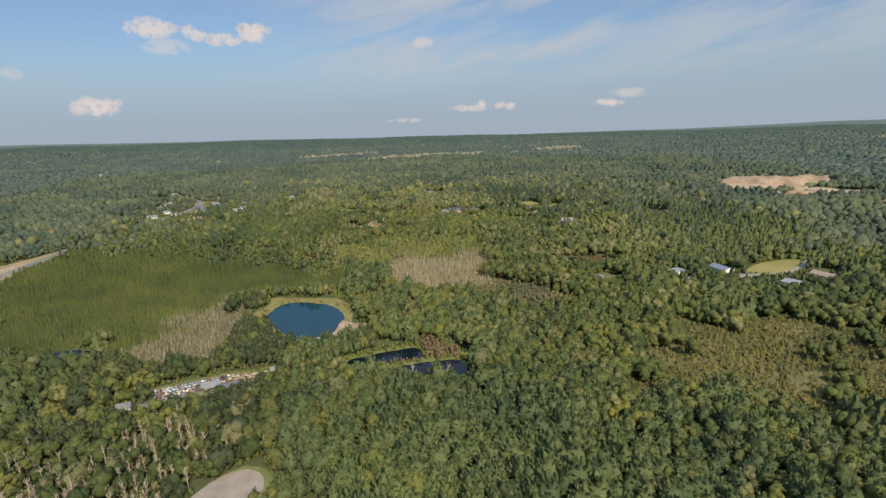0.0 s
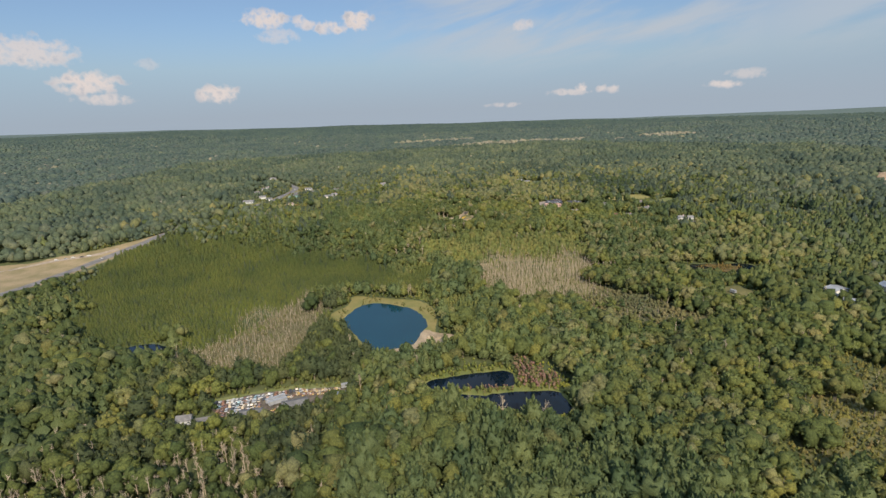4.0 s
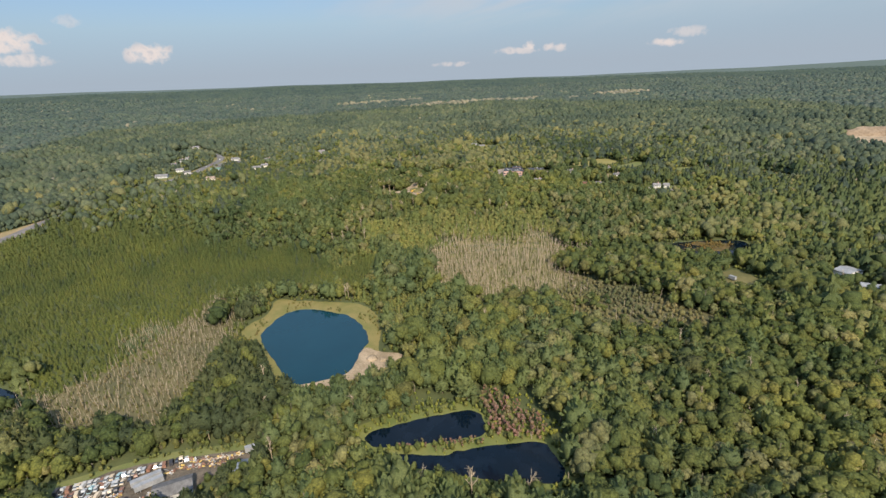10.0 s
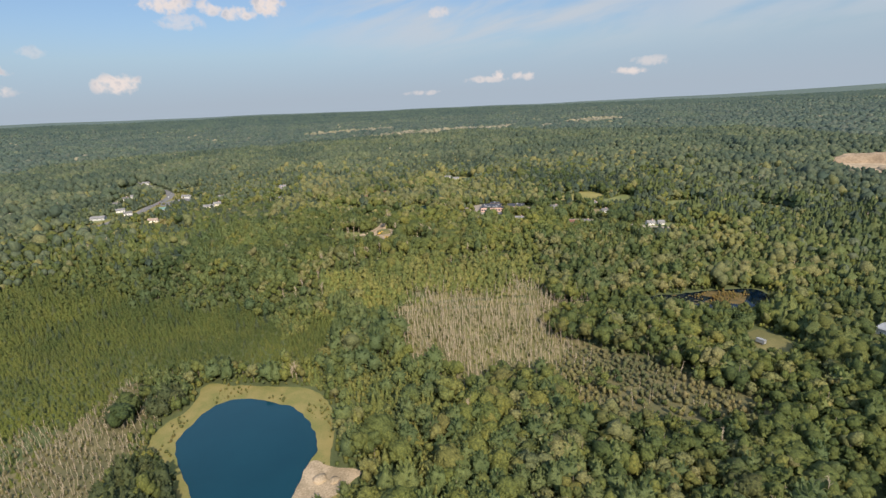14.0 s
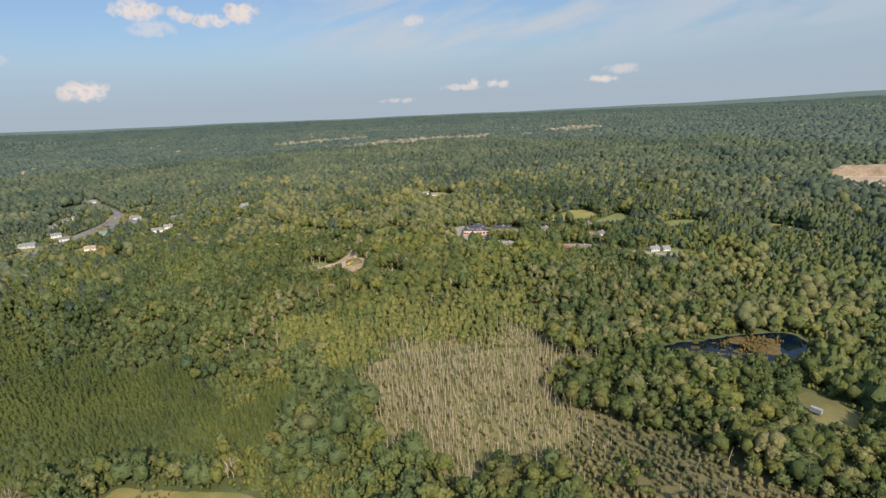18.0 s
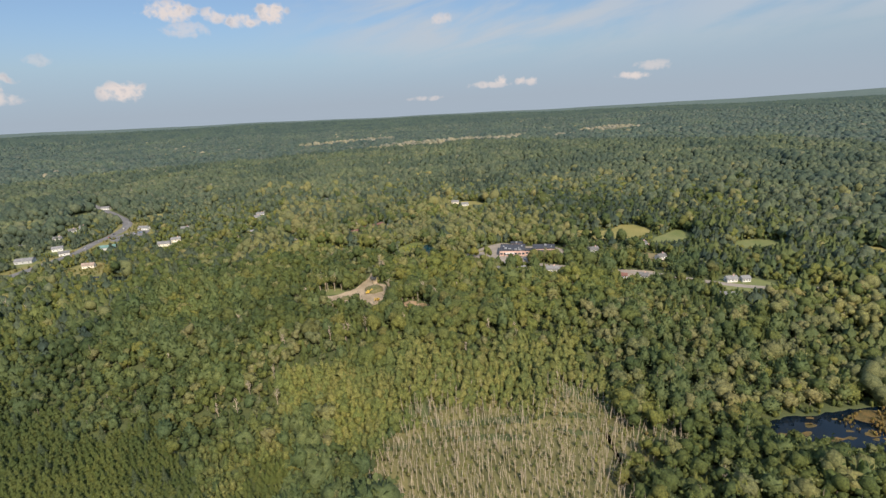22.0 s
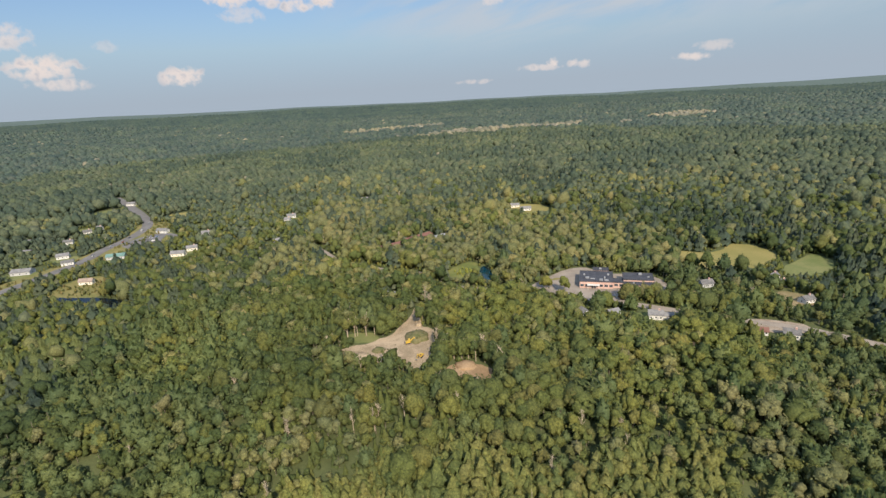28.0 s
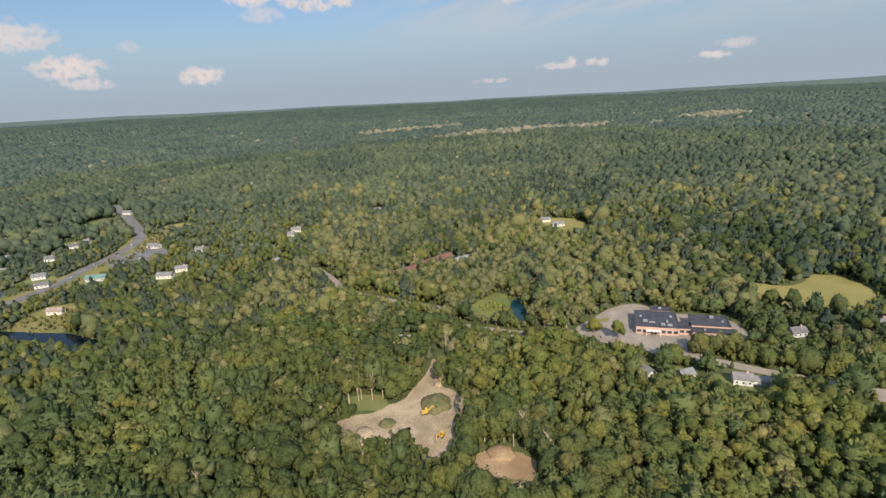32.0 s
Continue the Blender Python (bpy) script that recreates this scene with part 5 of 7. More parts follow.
def plant_swamps():
    x, y = scatter_points(-370, 340, 170, 620, 2.3)
    ok = ~is_open(x, y, 1.0)
    x, y = x[ok], y[ok]
    zone, pick = zone_of(x, y), rng.uniform(0, 1, len(x))
    size = rng.uniform(0.65, 1.15, len(x))
    size = size * (1 + 1.3 * smooth01(455, 560, y) * np.isin(zone, ("cedar", "young")) * rng.uniform(0.5, 1.0, len(x)))
    m = (zone == "cedar") & (pick < 0.95)
    scatter("cedar_swamp", T_SPIRE, x[m], y[m], size[m], M_CEDAR, "even olive-green stand of small white cedars in a swamp", "cedar trees")
    m = (zone == "cedar") & (pick > 0.975)
    scatter("swamp_pines", T_LARCH, x[m], y[m], size[m] * 0.5, M_HEMLOCK, "few taller dark conifers over the cedar swamp", "pine trees")
    m = (zone == "young") & (pick > np.where(y < 440, 0.45, 0.12))
    scatter("young_thicket", T_SCRUB, x[m], y[m], size[m] * rng.uniform(0.24, 0.44, m.sum()), M_YOUNG, "yellow-green thicket of young trees and shrubs", "shrubs")
    m = (zone == "young") & (pick < 0.2)
    scatter("young_spires", T_SPIRE, x[m], y[m], size[m] * 1.5, M_YOUNG, "yellow-green young larches and cedars", "larch trees")
    m = (zone == "belt") & (pick < 0.12)
    scatter("cedar_swamp", T_SPIRE, x[m], y[m], size[m] * 0.55, M_CEDAR, "stunted young cedars between dead trunks", "cedar trees")
    m = (zone == "dead") & (pick > 0.2)
    m1 = (zone == "belt") & (pick > 0.12)
    m2 = (zone == "dead2") & (pick > 0.965)
    m = m & (rng.uniform(0, 1, len(x)) < np.where(x - y > -330, 0.85, 1.0))
    for kind, mask, limit in (("dead", m | m1, 280), ("cedar", zone == "cedar", 170)):
        i = np.nonzero(mask & (np.abs(x) < 150))[0]
        i = i[np.argsort(np.abs(x[i] + (45 if kind == "cedar" else -15)))[:limit]]
        m, m1, cedar_left = m.copy(), m1.copy(), np.ones(len(x), bool)
        m[i], m1[i] = False, False
        SINGLE[kind] = (x[i], y[i], size[i])
    size = np.where(zone == "belt", size * 0.72, size)
    for q, what in ((m, "standing dead grey cedar trunks, close together"), (m1, "belt of thin grey dead trunks"), (m2, "few thin dead trunks over sedge")):
        scatter("dead_trunks", T_SNAG, x[q], y[q], size[q] * 0.95, M_SNAG, what, "dead trees")
    m = (zone == "dead2") & (pick < 0.86 + 0.8 * (value_field(x, y, 9, 17) - 0.4))
    scatter("bog_thicket", T_SCRUB, x[m], y[m], size[m] * rng.uniform(0.2, 0.46, m.sum()), M_GREYSHRUB, "grey-green thicket of low bog shrubs", "shrubs")
    m = (zone == "belt") & (pick > 0.15)
    scatter("belt_shrubs", T_SCRUB, x[m], y[m], size[m] * rng.uniform(0.16, 0.36, m.sum()), M_BROWNSHRUB, "brown shrubs between thin dead trunks", "shrubs")
    m = (zone == "dead") & (pick > 0.2) & (pick < 0.75)
    scatter("swamp_shrubs", T_SCRUB, x[m], y[m], size[m] * rng.uniform(0.1, 0.28, m.sum()), M_SCRUB, "low brown and olive shrubs on wet ground", "shrubs")
    m = (zone == "marsh") & (value_field(x, y, 14, 8) + pick * 0.6 > 0.30)
    scatter("marsh_shrubs", T_SCRUB, x[m], y[m], size[m] * rng.uniform(0.12, 0.30, m.sum()), M_MARSHSHRUB, "yellow-brown shrubs of the marsh", "shrubs")
    m = (zone == "marsh") & (pick > 0.45) & (pick < 0.48)
    scatter("dead_trunks", T_SNAG, x[m], y[m], size[m] * 0.6, M_SNAG, "pale dead stems in the marsh", "dead trees")
    m = (zone == "marsh") & (pick > 0.55)
    scatter("marsh_spires", T_SPIRE, x[m], y[m], size[m] * rng.uniform(0.5, 1.5, m.sum()), M_MARSHSHRUB, "scattered young cedars and larches in the marsh", "cedar trees")
    m = (zone == "dead") & (pick < 0.2)
    scatter("swamp_saplings", T_SPIRE, x[m], y[m], size[m] * 0.6, M_YOUNG, "green saplings between the dead trunks", "saplings")
    m = (zone == "bank") & (pick > 0.97)
    scatter("dead_trunks", T_SNAG, x[m], y[m], size[m] * 0.7, M_SNAG, "pale dead stems round the pools", "dead trees")
    m = (zone == "bank") & (pick < 0.92)
    scatter("bank_shrubs", T_SCRUB, x[m], y[m], size[m] * rng.uniform(0.12, 0.30, m.sum()), M_LIME, "bright green shrubs on the bank of the pools", "shrubs")
    for poly in (RED_1, RED_2):
        m = inside(poly, x, y) & (pick < 0.95)
        scatter("red_maples", T_MAPLE, x[m], y[m], size[m] * rng.uniform(0.45, 0.85 if poly is RED_1 else 0.6, m.sum()), M_RED, "slender young maples turning red beside the pools", "shrubs")
        m = inside(poly, x, y) & (pick > 0.82)
        scatter("dead_trunks", T_SNAG, x[m], y[m], size[m] * 0.5, M_SNAG, "pale dead stems beside the pools", "dead trees")


SINGLE = {}
plant_swamps()
_snags = [raw_mesh("dead_tree", v, f, M_SNAG) for v, f in [snag(h, 8, 0.15, 1.4, False, 1.2) for h in (6.5, 8, 9, 4.8, 7.2, 10)]]
for _n, (_x, _y, _s) in enumerate(zip(*SINGLE["dead"])):
    _o = new("dead_tree", _snags[_n % 6])
    _o.location, _o.rotation_euler, _o.scale = (_x, _y, float(terrain(_x, _y))), (0, 0, rng.uniform(0, 6.28)), (_s, _s, _s)
    tagged(_o, "thin grey dead trunk standing in brown sedge", "dead tree", "dead trunks in the swamp")
_spires = [raw_mesh("crown", v, f, M_CEDAR) for v, f in [spire_crown(5, 6, tt, 0.4, rr) for tt, rr in ((3.2, 1.7), (2.8, 1.6), (3.7, 1.8))]]
_stems = raw_mesh("trunk", *trunk(2.4, 0.09, 0), M_BARK)
for _n, (_x, _y, _s) in enumerate(zip(*SINGLE["cedar"])):
    _o = new("cedar_tree")
    _o.location, _o.rotation_euler, _o.scale = (_x, _y, float(terrain(_x, _y))), (0, 0, rng.uniform(0, 6.28)), (_s, _s, _s)
    new("trunk", _stems).parent = _o
    new("crown", _spires[_n % 3]).parent = _o
    tagged(_o, "small olive-green white cedar in a swamp", "cedar tree", "cedars in the swamp")


def plant_edges():
    """Undergrowth that closes the foot of the woods along every open place."""
    x, y = scatter_points(-420, 340, 150, 960, 3.2)
    ok = in_view(x, y) & is_open(x, y, 8.0) & ~is_open(x, y, 0.5) & (rng.uniform(0, 1, len(x)) < 0.8)
    ok &= ~np.isin(zone_of(x, y), ("cedar", "dead", "dead2"))
    x, y = x[ok], y[ok]
    scatter("undergrowth", T_SCRUB, x, y, rng.uniform(0.2, 0.5, len(x)), M_LEAF, "leafy undergrowth along the edge of the woods", "shrubs")


plant_edges()


def plant_bog():
    x, y = scatter_points(110, 215, 460, 520, 1.7)
    ok = inside(BOG_MAT, x, y) & inside(BOG, x, y) & (value_field(x, y, 3.2, 9) > 0.41)
    scatter("bog_shrubs", T_SCRUB, x[ok], y[ok], rng.uniform(0.07, 0.26, ok.sum()), M_RUST, "rusty orange bog plants on dark water", "shrubs")


plant_bog()


def plant_shore():
    """Bushes and tussocks on the rough grass."""
    x, y = scatter_points(-125, 60, 260, 450, 2.4)
    ok = inside(RING, x, y) & ~inside(POND, x, y) & ~inside(SPIT, x, y) & (value_field(x, y, 6, 4) > 0.54)
    x, y = x[ok], y[ok]
    ok = ~inside(grow(POND, 1.5), x, y)
    q, r = scatter_points(-210, -60, 255, 312, 2.2)
    m = inside(YARD_GRASS, q, r) & ~inside(grow(YARD, 1.5), q, r) & (value_field(q, r, 5, 16) > 0.42)
    scatter("yard_shrubs", T_SCRUB, q[m], r[m], rng.uniform(0.1, 0.34, m.sum()), M_YOUNG, "rough shrubs on the grass behind the scrap yard", "shrubs")
    q, r = scatter_points(-44, -18, 642, 672, 1.7)
    m = np.hypot(q + 28.5 * K, (r - 587.5 * K)) < 5.0
    scatter("mound_shrubs", T_SCRUB, q[m], r[m], rng.uniform(0.07, 0.16, m.sum()), M_SCRUB, "weeds and shrubs on the heap of earth", "shrubs", lift=2.0)
    q, r = scatter_points(-340, -190, 700, 960, 3.4)
    m = (inside(MARSH_L, q, r) | inside(TOWN_VERGE, q, r) & ~inside(grow(HIGHWAY, 2), q, r)) & ~inside(HIGHWAY, q, r) & (value_field(q, r, 7, 6) > 0.40)
    scatter("marsh_bushes", T_SCRUB, q[m], r[m], rng.uniform(0.1, 0.36, m.sum()), M_SCRUB, "olive bushes on the rough grass by the highway", "shrubs")
    q, r = scatter_points(-30, 8, 730, 780, 2.6)
    m = inside(POOL_MARSH, q, r) & (value_field(q, r, 5, 61) > 0.42)
    scatter("marsh_bushes", T_SCRUB, q[m], r[m], rng.uniform(0.1, 0.34, m.sum()), M_LIME, "bright green bushes beside the small pond", "shrubs")
    scatter("shore_bushes", T_SCRUB, x[ok], y[ok], rng.uniform(0.05, 0.24, ok.sum()), M_SCRUB, "low olive bushes on the grass round the pond", "shrubs")


plant_shore()


def plant_far():
    # all woods here but the dry scrub have haze painted into their colour
    x, y = scatter_points(-1300, 1300, -160, 1700, 7.9)
    d, r = reach(x, y), np.hypot(x, y)
    ok = (d >= rng.uniform(575, 720, len(x))) & (d < 1180) & ((in_view(x, y, 1.04)) | (r < 500)) & ~is_open(x, y)
    ok |= (~in_view(x, y)) & (r < 420) & (d < 700) & ~is_open(x, y)
    x, y = x[ok], y[ok]
    pale = (value_field(x, y, 70, 11) > 0.76) & (rng.uniform(0, 1, len(x)) < 0.04)
    s = rng.uniform(0.75, 1.2, len(x))
    s = s * np.clip(0.72 + 0.6 * value_field(x, y, 22, 43), 0.75, 1.25)
    s = np.where(screen(x, y), s * 0.5, s)
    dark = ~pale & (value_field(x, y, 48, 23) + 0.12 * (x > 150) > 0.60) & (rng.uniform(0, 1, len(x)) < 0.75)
    # dark pines, their blue cast painted in as haze
    scatter("distant_pines", T_OFF, x[dark], y[dark], s[dark] * 0.9, M_PINEHAZE, "dark stands of pine some way off", "woods", np.full(dark.sum(), 1.2))
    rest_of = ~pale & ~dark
    scatter("distant_woods", T_OFF, x[rest_of], y[rest_of], s[rest_of], M_OFFHAZE, "green woods some way off", "woods", smooth=False)
    scatter("distant_scrub", T_OFF, x[pale], y[pale], s[pale] * 0.8, M_PALESCRUB, "pale dry trees among distant woods", "woods")
    x, y = scatter_points(-2300, 2300, -150, 2500, 11.5)
    d, r = reach(x, y), np.hypot(x, y)
    ok = (d >= 1170) & (r < rng.uniform(2150, 2850, len(x))) & in_view(x, y, 1.04) & ~is_open(x, y)
    x, y = x[ok], y[ok]
    bare = barren(x, y)
    s = rng.uniform(0.98, 1.48, len(x))
    bare |= (value_field(x, y, 70, 11) > 0.76) & (rng.uniform(0, 1, len(x)) < 0.03)
    scatter("far_woods", T_FAR, x[~bare], y[~bare], s[~bare], M_FARHAZE, "endless green woods in the distance", "woods", smooth=False)
    scatter("far_scrub", T_FAR, x[bare], y[bare], s[bare], M_PALESCRUB, "pale cleared strip with dry scrub in the distance", "scrub")
    x, y = scatter_points(-3500, 3500, 300, 3500, 15.0)
    r = np.hypot(x, y)
    ok = (r >= 2180) & (r < 3480) & in_view(x, y, 1.04)
    x, y = x[ok], y[ok]
    scatter("horizon_woods", T_RIM, x, y, rng.uniform(1.2, 1.8, len(x)), M_HILLHAZE, "wooded hills on the horizon", "woods", np.full(len(x), 0.6))


def barren(x, y):
    """Long cleared strips far off."""
    m = np.zeros(np.shape(x), bool)
    for line, w in ((P(-270, 1367, -147, 1455, -32, 1483, 88, 1514, 210, 1532, 340, 1567, 556, 1680), 80), (P(-290, 1640, -180, 1690, -60, 1740), 70)):
        m |= inside(strip(line, w), x, y)
    return m & (value_field(x, y, 40, 5) > 0.24)


plant_far()

# ---- buildings and vehicles ----
M_WHITE = plain("white clapboard", (0.47, 0.455, 0.425), (0.60, 0.585, 0.55), 0.5, 0.7, 5.0, 0.01)
M_CREAM = plain("cream siding", (0.56, 0.50, 0.40), (0.68, 0.62, 0.52), 0.5, 0.7, 5.0, 0.01)
M_GREYWALL = plain("grey siding", (0.30, 0.30, 0.30), (0.42, 0.42, 0.41), 0.5, 0.75, 5.0, 0.01)
M_BRICK = plain("pink brick", (0.40, 0.25, 0.20), (0.50, 0.34, 0.28), 0.6, 0.85, 7.0, 0.02)
M_DARKROOF = plain("dark bitumen roofing", (0.030, 0.032, 0.040), (0.060, 0.062, 0.072), 0.4, 0.8, 4.0, 0.02)
M_SHINGLE = plain("grey shingles", (0.085, 0.082, 0.08), (0.15, 0.145, 0.14), 0.6, 0.85, 4.0, 0.03)
M_TIN = plain("pale sheet metal", (0.22, 0.225, 0.23), (0.31, 0.315, 0.32), 0.4, 0.5, 3.0, 0.01, 0.2)
M_ASH = plain("light grey shingles", (0.125, 0.122, 0.12), (0.20, 0.195, 0.19), 0.6, 0.85, 4.0, 0.03)
M_BLUETIN = plain("blue-grey sheet metal", (0.14, 0.165, 0.20), (0.20, 0.23, 0.27), 0.4, 0.5, 3.0, 0.01, 0.2)
M_REDROOF = plain("rusty red roofing", (0.115, 0.055, 0.042), (0.18, 0.09, 0.07), 0.35, 0.8, 3.0, 0.02)
M_DIRTROOF = plain("faded tan roofing", (0.19, 0.145, 0.115), (0.27, 0.21, 0.17), 0.4, 0.8, 4.0, 0.02)
M_GREENROOF = plain("green sheet metal", (0.09, 0.16, 0.14), (0.13, 0.21, 0.185), 0.4, 0.5, 3.0, 0.01)
M_GLASS = plain("dark window glass", (0.02, 0.03, 0.04), (0.05, 0.06, 0.07), 0.8, 0.12, 2.0, 0.0, 0.0, 0.6)
M_TYRE = plain("black rubber", (0.012, 0.012, 0.012), (0.03, 0.03, 0.03), 3.0, 0.8, 9.0, 0.0)
M_STEEL = plain("worn steel", (0.20, 0.19, 0.18), (0.34, 0.33, 0.31), 1.0, 0.5, 6.0, 0.01, 0.5)
M_YELLOW = plain("yellow machine paint", (0.40, 0.26, 0.04), (0.50, 0.34, 0.07), 1.0, 0.5, 5.0, 0.0)
PAINT = {k: plain(k + " car paint", c, tuple(min(1, v * 1.25) for v in c), 1.5, 0.4, 6.0, 0.0, 0.0, 0.5) for k, c in
         (("white", (0.35, 0.34, 0.32)), ("silver", (0.28, 0.29, 0.30)), ("black", (0.03, 0.03, 0.035)), ("red", (0.32, 0.05, 0.04)), ("rusty", (0.17, 0.09, 0.06)),
          ("blue", (0.10, 0.17, 0.27)), ("teal", (0.20, 0.29, 0.31)), ("yellow", (0.45, 0.32, 0.10)), ("tan", (0.40, 0.33, 0.24)))}


def box(bm, x0, x1, y0, y1, z0, z1, bevel=0.0):
    m = Matrix.LocRotScale(((x0 + x1) / 2, (y0 + y1) / 2, (z0 + z1) / 2), None, (x1 - x0, y1 - y0, z1 - z0))
    made = bmesh.ops.create_cube(bm, size=1.0, matrix=m)["verts"]
    if bevel:
        bmesh.ops.bevel(bm, geom=list({e for v in made for e in v.link_edges}), offset=bevel, segments=2, affect="EDGES")
    return bm


def boxed(*a, **k):
    return box(bmesh.new(), *a, **k)


def prism(points, x0, x1):
    """A body with the outline points (y, z), drawn out along x."""
    bm = bmesh.new()
    a = [bm.verts.new((x0, y, z)) for y, z in points]
    b = [bm.verts.new((x1, y, z)) for y, z in points]
    bm.faces.new(a), bm.faces.new(b[::-1])
    for i in range(len(a)):
        j = (i + 1) % len(a)
        bm.faces.new((a[j], a[i], b[i], b[j]))
    bmesh.ops.recalc_face_normals(bm, faces=bm.faces)
    return bm


def gable(w, d, h, rise, over=0.4, thick=0.22):
    """A pitched roof over a body w along x and d along y, open below."""
    e = d / 2 + over
    k = rise / (d / 2)
    out = [(-e, h - over * k), (0, h + rise), (e, h - over * k), (e, h - over * k + thick), (0, h + rise + thick), (-e, h - over * k + thick)]
    return prism(out, -w / 2 - over, w / 2 + over)


def base_at(name, x, y, turn):
    o = new(name)
    o.location = (x * K, y * K, float(terrain(x * K, y * K)) + 0.1)
    o.rotation_euler = (0, 0, radians(turn))
    return o


def house(x, y, turn, w, d, h, rise, wall, roof, label, chimney=True, annex=0.0, name="house", category="house", windows=3, sink=0.6):
    """A gabled house: walls, roof, gable ends, windows with frames, door, chimney, and a lower annex at one end."""
    o = base_at(name, x, y, turn)
    part("wall", prism([(-d / 2, -sink), (d / 2, -sink), (d / 2, h), (0, h + rise - 0.02), (-d / 2, h)], -w / 2, w / 2), wall, o)
    r = part("roof", gable(w, d, h, rise), roof, o)
    if chimney:
        part("chimney", boxed(w * 0.18, w * 0.18 + 0.8, -0.4, 0.4, h + rise * 0.4, h + rise + 0.9, 0.04), M_BRICK, r, "brick chimney")
    for side in (-1, 1):
        for i in range(windows):
            cx = (i + 0.5) / windows * w - w / 2
            wn = part("window", boxed(cx - 0.45, cx + 0.45, side * (d / 2 - 0.02) - 0.05, side * (d / 2 - 0.02) + 0.05, 0.75, 1.7), wall, o)
            part("pane", boxed(cx - 0.37, cx + 0.37, side * (d / 2 + 0.035) - 0.02, side * (d / 2 + 0.035) + 0.02, 0.82, 1.63), M_GLASS, wn, "dark glass")
    for side in (-1, 1):
        wn = part("window", boxed(side * (w / 2) - 0.05, side * (w / 2) + 0.05, -0.45, 0.45, 0.75, 1.7), wall, o)
        part("pane", boxed(side * (w / 2 + 0.05) - 0.02, side * (w / 2 + 0.05) + 0.02, -0.37, 0.37, 0.82, 1.63), M_GLASS, wn, "dark glass")
    part("door", boxed(w * 0.08, w * 0.08 + 0.68, -d / 2 - 0.06, -d / 2 + 0.02, 0.0, 1.47), M_GREYWALL, o, "plain panel door")
    if annex:
        q = annex
        bm = prism([(-d * 0.36, -sink), (d * 0.36, -sink), (d * 0.36, h * 0.85), (0, h * 0.85 + rise * 0.7), (-d * 0.36, h * 0.85)], w / 2 - 0.05, w / 2 + q)
        part("annex_wall", bm, wall, o)
        bm = gable(q, d * 0.72, h * 0.85, rise * 0.7)
        bmesh.ops.translate(bm, verts=bm.verts, vec=(w / 2 + q / 2 + 0.35, 0, 0.02))
        part("annex_roof", bm, roof, o)
        part("garage_door", boxed(w / 2 + q * 0.25, w / 2 + q * 0.85, -d * 0.36 - 0.05, -d * 0.36 + 0.03, 0.0, 2.2), M_TIN, o, "pale garage door")
    return tagged(o, label, category, "houses in the woods" if category == "house" else "")


def flat_block(o, x0, x1, y0, y1, h, wall, roof, bays, name="wall"):
    """One flat-roofed wing of a larger building, with its band of windows."""
    part(name, boxed(x0, x1, y0, y1, -0.8, h), wall, o)
    r = part("roof", boxed(x0 - 0.15, x1 + 0.15, y0 - 0.15, y1 + 0.15, h, h + 0.28, 0.03), roof, o)
    for bx0, bx1, by0, by1 in ((x0 - 0.2, x1 + 0.2, y0 - 0.2, y0 + 0.15), (x0 - 0.2, x1 + 0.2, y1 - 0.15, y1 + 0.2), (x0 - 0.2, x0 + 0.15, y0 + 0.16, y1 - 0.16), (x1 - 0.15, x1 + 0.2, y0 + 0.16, y1 - 0.16)):
        part("parapet", boxed(bx0, bx1, by0, by1, h + 0.285, h + 0.6), roof, r)
    for i in range(bays):
        cx = x0 + (i + 0.5) / bays * (x1 - x0)
        half = (x1 - x0) / bays * 0.36
        wn = part("window", boxed(cx - half, cx + half, y0 - 0.06, y0 + 0.03, 1.1, min(2.7, h - 0.6)), M_TIN, o)
        part("pane", boxed(cx - half + 0.1, cx + half - 0.1, y0 - 0.09, y0 - 0.065, 1.2, min(2.6, h - 0.7)), M_GLASS, wn, "dark glass")
    return r


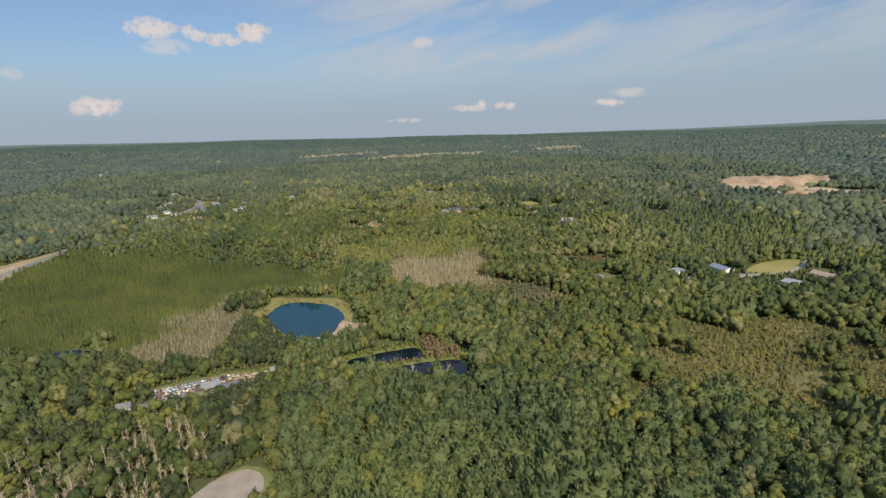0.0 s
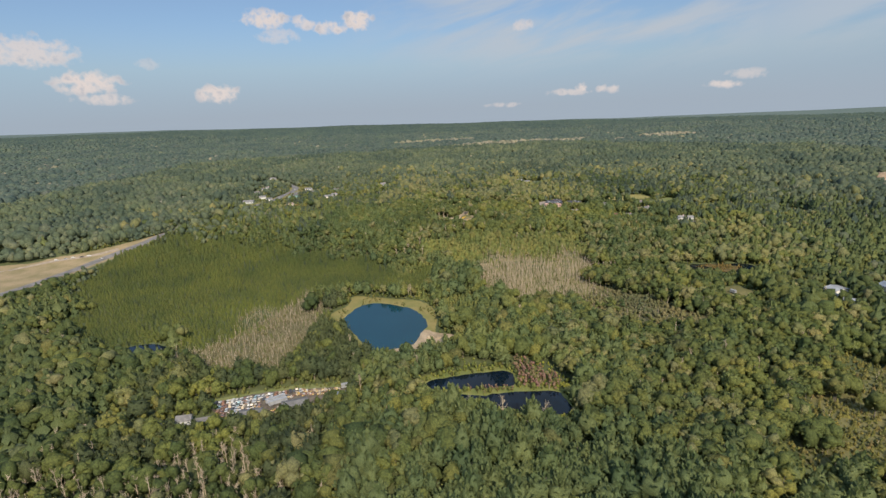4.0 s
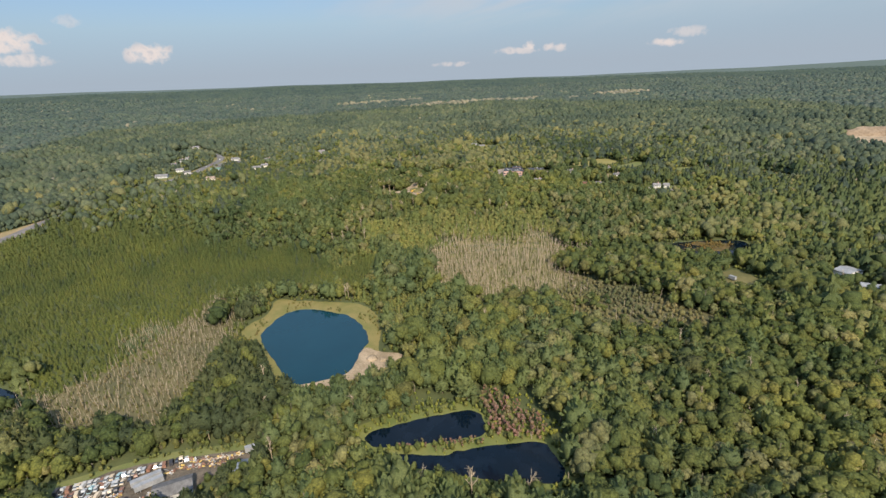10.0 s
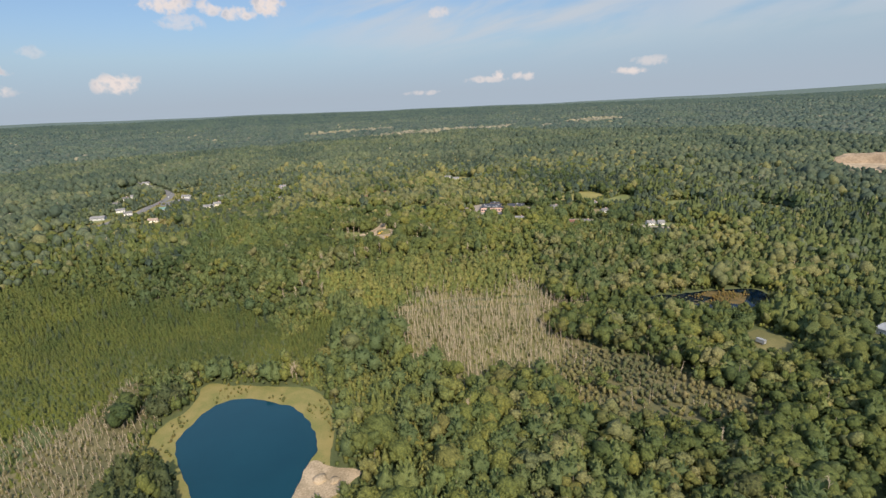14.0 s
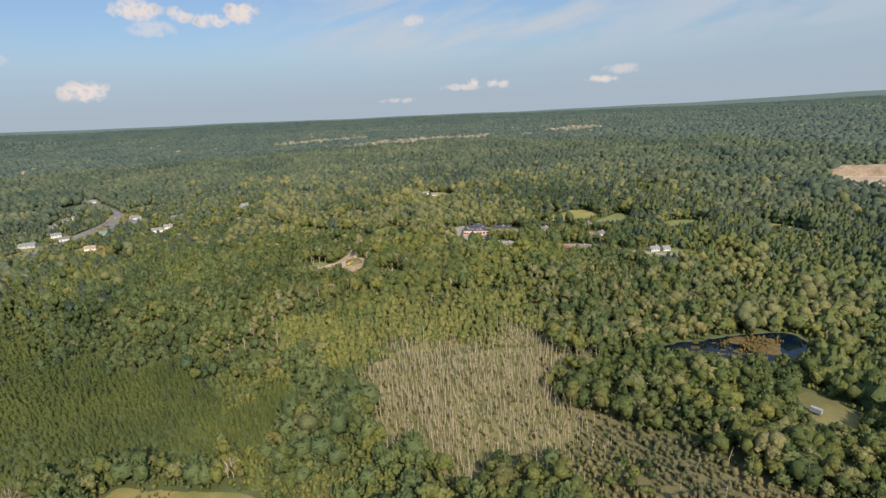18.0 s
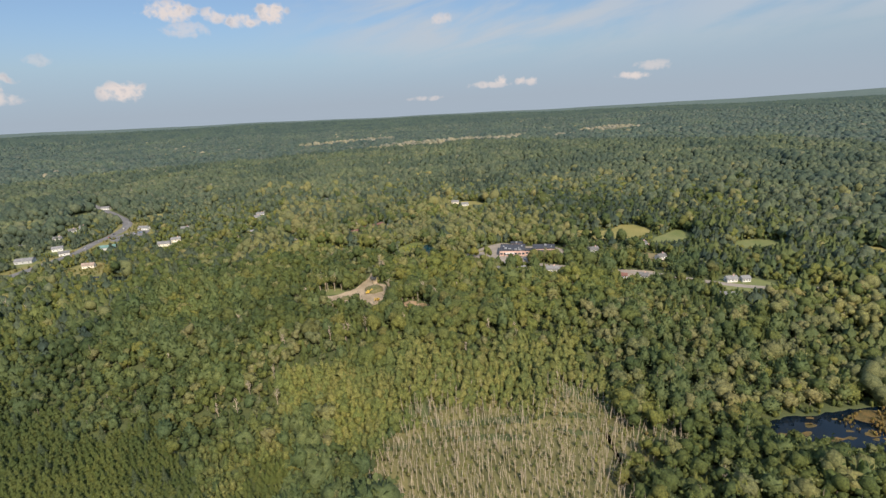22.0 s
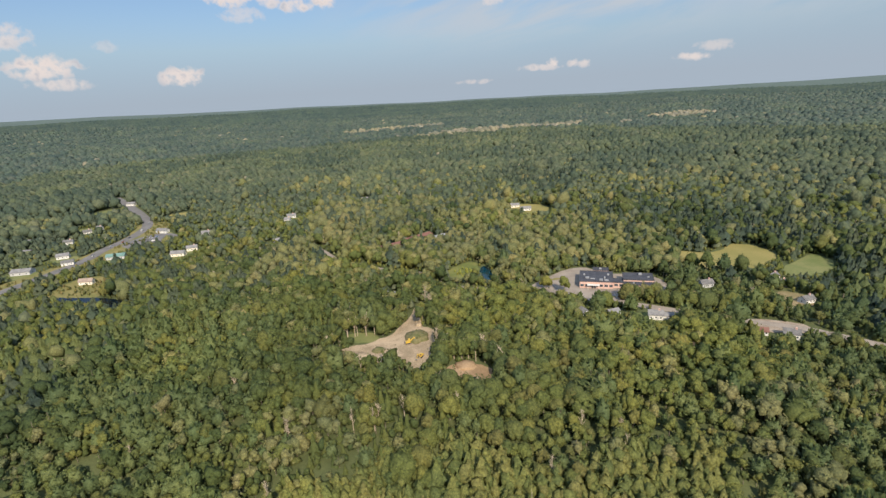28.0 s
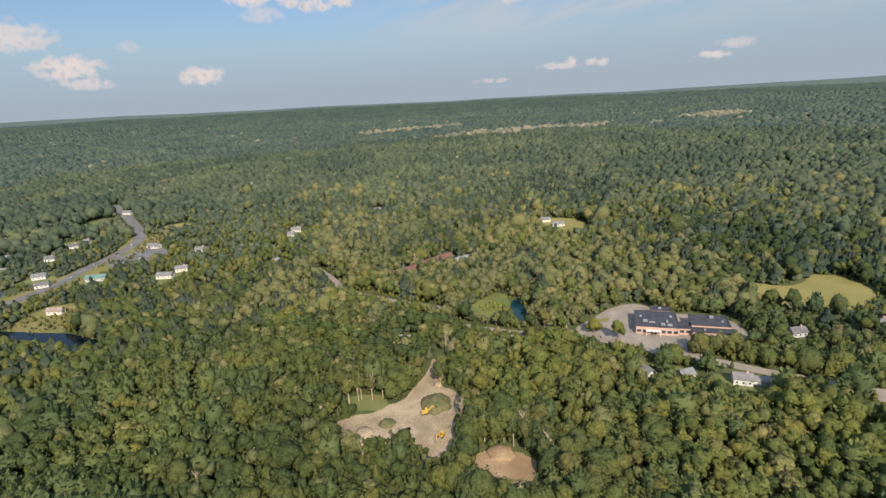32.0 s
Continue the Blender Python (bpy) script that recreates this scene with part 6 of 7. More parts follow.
def build_school():
    o = base_at("school_building", 65.2, 646.0, -12)
    r = flat_block(o, -11, 11, -10, 9.5, 4.2, M_BRICK, M_DARKROOF, 7)
    r2 = flat_block(o, -2, 8.5, 9.7, 15, 5.0, M_BRICK, M_DARKROOF, 2, "rear_wall")
    r3 = flat_block(o, 11.2, 17.5, -8, -1, 3.4, M_BRICK, M_DARKROOF, 2, "link_wall")
    r4 = flat_block(o, 17.7, 37, -5.2, 7.5, 4.4, M_BRICK, M_DARKROOF, 7, "wing_wall")
    r5 = flat_block(o, 17.7, 39.5, -10.5, -5.5, 3.0, M_BRICK, M_DARKROOF, 8, "low_wall")
    for roof, x, y, z, w, d, h in ((r, -6, -4, 4.5, 2.4, 1.6, 0.9), (r, -2.5, -5, 4.5, 3.0, 1.0, 0.5), (r, 3, -7.5, 4.5, 2.2, 1.6, 0.9), (r, 6.5, -7.8, 4.5, 2.6, 1.4, 0.8), (r, 5.5, -3.5, 4.5, 1.0, 1.0, 1.1),
                                   (r, -8, 2, 4.5, 1.2, 1.2, 0.8), (r, 8, 3, 4.5, 1.4, 1.4, 0.8), (r2, 3, 12, 5.3, 1.6, 1.2, 0.9), (r4, 29, 4.5, 4.7, 2.0, 1.4, 1.2), (r4, 34, 0, 4.7, 1.2, 1.0, 0.7), (r5, 24, -8, 3.3, 1.0, 1.0, 0.7)):
        part("roof_unit", boxed(x - w / 2, x + w / 2, y - d / 2, y + d / 2, z, z + h, 0.05), M_TIN, roof, "pale metal rooftop unit")
    part("canopy", boxed(-6, 2, -12.5, -10.2, 2.6, 2.85, 0.03), M_WHITE, o, "white entrance canopy")
    for cx in (-5.6, 1.6):
        part("canopy_post", boxed(cx - 0.1, cx + 0.1, -12.4, -12.2, -0.3, 2.6), M_WHITE, o)
    for cx in (-3.2, -1.6):
        part("door", boxed(cx, cx + 1.3, -10.1, -10.03, 0, 2.2), M_GLASS, o, "glazed entrance door")
    o.scale = (0.88, 0.92, 0.95)
    tagged(o, "low pink brick school with dark flat roofs", "school")


def wheel(parent, x, y, r=0.33, w=0.22):
    bm = bmesh.new()
    bmesh.ops.create_cone(bm, cap_ends=True, segments=12, radius1=r, radius2=r, depth=w, matrix=pose(x, y, r, 90, 0, 0))
    o = part("wheel", bm, M_TYRE, parent)
    bm = bmesh.new()
    bmesh.ops.create_cone(bm, cap_ends=True, segments=10, radius1=r * 0.58, radius2=r * 0.58, depth=w + 0.03, matrix=pose(x, y, r, 90, 0, 0))
    part("rim", bm, M_STEEL, o, "steel rim")


def build_car(colour, kind):
    """A car, van or pickup standing on its wheels, nose along +x."""
    o = new("van" if kind == "van" else "pickup_truck" if kind == "pickup" else "car")
    ln, h = {"car": (4.5, 0.82), "van": (5.2, 1.0), "pickup": (5.4, 0.95)}[kind]
    side = [(-ln / 2, 0.35), (ln / 2 - 0.1, 0.35), (ln / 2, 0.6), (ln / 2 - 0.15, h - 0.02), (-ln / 2 + 0.05, h)]
    bm = prism([(x, z) for x, z in side], -0.9, 0.9)
    bmesh.ops.rotate(bm, verts=bm.verts, matrix=Matrix.Rotation(radians(-90), 3, "Z"))
    bmesh.ops.bevel(bm, geom=list(bm.edges), offset=0.06, segments=1, affect="EDGES")
    part("body", bm, PAINT[colour], o)
    cab = {"car": (-1.5, 1.0, 0.55, 0.6), "van": (-2.5, 1.5, 0.95, 0.6), "pickup": (-0.4, 1.2, 0.75, 0.5)}[kind]
    x0, x1, ch, rake = cab
    bm = prism([(x0, h - 0.05), (x1, h - 0.05), (x1 - rake, h + ch), (x0 + (0.1 if kind == "van" else 0.45), h + ch)], -0.8, 0.8)
    bmesh.ops.rotate(bm, verts=bm.verts, matrix=Matrix.Rotation(radians(-90), 3, "Z"))
    c = part("cabin", bm, M_GLASS if kind == "car" else PAINT[colour], o, "dark windows" if kind == "car" else "")
    part("cabin_roof", boxed(x0 + (0.12 if kind == "van" else 0.45), x1 - rake, -0.74, 0.74, h + ch + 0.003, h + ch + 0.05, 0.015), PAINT[colour], c)
    if kind == "pickup":
        part("load_bed", boxed(-ln / 2 + 0.1, -0.55, -0.75, 0.75, h + 0.002, h + 0.08), M_TYRE, o, "dark load bed")
    part("windscreen", boxed(x1 - rake * 0.55 - 0.05, x1 - rake * 0.55 + 0.05, -0.7, 0.7, h + 0.1, h + ch * 0.6), M_GLASS, o, "dark glass")
    for yy in (-0.6, 0.6):
        part("headlight", boxed(ln / 2 - 0.08, ln / 2 + 0.02, yy - 0.16, yy + 0.16, 0.58, 0.74), M_TIN, o, "clear headlight")
    for wx in (-ln * 0.31, ln * 0.31):
        for wy in (-0.82, 0.82):
            wheel(o, wx, wy)
    return tagged(o, f"{colour} {kind}" + (" truck" if kind == "pickup" else "") + ", a worn vehicle standing on its wheels", "car" if kind == "car" else "van" if kind == "van" else "pickup", "parked vehicles")


CAR_MASTERS = {}


def car_at(colour, kind, x, y, turn, label, lift=0.15):
    m = pose(x * K, y * K, float(terrain(x * K, y * K)) + lift, 0, 0, turn)
    if (colour, kind) not in CAR_MASTERS:
        CAR_MASTERS[colour, kind] = build_car(colour, kind)
        o = CAR_MASTERS[colour, kind]
        o.matrix_basis = m @ Matrix.Scale(1 / LAND, 4)
    else:
        o = copy_thing(CAR_MASTERS[colour, kind], m)
    return tagged(o, label)


def trailer(x, y, turn, ln, colour, label):
    o = base_at("box_trailer", x, y, turn)
    part("body", boxed(-ln / 2, ln / 2, -1.25, 1.25, 1.1, 3.8, 0.05), colour, o)
    part("chassis", boxed(-ln / 2 + 0.2, ln / 2 - 0.2, -0.5, 0.5, 0.8, 1.095), M_STEEL, o, "steel chassis")
    for side in (-1, 1):
        part("door_leaf", boxed(ln / 2 + 0.003, ln / 2 + 0.06, side * 0.62 - 0.58, side * 0.62 + 0.58, 1.2, 3.7), M_TIN, o, "rear door leaf")
        for wx in (-ln / 2 + 1.2, -ln / 2 + 2.3, ln / 2 - 1.4):
            wheel(o, wx, side * 1.05, 0.5, 0.3)
    o.scale = (1 / LAND,) * 3
    tagged(o, label, "trailer", "trailers in the scrap yard")


def excavator(x, y, turn, label):
    o = base_at("excavator", x, y, turn)
    for side in (-1, 1):
        t = part("track", boxed(-1.9, 1.9, side * 1.15 - 0.3, side * 1.15 + 0.3, 0.02, 0.85, 0.2), M_TYRE, o, "black crawler track")
        for wx in (-1.2, 0, 1.2):
            bm = bmesh.new()
            bmesh.ops.create_cone(bm, cap_ends=True, segments=10, radius1=0.26, radius2=0.26, depth=0.66, matrix=pose(wx, side * 1.15, 0.42, 90, 0, 0))
            part("roller", bm, M_STEEL, t)
    part("house_body", boxed(-2.1, 1.3, -1.3, 1.3, 0.95, 2.0, 0.12), M_YELLOW, o)
    part("counterweight", boxed(-2.7, -2.1, -1.2, 1.2, 1.0, 1.9, 0.15), M_STEEL, o, "dark grey counterweight")
    c = part("cab", boxed(0.1, 1.5, 0.2, 1.25, 2.0, 3.2, 0.1), M_YELLOW, o)
    part("cab_window", boxed(1.49, 1.53, 0.32, 1.13, 2.2, 3.0), M_GLASS, c, "dark glass")
    for name, a, b, r in (("boom", (1.2, -0.3, 1.8), (4.2, -0.3, 4.2), 0.28), ("arm", (4.2, -0.3, 4.2), (5.6, -0.3, 1.8), 0.2)):
        bm = bmesh.new()
        a, b = Vector(a), Vector(b)
        q = (b - a).to_track_quat("X", "Z").to_matrix().to_4x4()
        bmesh.ops.create_cube(bm, size=1.0, matrix=Matrix.Translation((a + b) / 2) @ q @ Matrix.Diagonal(((b - a).length + 0.2, r * 1.4, r * 2, 1)))
        part(name, bm, M_YELLOW, o)
    part("bucket", prism([(-0.6, 1.7), (-0.9, 0.9), (-0.3, 0.45), (0.35, 0.7), (0.2, 1.6)], -0.5, 0.5), M_STEEL, o, "steel bucket").location = (5.6, -0.3, 0.2)
    o.scale = (1 / LAND,) * 3
    tagged(o, label, "excavator", "excavators on the work site")


build_school()
W_, C_, G_ = M_WHITE, M_CREAM, M_GREYWALL
# along the country road by the school
house(81.5, 599.5, -14, 7, 5.5, 2.7, 1.6, W_, M_ASH, "white clapboard house with a pale shingle roof and garage annex", annex=7.0)
house(119, 580, -18, 5, 3.8, 2.0, 1.3, W_, M_REDROOF, "small white cottage with a rusty roof beside a tan lot", False)
house(63, 603, 20, 6, 5, 2.6, 1.6, W_, M_ASH, "small white cottage half hidden by trees", False, windows=2)
house(50, 605, -70, 6, 4.5, 2.6, 1.5, W_, M_ASH, "small white shed-like house among pines", False, windows=2)
house(119, 635, 10, 7, 5, 2.4, 1.7, G_, M_SHINGLE, "grey house with a dark roof behind trees")
house(156, 641, 30, 6, 4.6, 2.3, 1.6, W_, M_SHINGLE, "white house at the edge of a field")
house(173.5, 562, 0, 6.5, 4.6, 2.2, 1.5, W_, M_ASH, "long white house with a pale roof on a lawn")
house(181, 561, 0, 5.2, 4.4, 2.2, 1.4, W_, M_ASH, "white garage house beside the long one", False)
house(160, 541, -12, 8.5, 4.6, 2.0, 0.9, C_, M_ASH, "low building with a pale metal roof by the lane", False)
house(155, 610, 20, 6.5, 5, 2.3, 1.6, W_, M_SHINGLE, "white house between trees and field")
house(155, 632, -20, 6, 4.6, 2.3, 1.6, G_, M_SHINGLE, "dark grey house beside the mown field")
house(129, 576, -25, 6.5, 5, 2.7, 1.5, W_, M_SHINGLE, "white house with a dark grey roof", True)
# the village along the highway
for hx, hy, turn, w, d, wall, roof, label in (
        (-309, 742, 25, 14, 10, W_, M_ASH, "large white building with a pale roof near the highway"), (-216, 735, 5, 17, 9, C_, M_ASH, "long cream house among trees"),
        (-212, 748, 20, 13, 9, C_, M_ASH, "cream house with a pale roof"), (-221, 791, 15, 13, 8, W_, M_ASH, "white house beside a lane"),
        (-267, 806, -10, 17, 9, W_, M_ASH, "white shop beside the car park"), (-334, 782, 20, 12, 8, W_, M_SHINGLE, "white house among maples"),
        (-340, 814, 40, 11, 8, W_, M_SHINGLE, "white house above the highway"), (-337, 826, 0, 9, 7, W_, M_ASH, "small white house on the slope"),
        (-313, 708, 10, 22, 13, G_, M_ASH, "wide grey warehouse with a pale roof"), (-371, 931, 0, 16, 10, W_, M_ASH, "white farmhouse above the green field"),
        (-263, 735, 12, 22, 9, G_, M_GREENROOF, "long building with a green metal roof"), (-248, 681, 5, 15, 6, C_, M_DIRTROOF, "low cream building with a faded tan roof"),
        (-164, 838, 20, 13, 9, W_, M_ASH, "white house with a pale roof on a rise"), (-163, 824, 0, 9, 7, W_, M_ASH, "small white outbuilding with a pale roof")):
    house(hx, hy, turn, w * 0.64, d * 0.64, 2.5, 1.7, wall, roof, label, w < 14)
for hx, hy, turn, w, d, wall, roof, label in (
        (-107, 898, 0, 11, 8, C_, M_ASH, "cream house alone in far woods"), (-150, 757, 30, 8, 7, W_, M_ASH, "white cottage in the woods"),
        (-101, 697, 50, 9, 7, W_, M_ASH, "white house at the end of a lane"), (-142, 709, 10, 10, 7, G_, M_SHINGLE, "grey house under tall trees"),
        (-47, 637, -8, 16, 5, G_, M_ASH, "long low shed with a pale roof"), (3, 634, -10, 6, 4, W_, M_ASH, "small white hut by the pond"),
        (-293, 725, 30, 12, 8, W_, M_SHINGLE, "white house below the highway"), (-427, 841, 20, 12, 8, W_, M_ASH, "white house in the western woods"),
        (-374, 789, 0, 12, 8, W_, M_ASH, "white house near the highway"), (-349, 757, 0, 11, 8, C_, M_ASH, "cream house near the highway"),
        (-278, 1014, 10, 18, 9, C_, M_ASH, "cream barn in a far clearing"), (46, 822, 5, 14, 7, W_, M_ASH, "low white house in a far clearing"),
        (38, 836, 5, 12, 6, C_, M_ASH, "cream outbuilding in a far clearing"),
        (-163.5, 231.5, 22, 11, 5.5, C_, M_DIRTROOF, "low cabin with a faded tan roof"), (-155.8, 234.2, 22, 6, 4.5, C_, M_DIRTROOF, "small cabin with a faded tan roof beside a longer one"),
        (-128, 237.5, 15, 9, 6, G_, M_SHINGLE, "low shed with a weathered grey roof beside the lane")):
    house(hx, hy, turn, w * 0.70, d * 0.70, 2.4, 1.5, wall, roof, label, False)
# long red-roofed sheds, and the workshops by the yellow field
house(-57, 727, 38, 22, 9, 3.0, 1.6, G_, M_REDROOF, "long shed with a rusty red roof", False, name="shed", category="shed", windows=5)
house(-41, 745, 45, 26, 9, 3.0, 1.6, G_, M_REDROOF, "longer shed with a rusty red roof", False, name="shed", category="shed", windows=6)
house(-25, 744, 40, 15, 8, 3.0, 1.2, W_, M_TIN, "pale metal shed beside the red roofs", False, name="shed", category="shed")
house(244, 388, 100, 18, 11, 3.4, 1.8, W_, M_BLUETIN, "white workshop with a blue-grey metal roof", False, name="workshop", category="workshop", windows=5)
house(272, 343, 118, 19, 12, 3.4, 1.2, W_, M_TIN, "wide workshop with a pale metal roof", False, name="workshop", category="workshop", windows=5)
house(303, 357, 112, 17, 11, 3.4, 2.0, C_, M_DIRTROOF, "cream workshop with a brown-grey roof", False, name="workshop", category="workshop", windows=4)
house(210, 388, 110, 9, 12, 3.2, 1.0, W_, M_TIN, "small pale storage building", False, name="workshop", category="workshop", windows=2)
house(209, 367, 150, 14, 6, 3.0, 0.9, W_, M_TIN, "long pale container-like store", False, name="workshop", category="workshop", windows=3)
# scrap yard
house(-85.5, 249.5, 24, 11.5, 7, 2.8, 1.2, G_, M_SHINGLE, "grey-roofed barn in the scrap yard", False, name="barn", category="barn", windows=2)
house(-102, 242, 17, 10.5, 6, 2.6, 1.0, G_, M_SHINGLE, "weathered grey shed in the scrap yard", False, name="shed", category="shed", windows=2)
house(-67.5, 258, 10, 6, 5, 2.6, 0.9, G_, M_BLUETIN, "small shed with a blue-grey roof behind the scrap yard", False, name="shed", category="shed", windows=1)
trailer(-96.2, 254.6, 36, 13.4, M_TIN, "long pale box trailer parked among scrapped cars")
trailer(-94.4, 252.6, 36, 12.6, M_TIN, "white box trailer beside the longer grey one")
trailer(149, 388, 118, 6.0, M_TIN, "white box trailer on a dry grass plot")
trailer(-68.5, 266.6, 24, 5.4, M_TIN, "short white box trailer at the yard's far end")
car_rng = np.random.default_rng(21)
COLOURS = ("white", "silver", "rusty", "tan", "rusty", "black", "white", "tan", "silver", "black", "silver", "white", "rusty", "teal")
for (ax, ay), (bx, by), count in (((-122, 251.6), (-88.5, 264.0), 25), ((-120.5, 248.2), (-101, 256.6), 15), ((-117.5, 245.6), (-102, 251.6), 11), ((-114, 243.2), (-104.5, 247), 6)):
    for i in range(count):
        u = (i + car_rng.uniform(-0.25, 0.25)) / (count - 1)
        col = COLOURS[int(car_rng.integers(0, len(COLOURS)))]
        kind = ("car", "car", "van", "pickup")[int(car_rng.integers(0, 4))]
        what = {"car": "car", "van": "van", "pickup": "pickup truck"}[kind]
        car_at(col, kind, ax + (bx - ax) * u, ay + (by - ay) * u + car_rng.uniform(-0.4, 0.4), 104 + car_rng.uniform(-14, 14), f"scrapped {col} {what} in a crowded yard row", 0.16)
# traffic standing on the highway and in the car parks
for cx, cy, turn, col, kind in ((-286, 742, 100, "white", "car"), (-289, 768, 95, "silver", "car"), (-288.5, 792, 92, "black", "car"), (-291, 815, 100, "white", "van"), (-286, 779, 272, "red", "car"),
                                (-300, 842, 120, "silver", "car"), (-272, 786, 20, "white", "car"), (-268, 789, 20, "silver", "car"), (-264, 792, 20, "blue", "car"), (-260, 778, 200, "white", "van"),
                                (-256, 775, 20, "black", "car"), (-252, 780, 20, "white", "pickup"), (-263, 770, 20, "red", "car"), (-387, 478, 30, "white", "van"), (-381, 481, 30, "silver", "car"), (-375, 483, 30, "white", "van"), (-362, 486, 25, "white", "van"), (-368, 484.5, 200, "black", "pickup"), (-356, 432, 90, "black", "car"),
                                (-346, 480, 65, "white", "pickup")):
    car_at(col, kind, cx, cy, turn, f"{col} {kind} on grey asphalt beside the highway", 0.22)
for cx, cy, turn, col, kind in ((70, 627, 80, "silver", "car"), (73, 626.5, 80, "black", "car"), (76, 626, 80, "white", "car"), (103, 630, 0, "red", "car"), (95, 632, 60, "silver", "car"),
                                (88, 598, 20, "black", "car"), (110, 580, 20, "silver", "pickup"), (247, 373, 30, "white", "van"), (258, 378, 80, "silver", "car"), (290, 350, 20, "white", "pickup")):
    car_at(col, kind, cx, cy, turn, f"{col} {kind} parked on a pale yard", 0.15)
excavator(-31.5, 582.5, 20, "yellow excavator standing beside the grassy heap")
excavator(-25, 570, 250, "yellow excavator on bare sand")


def heap(x, y, r, h, mat, name, label, seed):
    bm = bmesh.new()
    bmesh.ops.create_icosphere(bm, subdivisions=3, radius=1.0)
    for v in bm.verts:
        k = 1 + 0.30 * noise.noise(v.co * 1.6 + Vector((seed, 0, 0))) + 0.16 * noise.noise(v.co * 4.2 + Vector((0, seed, 0)))
        v.co = Vector((v.co.x * r * k, v.co.y * r * k, max(v.co.z, -0.1) * h * k))
    o = obj(name, bm, mat, None, True)
    o.location = (x * K, y * K, float(terrain(x * K, y * K)) + 0.1)
    tagged(o, label, "heap")


heap(-28.5, 587.5, 6.2, 3.2, M_MOUND, "grassy_mound", "grass-grown heap of earth in the middle of the work site", 1)
heap(505, 722, 16, 4, M_SAND, "sand_mound", "heap of pale sand on the pit's floor", 11)
heap(548, 706, 20, 4, M_SAND, "sand_mound", "heap of pale sand on the pit's floor", 12)
heap(590, 720, 18, 3.5, M_LAWN, "grassy_mound", "grass-grown mound at the pit's end", 13)
heap(560, 676, 22, 4, M_SAND, "sand_mound", "long heap of pale sand", 15)
heap(515, 660, 18, 4, M_ORANGE, "sand_mound", "heap of orange sand", 16)


def sand_bank(line, depth, height, label):
    """The dug face of a hill of sand: a steep uneven slope with gullies, grown over at the top."""
    p = rounded(np.array(line, float) * K, 3)
    rows, cols = 9, len(p) * 3
    u = np.linspace(0, len(p) - 1, cols)
    bx, by = np.interp(u, np.arange(len(p)), p[:, 0]), np.interp(u, np.arange(len(p)), p[:, 1])
    n = np.stack((bx, by - 60), 1)
    n /= np.hypot(n[:, 0], n[:, 1])[:, None]
    V, F = [], []
    for r in range(rows):
        v = r / (rows - 1)
        for c in range(cols):
            q = Vector((bx[c] * 0.035, by[c] * 0.035, v * 2.2))
            w, g = noise.noise(q), noise.noise(q * 4.3 + Vector((7, 0, 0)))
            end = min(1.0, min(c, cols - 1 - c) / (cols * 0.16))
            x, y = bx[c] + n[c, 0] * depth * (v + 0.28 * w * (v > 0)), by[c] + n[c, 1] * depth * (v + 0.28 * w * (v > 0))
            z = height * end ** 0.7 * (min(1.0, v * 1.5) ** 0.8 * (0.86 + 0.3 * w) + 0.10 * g * (v > 0.1))
            V.append((x, y, float(terrain(x, y)) + 0.3 + z))
            if r and c:
                i = r * cols + c
                F.append((i - cols - 1, i - cols, i, i - 1))
    me = bpy.data.meshes.new("sand_bank")
    me.from_pydata(V, [], F)
    me.materials.append(M_BANK)
    me.polygons.foreach_set("use_smooth", [True] * len(F))
    tagged(new("sand_bank", me), label, "sand bank")


sand_bank(((478, 776), (505, 770), (530, 752), (560, 744), (590, 752), (618, 748), (640, 736)), 30, 10.5, "high face of pale sand dug into the wooded hill")
sand_bank(((496, 700), (520, 714), (548, 716), (575, 726)), 12, 4, "low step of pale sand in front of the high face")
heap(-51, 572, 3.6, 1.0, M_SAND, "sand_mound", "pale heap on the sand", 2)
heap(-57, 571, 3.2, 0.9, M_SAND, "sand_mound", "low pale heap on the sand", 3)
heap(-44, 577, 3.2, 1.3, M_MOUND, "grassy_mound", "small grass-grown heap of earth", 4)
heap(-28.5, 601, 2.0, 1.5, M_SAND, "sand_mound", "pale sand heap beside the track", 5)
heap(-29, 606, 2.0, 1.6, M_SAND, "sand_mound", "pale sand heap beside the track", 6)
heap(-6, 561.5, 4.6, 1.4, M_ORANGE, "earth_mound", "brown earth heap in the smaller clearing", 7)
heap(-36, 322, 2.6, 1.0, M_SAND, "sand_mound", "low sand heap on the pond's shore", 8)
heap(-31, 321, 2.0, 0.8, M_SAND, "sand_mound", "low sand heap on the pond's shore", 9)


def scrap_pile(x, y, r, seed):
    """Jumbled plates, beams and boxes of scrap."""
    o = base_at("scrap_pile", x, y, 0)
    q = random.Random(seed)
    for i in range(14):
        bm = bmesh.new()
        sx, sy, sz = q.choice(((1.2, 0.7, 0.1), (1.9, 0.18, 0.18), (0.7, 0.5, 0.45), (0.9, 0.7, 0.08)))
        m = pose(q.uniform(-r, r), q.uniform(-r, r) * 0.6, q.uniform(0.2, 0.8), q.uniform(-25, 25), q.uniform(-25, 25), q.uniform(0, 180))
        bmesh.ops.create_cube(bm, size=1.0, matrix=m @ Matrix.Diagonal((sx, sy, sz, 1)))
        part("scrap_piece", bm, q.choice((PAINT["rusty"], M_STEEL, PAINT["tan"], PAINT["yellow"], PAINT["rusty"], PAINT["white"])), o)
    tagged(o, "heap of rusty scrap metal and worn panels", "scrap", "scrap heaps in the yard")


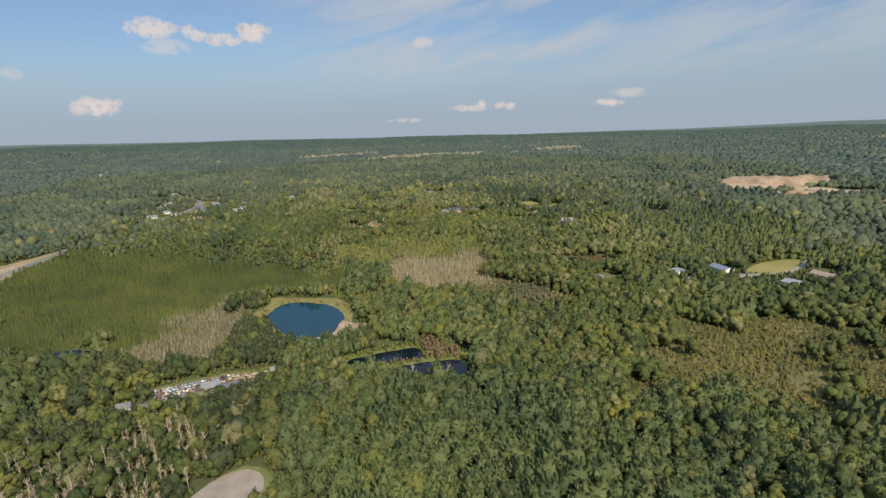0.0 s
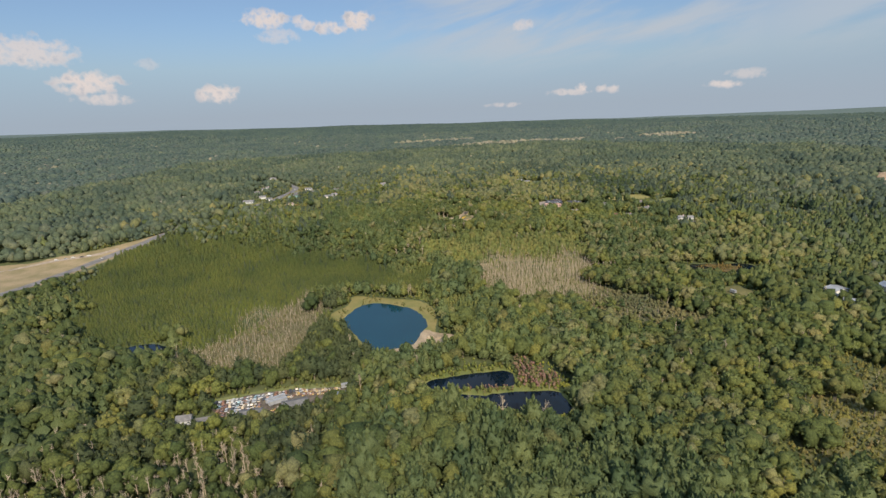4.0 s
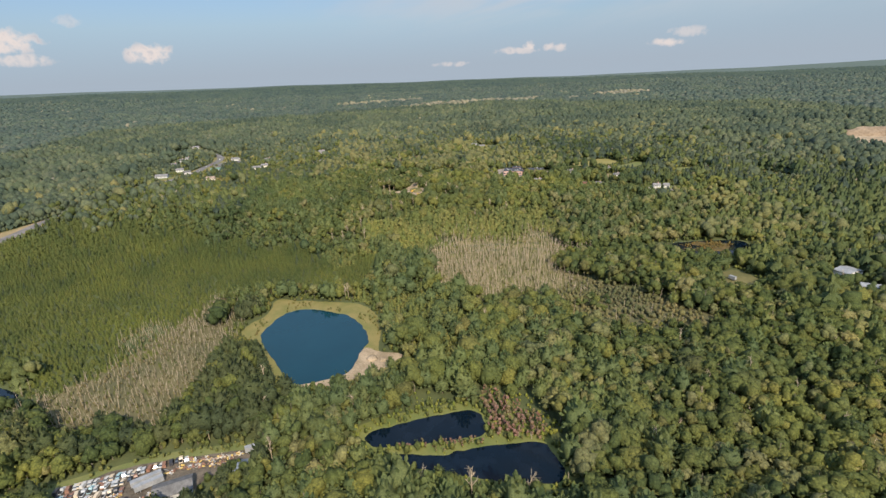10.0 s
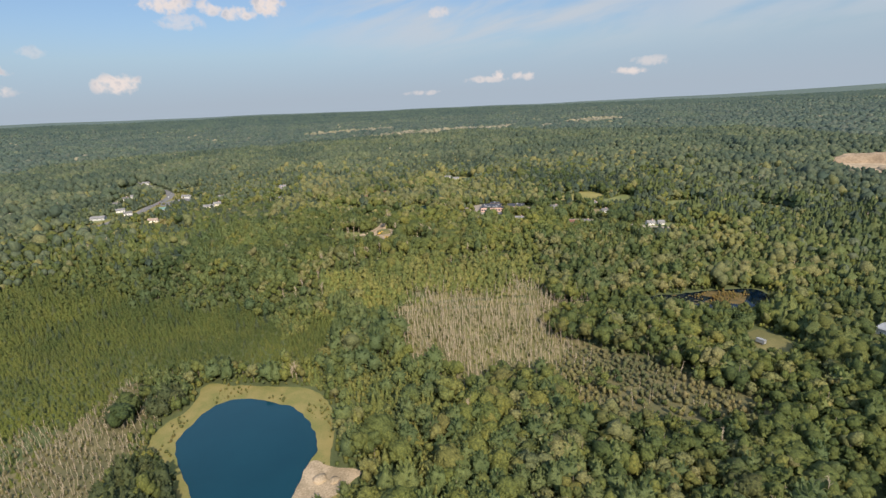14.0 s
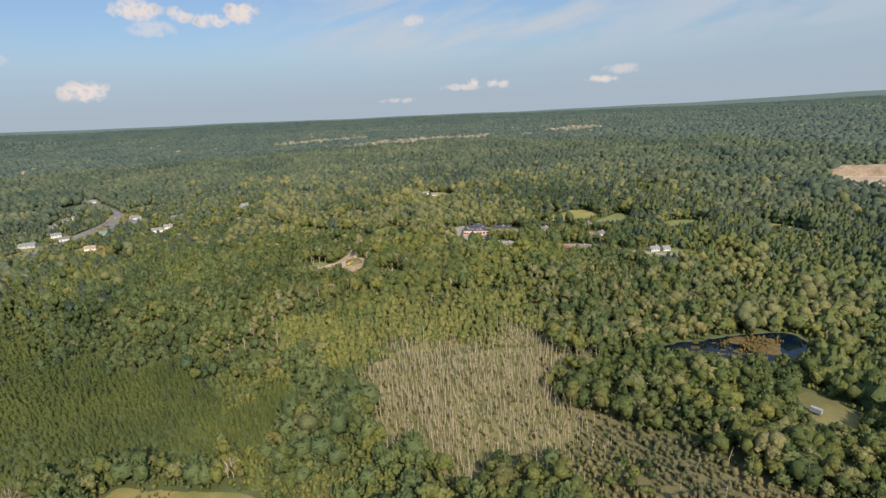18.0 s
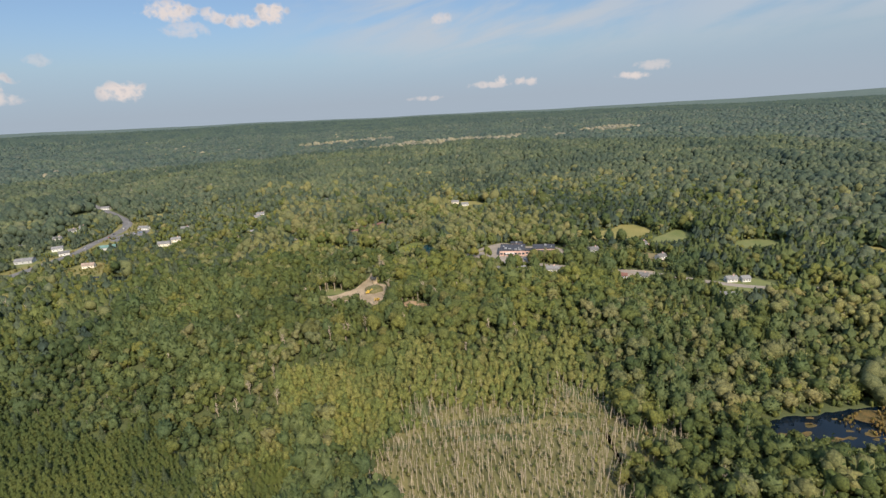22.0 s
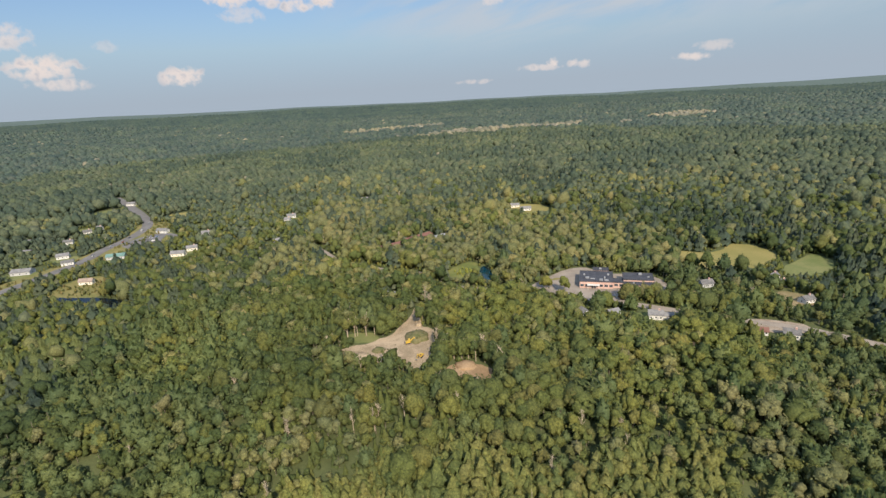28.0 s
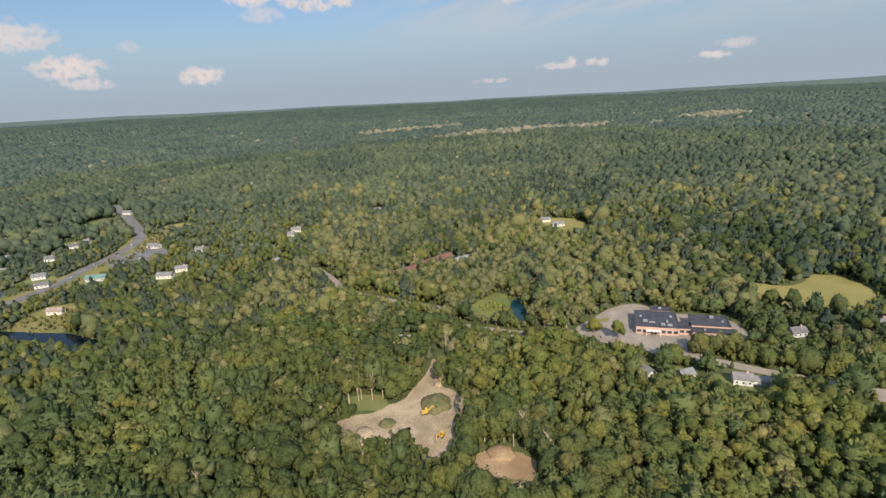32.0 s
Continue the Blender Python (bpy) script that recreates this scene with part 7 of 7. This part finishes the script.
for _i, (_x, _y) in enumerate(((-87, 263.6), (-84.5, 263), (-82, 264), (-79.5, 263), (-77, 264.8), (-74.5, 264), (-72, 265.6), (-88.5, 260.5), (-85.5, 260.3), (-82.5, 260.6), (-79, 261), (-91, 258.4), (-99, 254.6),
                                  (-103, 249), (-106.5, 246.5), (-93, 247.4), (-95.5, 246.5), (-92, 249.4), (-110, 245), (-76, 261.5))):
    scrap_pile(_x, _y, 1.5, _i)


def lone_dead_tree(x, y, n):
    o = new("dead_tree", _grey[n % 5])
    o.location, o.rotation_euler = (x * K, y * K, float(terrain(x * K, y * K))), (0, 0, n * 1.7)
    o.scale = (1.5, 1.5, 1.1)
    tagged(o, "bare white dead tree at the edge of the sand", "dead tree", "dead trees in the woods")


for _n, (_x, _y) in enumerate(((-19, 576), (-18.2, 577.2), (-57, 591), (-60, 589), (-52, 592), (-24, 620), (-27, 626), (4, 566), (8, 558), (1, 568), (-12, 246), (2, 244), (18, 243))):
    lone_dead_tree(_x, _y, _n)


def tall_tree(x, y, n):
    """A forest tree left standing at the edge of a clearing, with a long bare stem."""
    o = new("broadleaf_tree")
    o.location, o.rotation_euler = (x * K, y * K, float(terrain(x * K, y * K))), (0, 0, n * 2.1)
    new("trunk", TALL_STEM).parent = o
    new("crown", TALL_CROWN[n % 3]).parent = o
    tagged(o, "tall forest tree with a bare stem at the clearing's edge", "tree", "trees at the clearing")


TALL_STEM = raw_mesh("trunk", *trunk(11.5, 0.2, 6), M_SNAG)
TALL_CROWN = [raw_mesh("crown", *heaped_crown(6, 1, 22, top=tt, low=4.6, r=rr, leaf=0.17), M_LEAF, None, True) for tt, rr in ((12, 3.3), (11.2, 3.0), (12.6, 3.7))]
for _n, (_x, _y) in enumerate(((-14, 566), (-11, 567.5), (-8, 566.5), (-5, 567), (-2, 565), (1.5, 564), (5.5, 561), (6.5, 556), (-48, 592), (-52, 591.5), (-56, 592), (-60, 590), (-27, 606), (-36, 606), (-27.5, 600.5), (-39, 599), (-63, 576), (-15, 572))):
    tall_tree(_x, _y, _n)

def yard_tree(x, y, size, n, pine=False):
    """A tree standing by itself beside the road, the school or a house."""
    o = new("pine_tree" if pine else "broadleaf_tree")
    o.location, o.rotation_euler, o.scale = (x * K, y * K, float(terrain(x * K, y * K))), (0, 0, n * 1.9), (size,) * 3
    cm, sm = (PINE_CM, PINE_SM) if pine else (BROAD_CM, BROAD_SM)
    new("trunk", sm[n % len(sm)]).parent = o
    new("crown", cm[n % len(cm)]).parent = o
    tagged(o, "tall dark pine standing beside the road" if pine else "single broadleaf tree with a full crown beside the road", "pine tree" if pine else "tree", "trees along the road")


for _n, (_x, _y, _s, _p) in enumerate(((37.5, 641, 0.85, False), (46, 634, 0.95, False), (75, 622, 1.05, False), (79, 620.5, 0.9, False), (112, 588, 1.5, True), (95, 610, 0.9, False), (101, 608, 1.0, False),
                                       (107, 606, 1.1, False), (90, 614, 0.85, False), (84, 617, 0.8, False), (118, 604, 1.1, False), (126, 600, 1.2, True), (99, 592, 0.8, False), (72, 606, 1.0, True),
                                       (58, 611, 1.1, True), (62, 614, 0.95, False), (123, 664, 1.0, False), (128, 656, 1.2, False), (137, 655, 1.1, True), (145, 652, 1.15, False), (108, 628, 1.1, False), (113, 640, 1.0, True))):
    yard_tree(_x, _y, _s, _n, _p)

# the whole land at its full size
for _o in list(scene.collection.objects):
    if _o.parent is None and _o.type in ("MESH", "EMPTY"):
        _o.matrix_basis = Matrix.Scale(LAND, 4) @ _o.matrix_basis
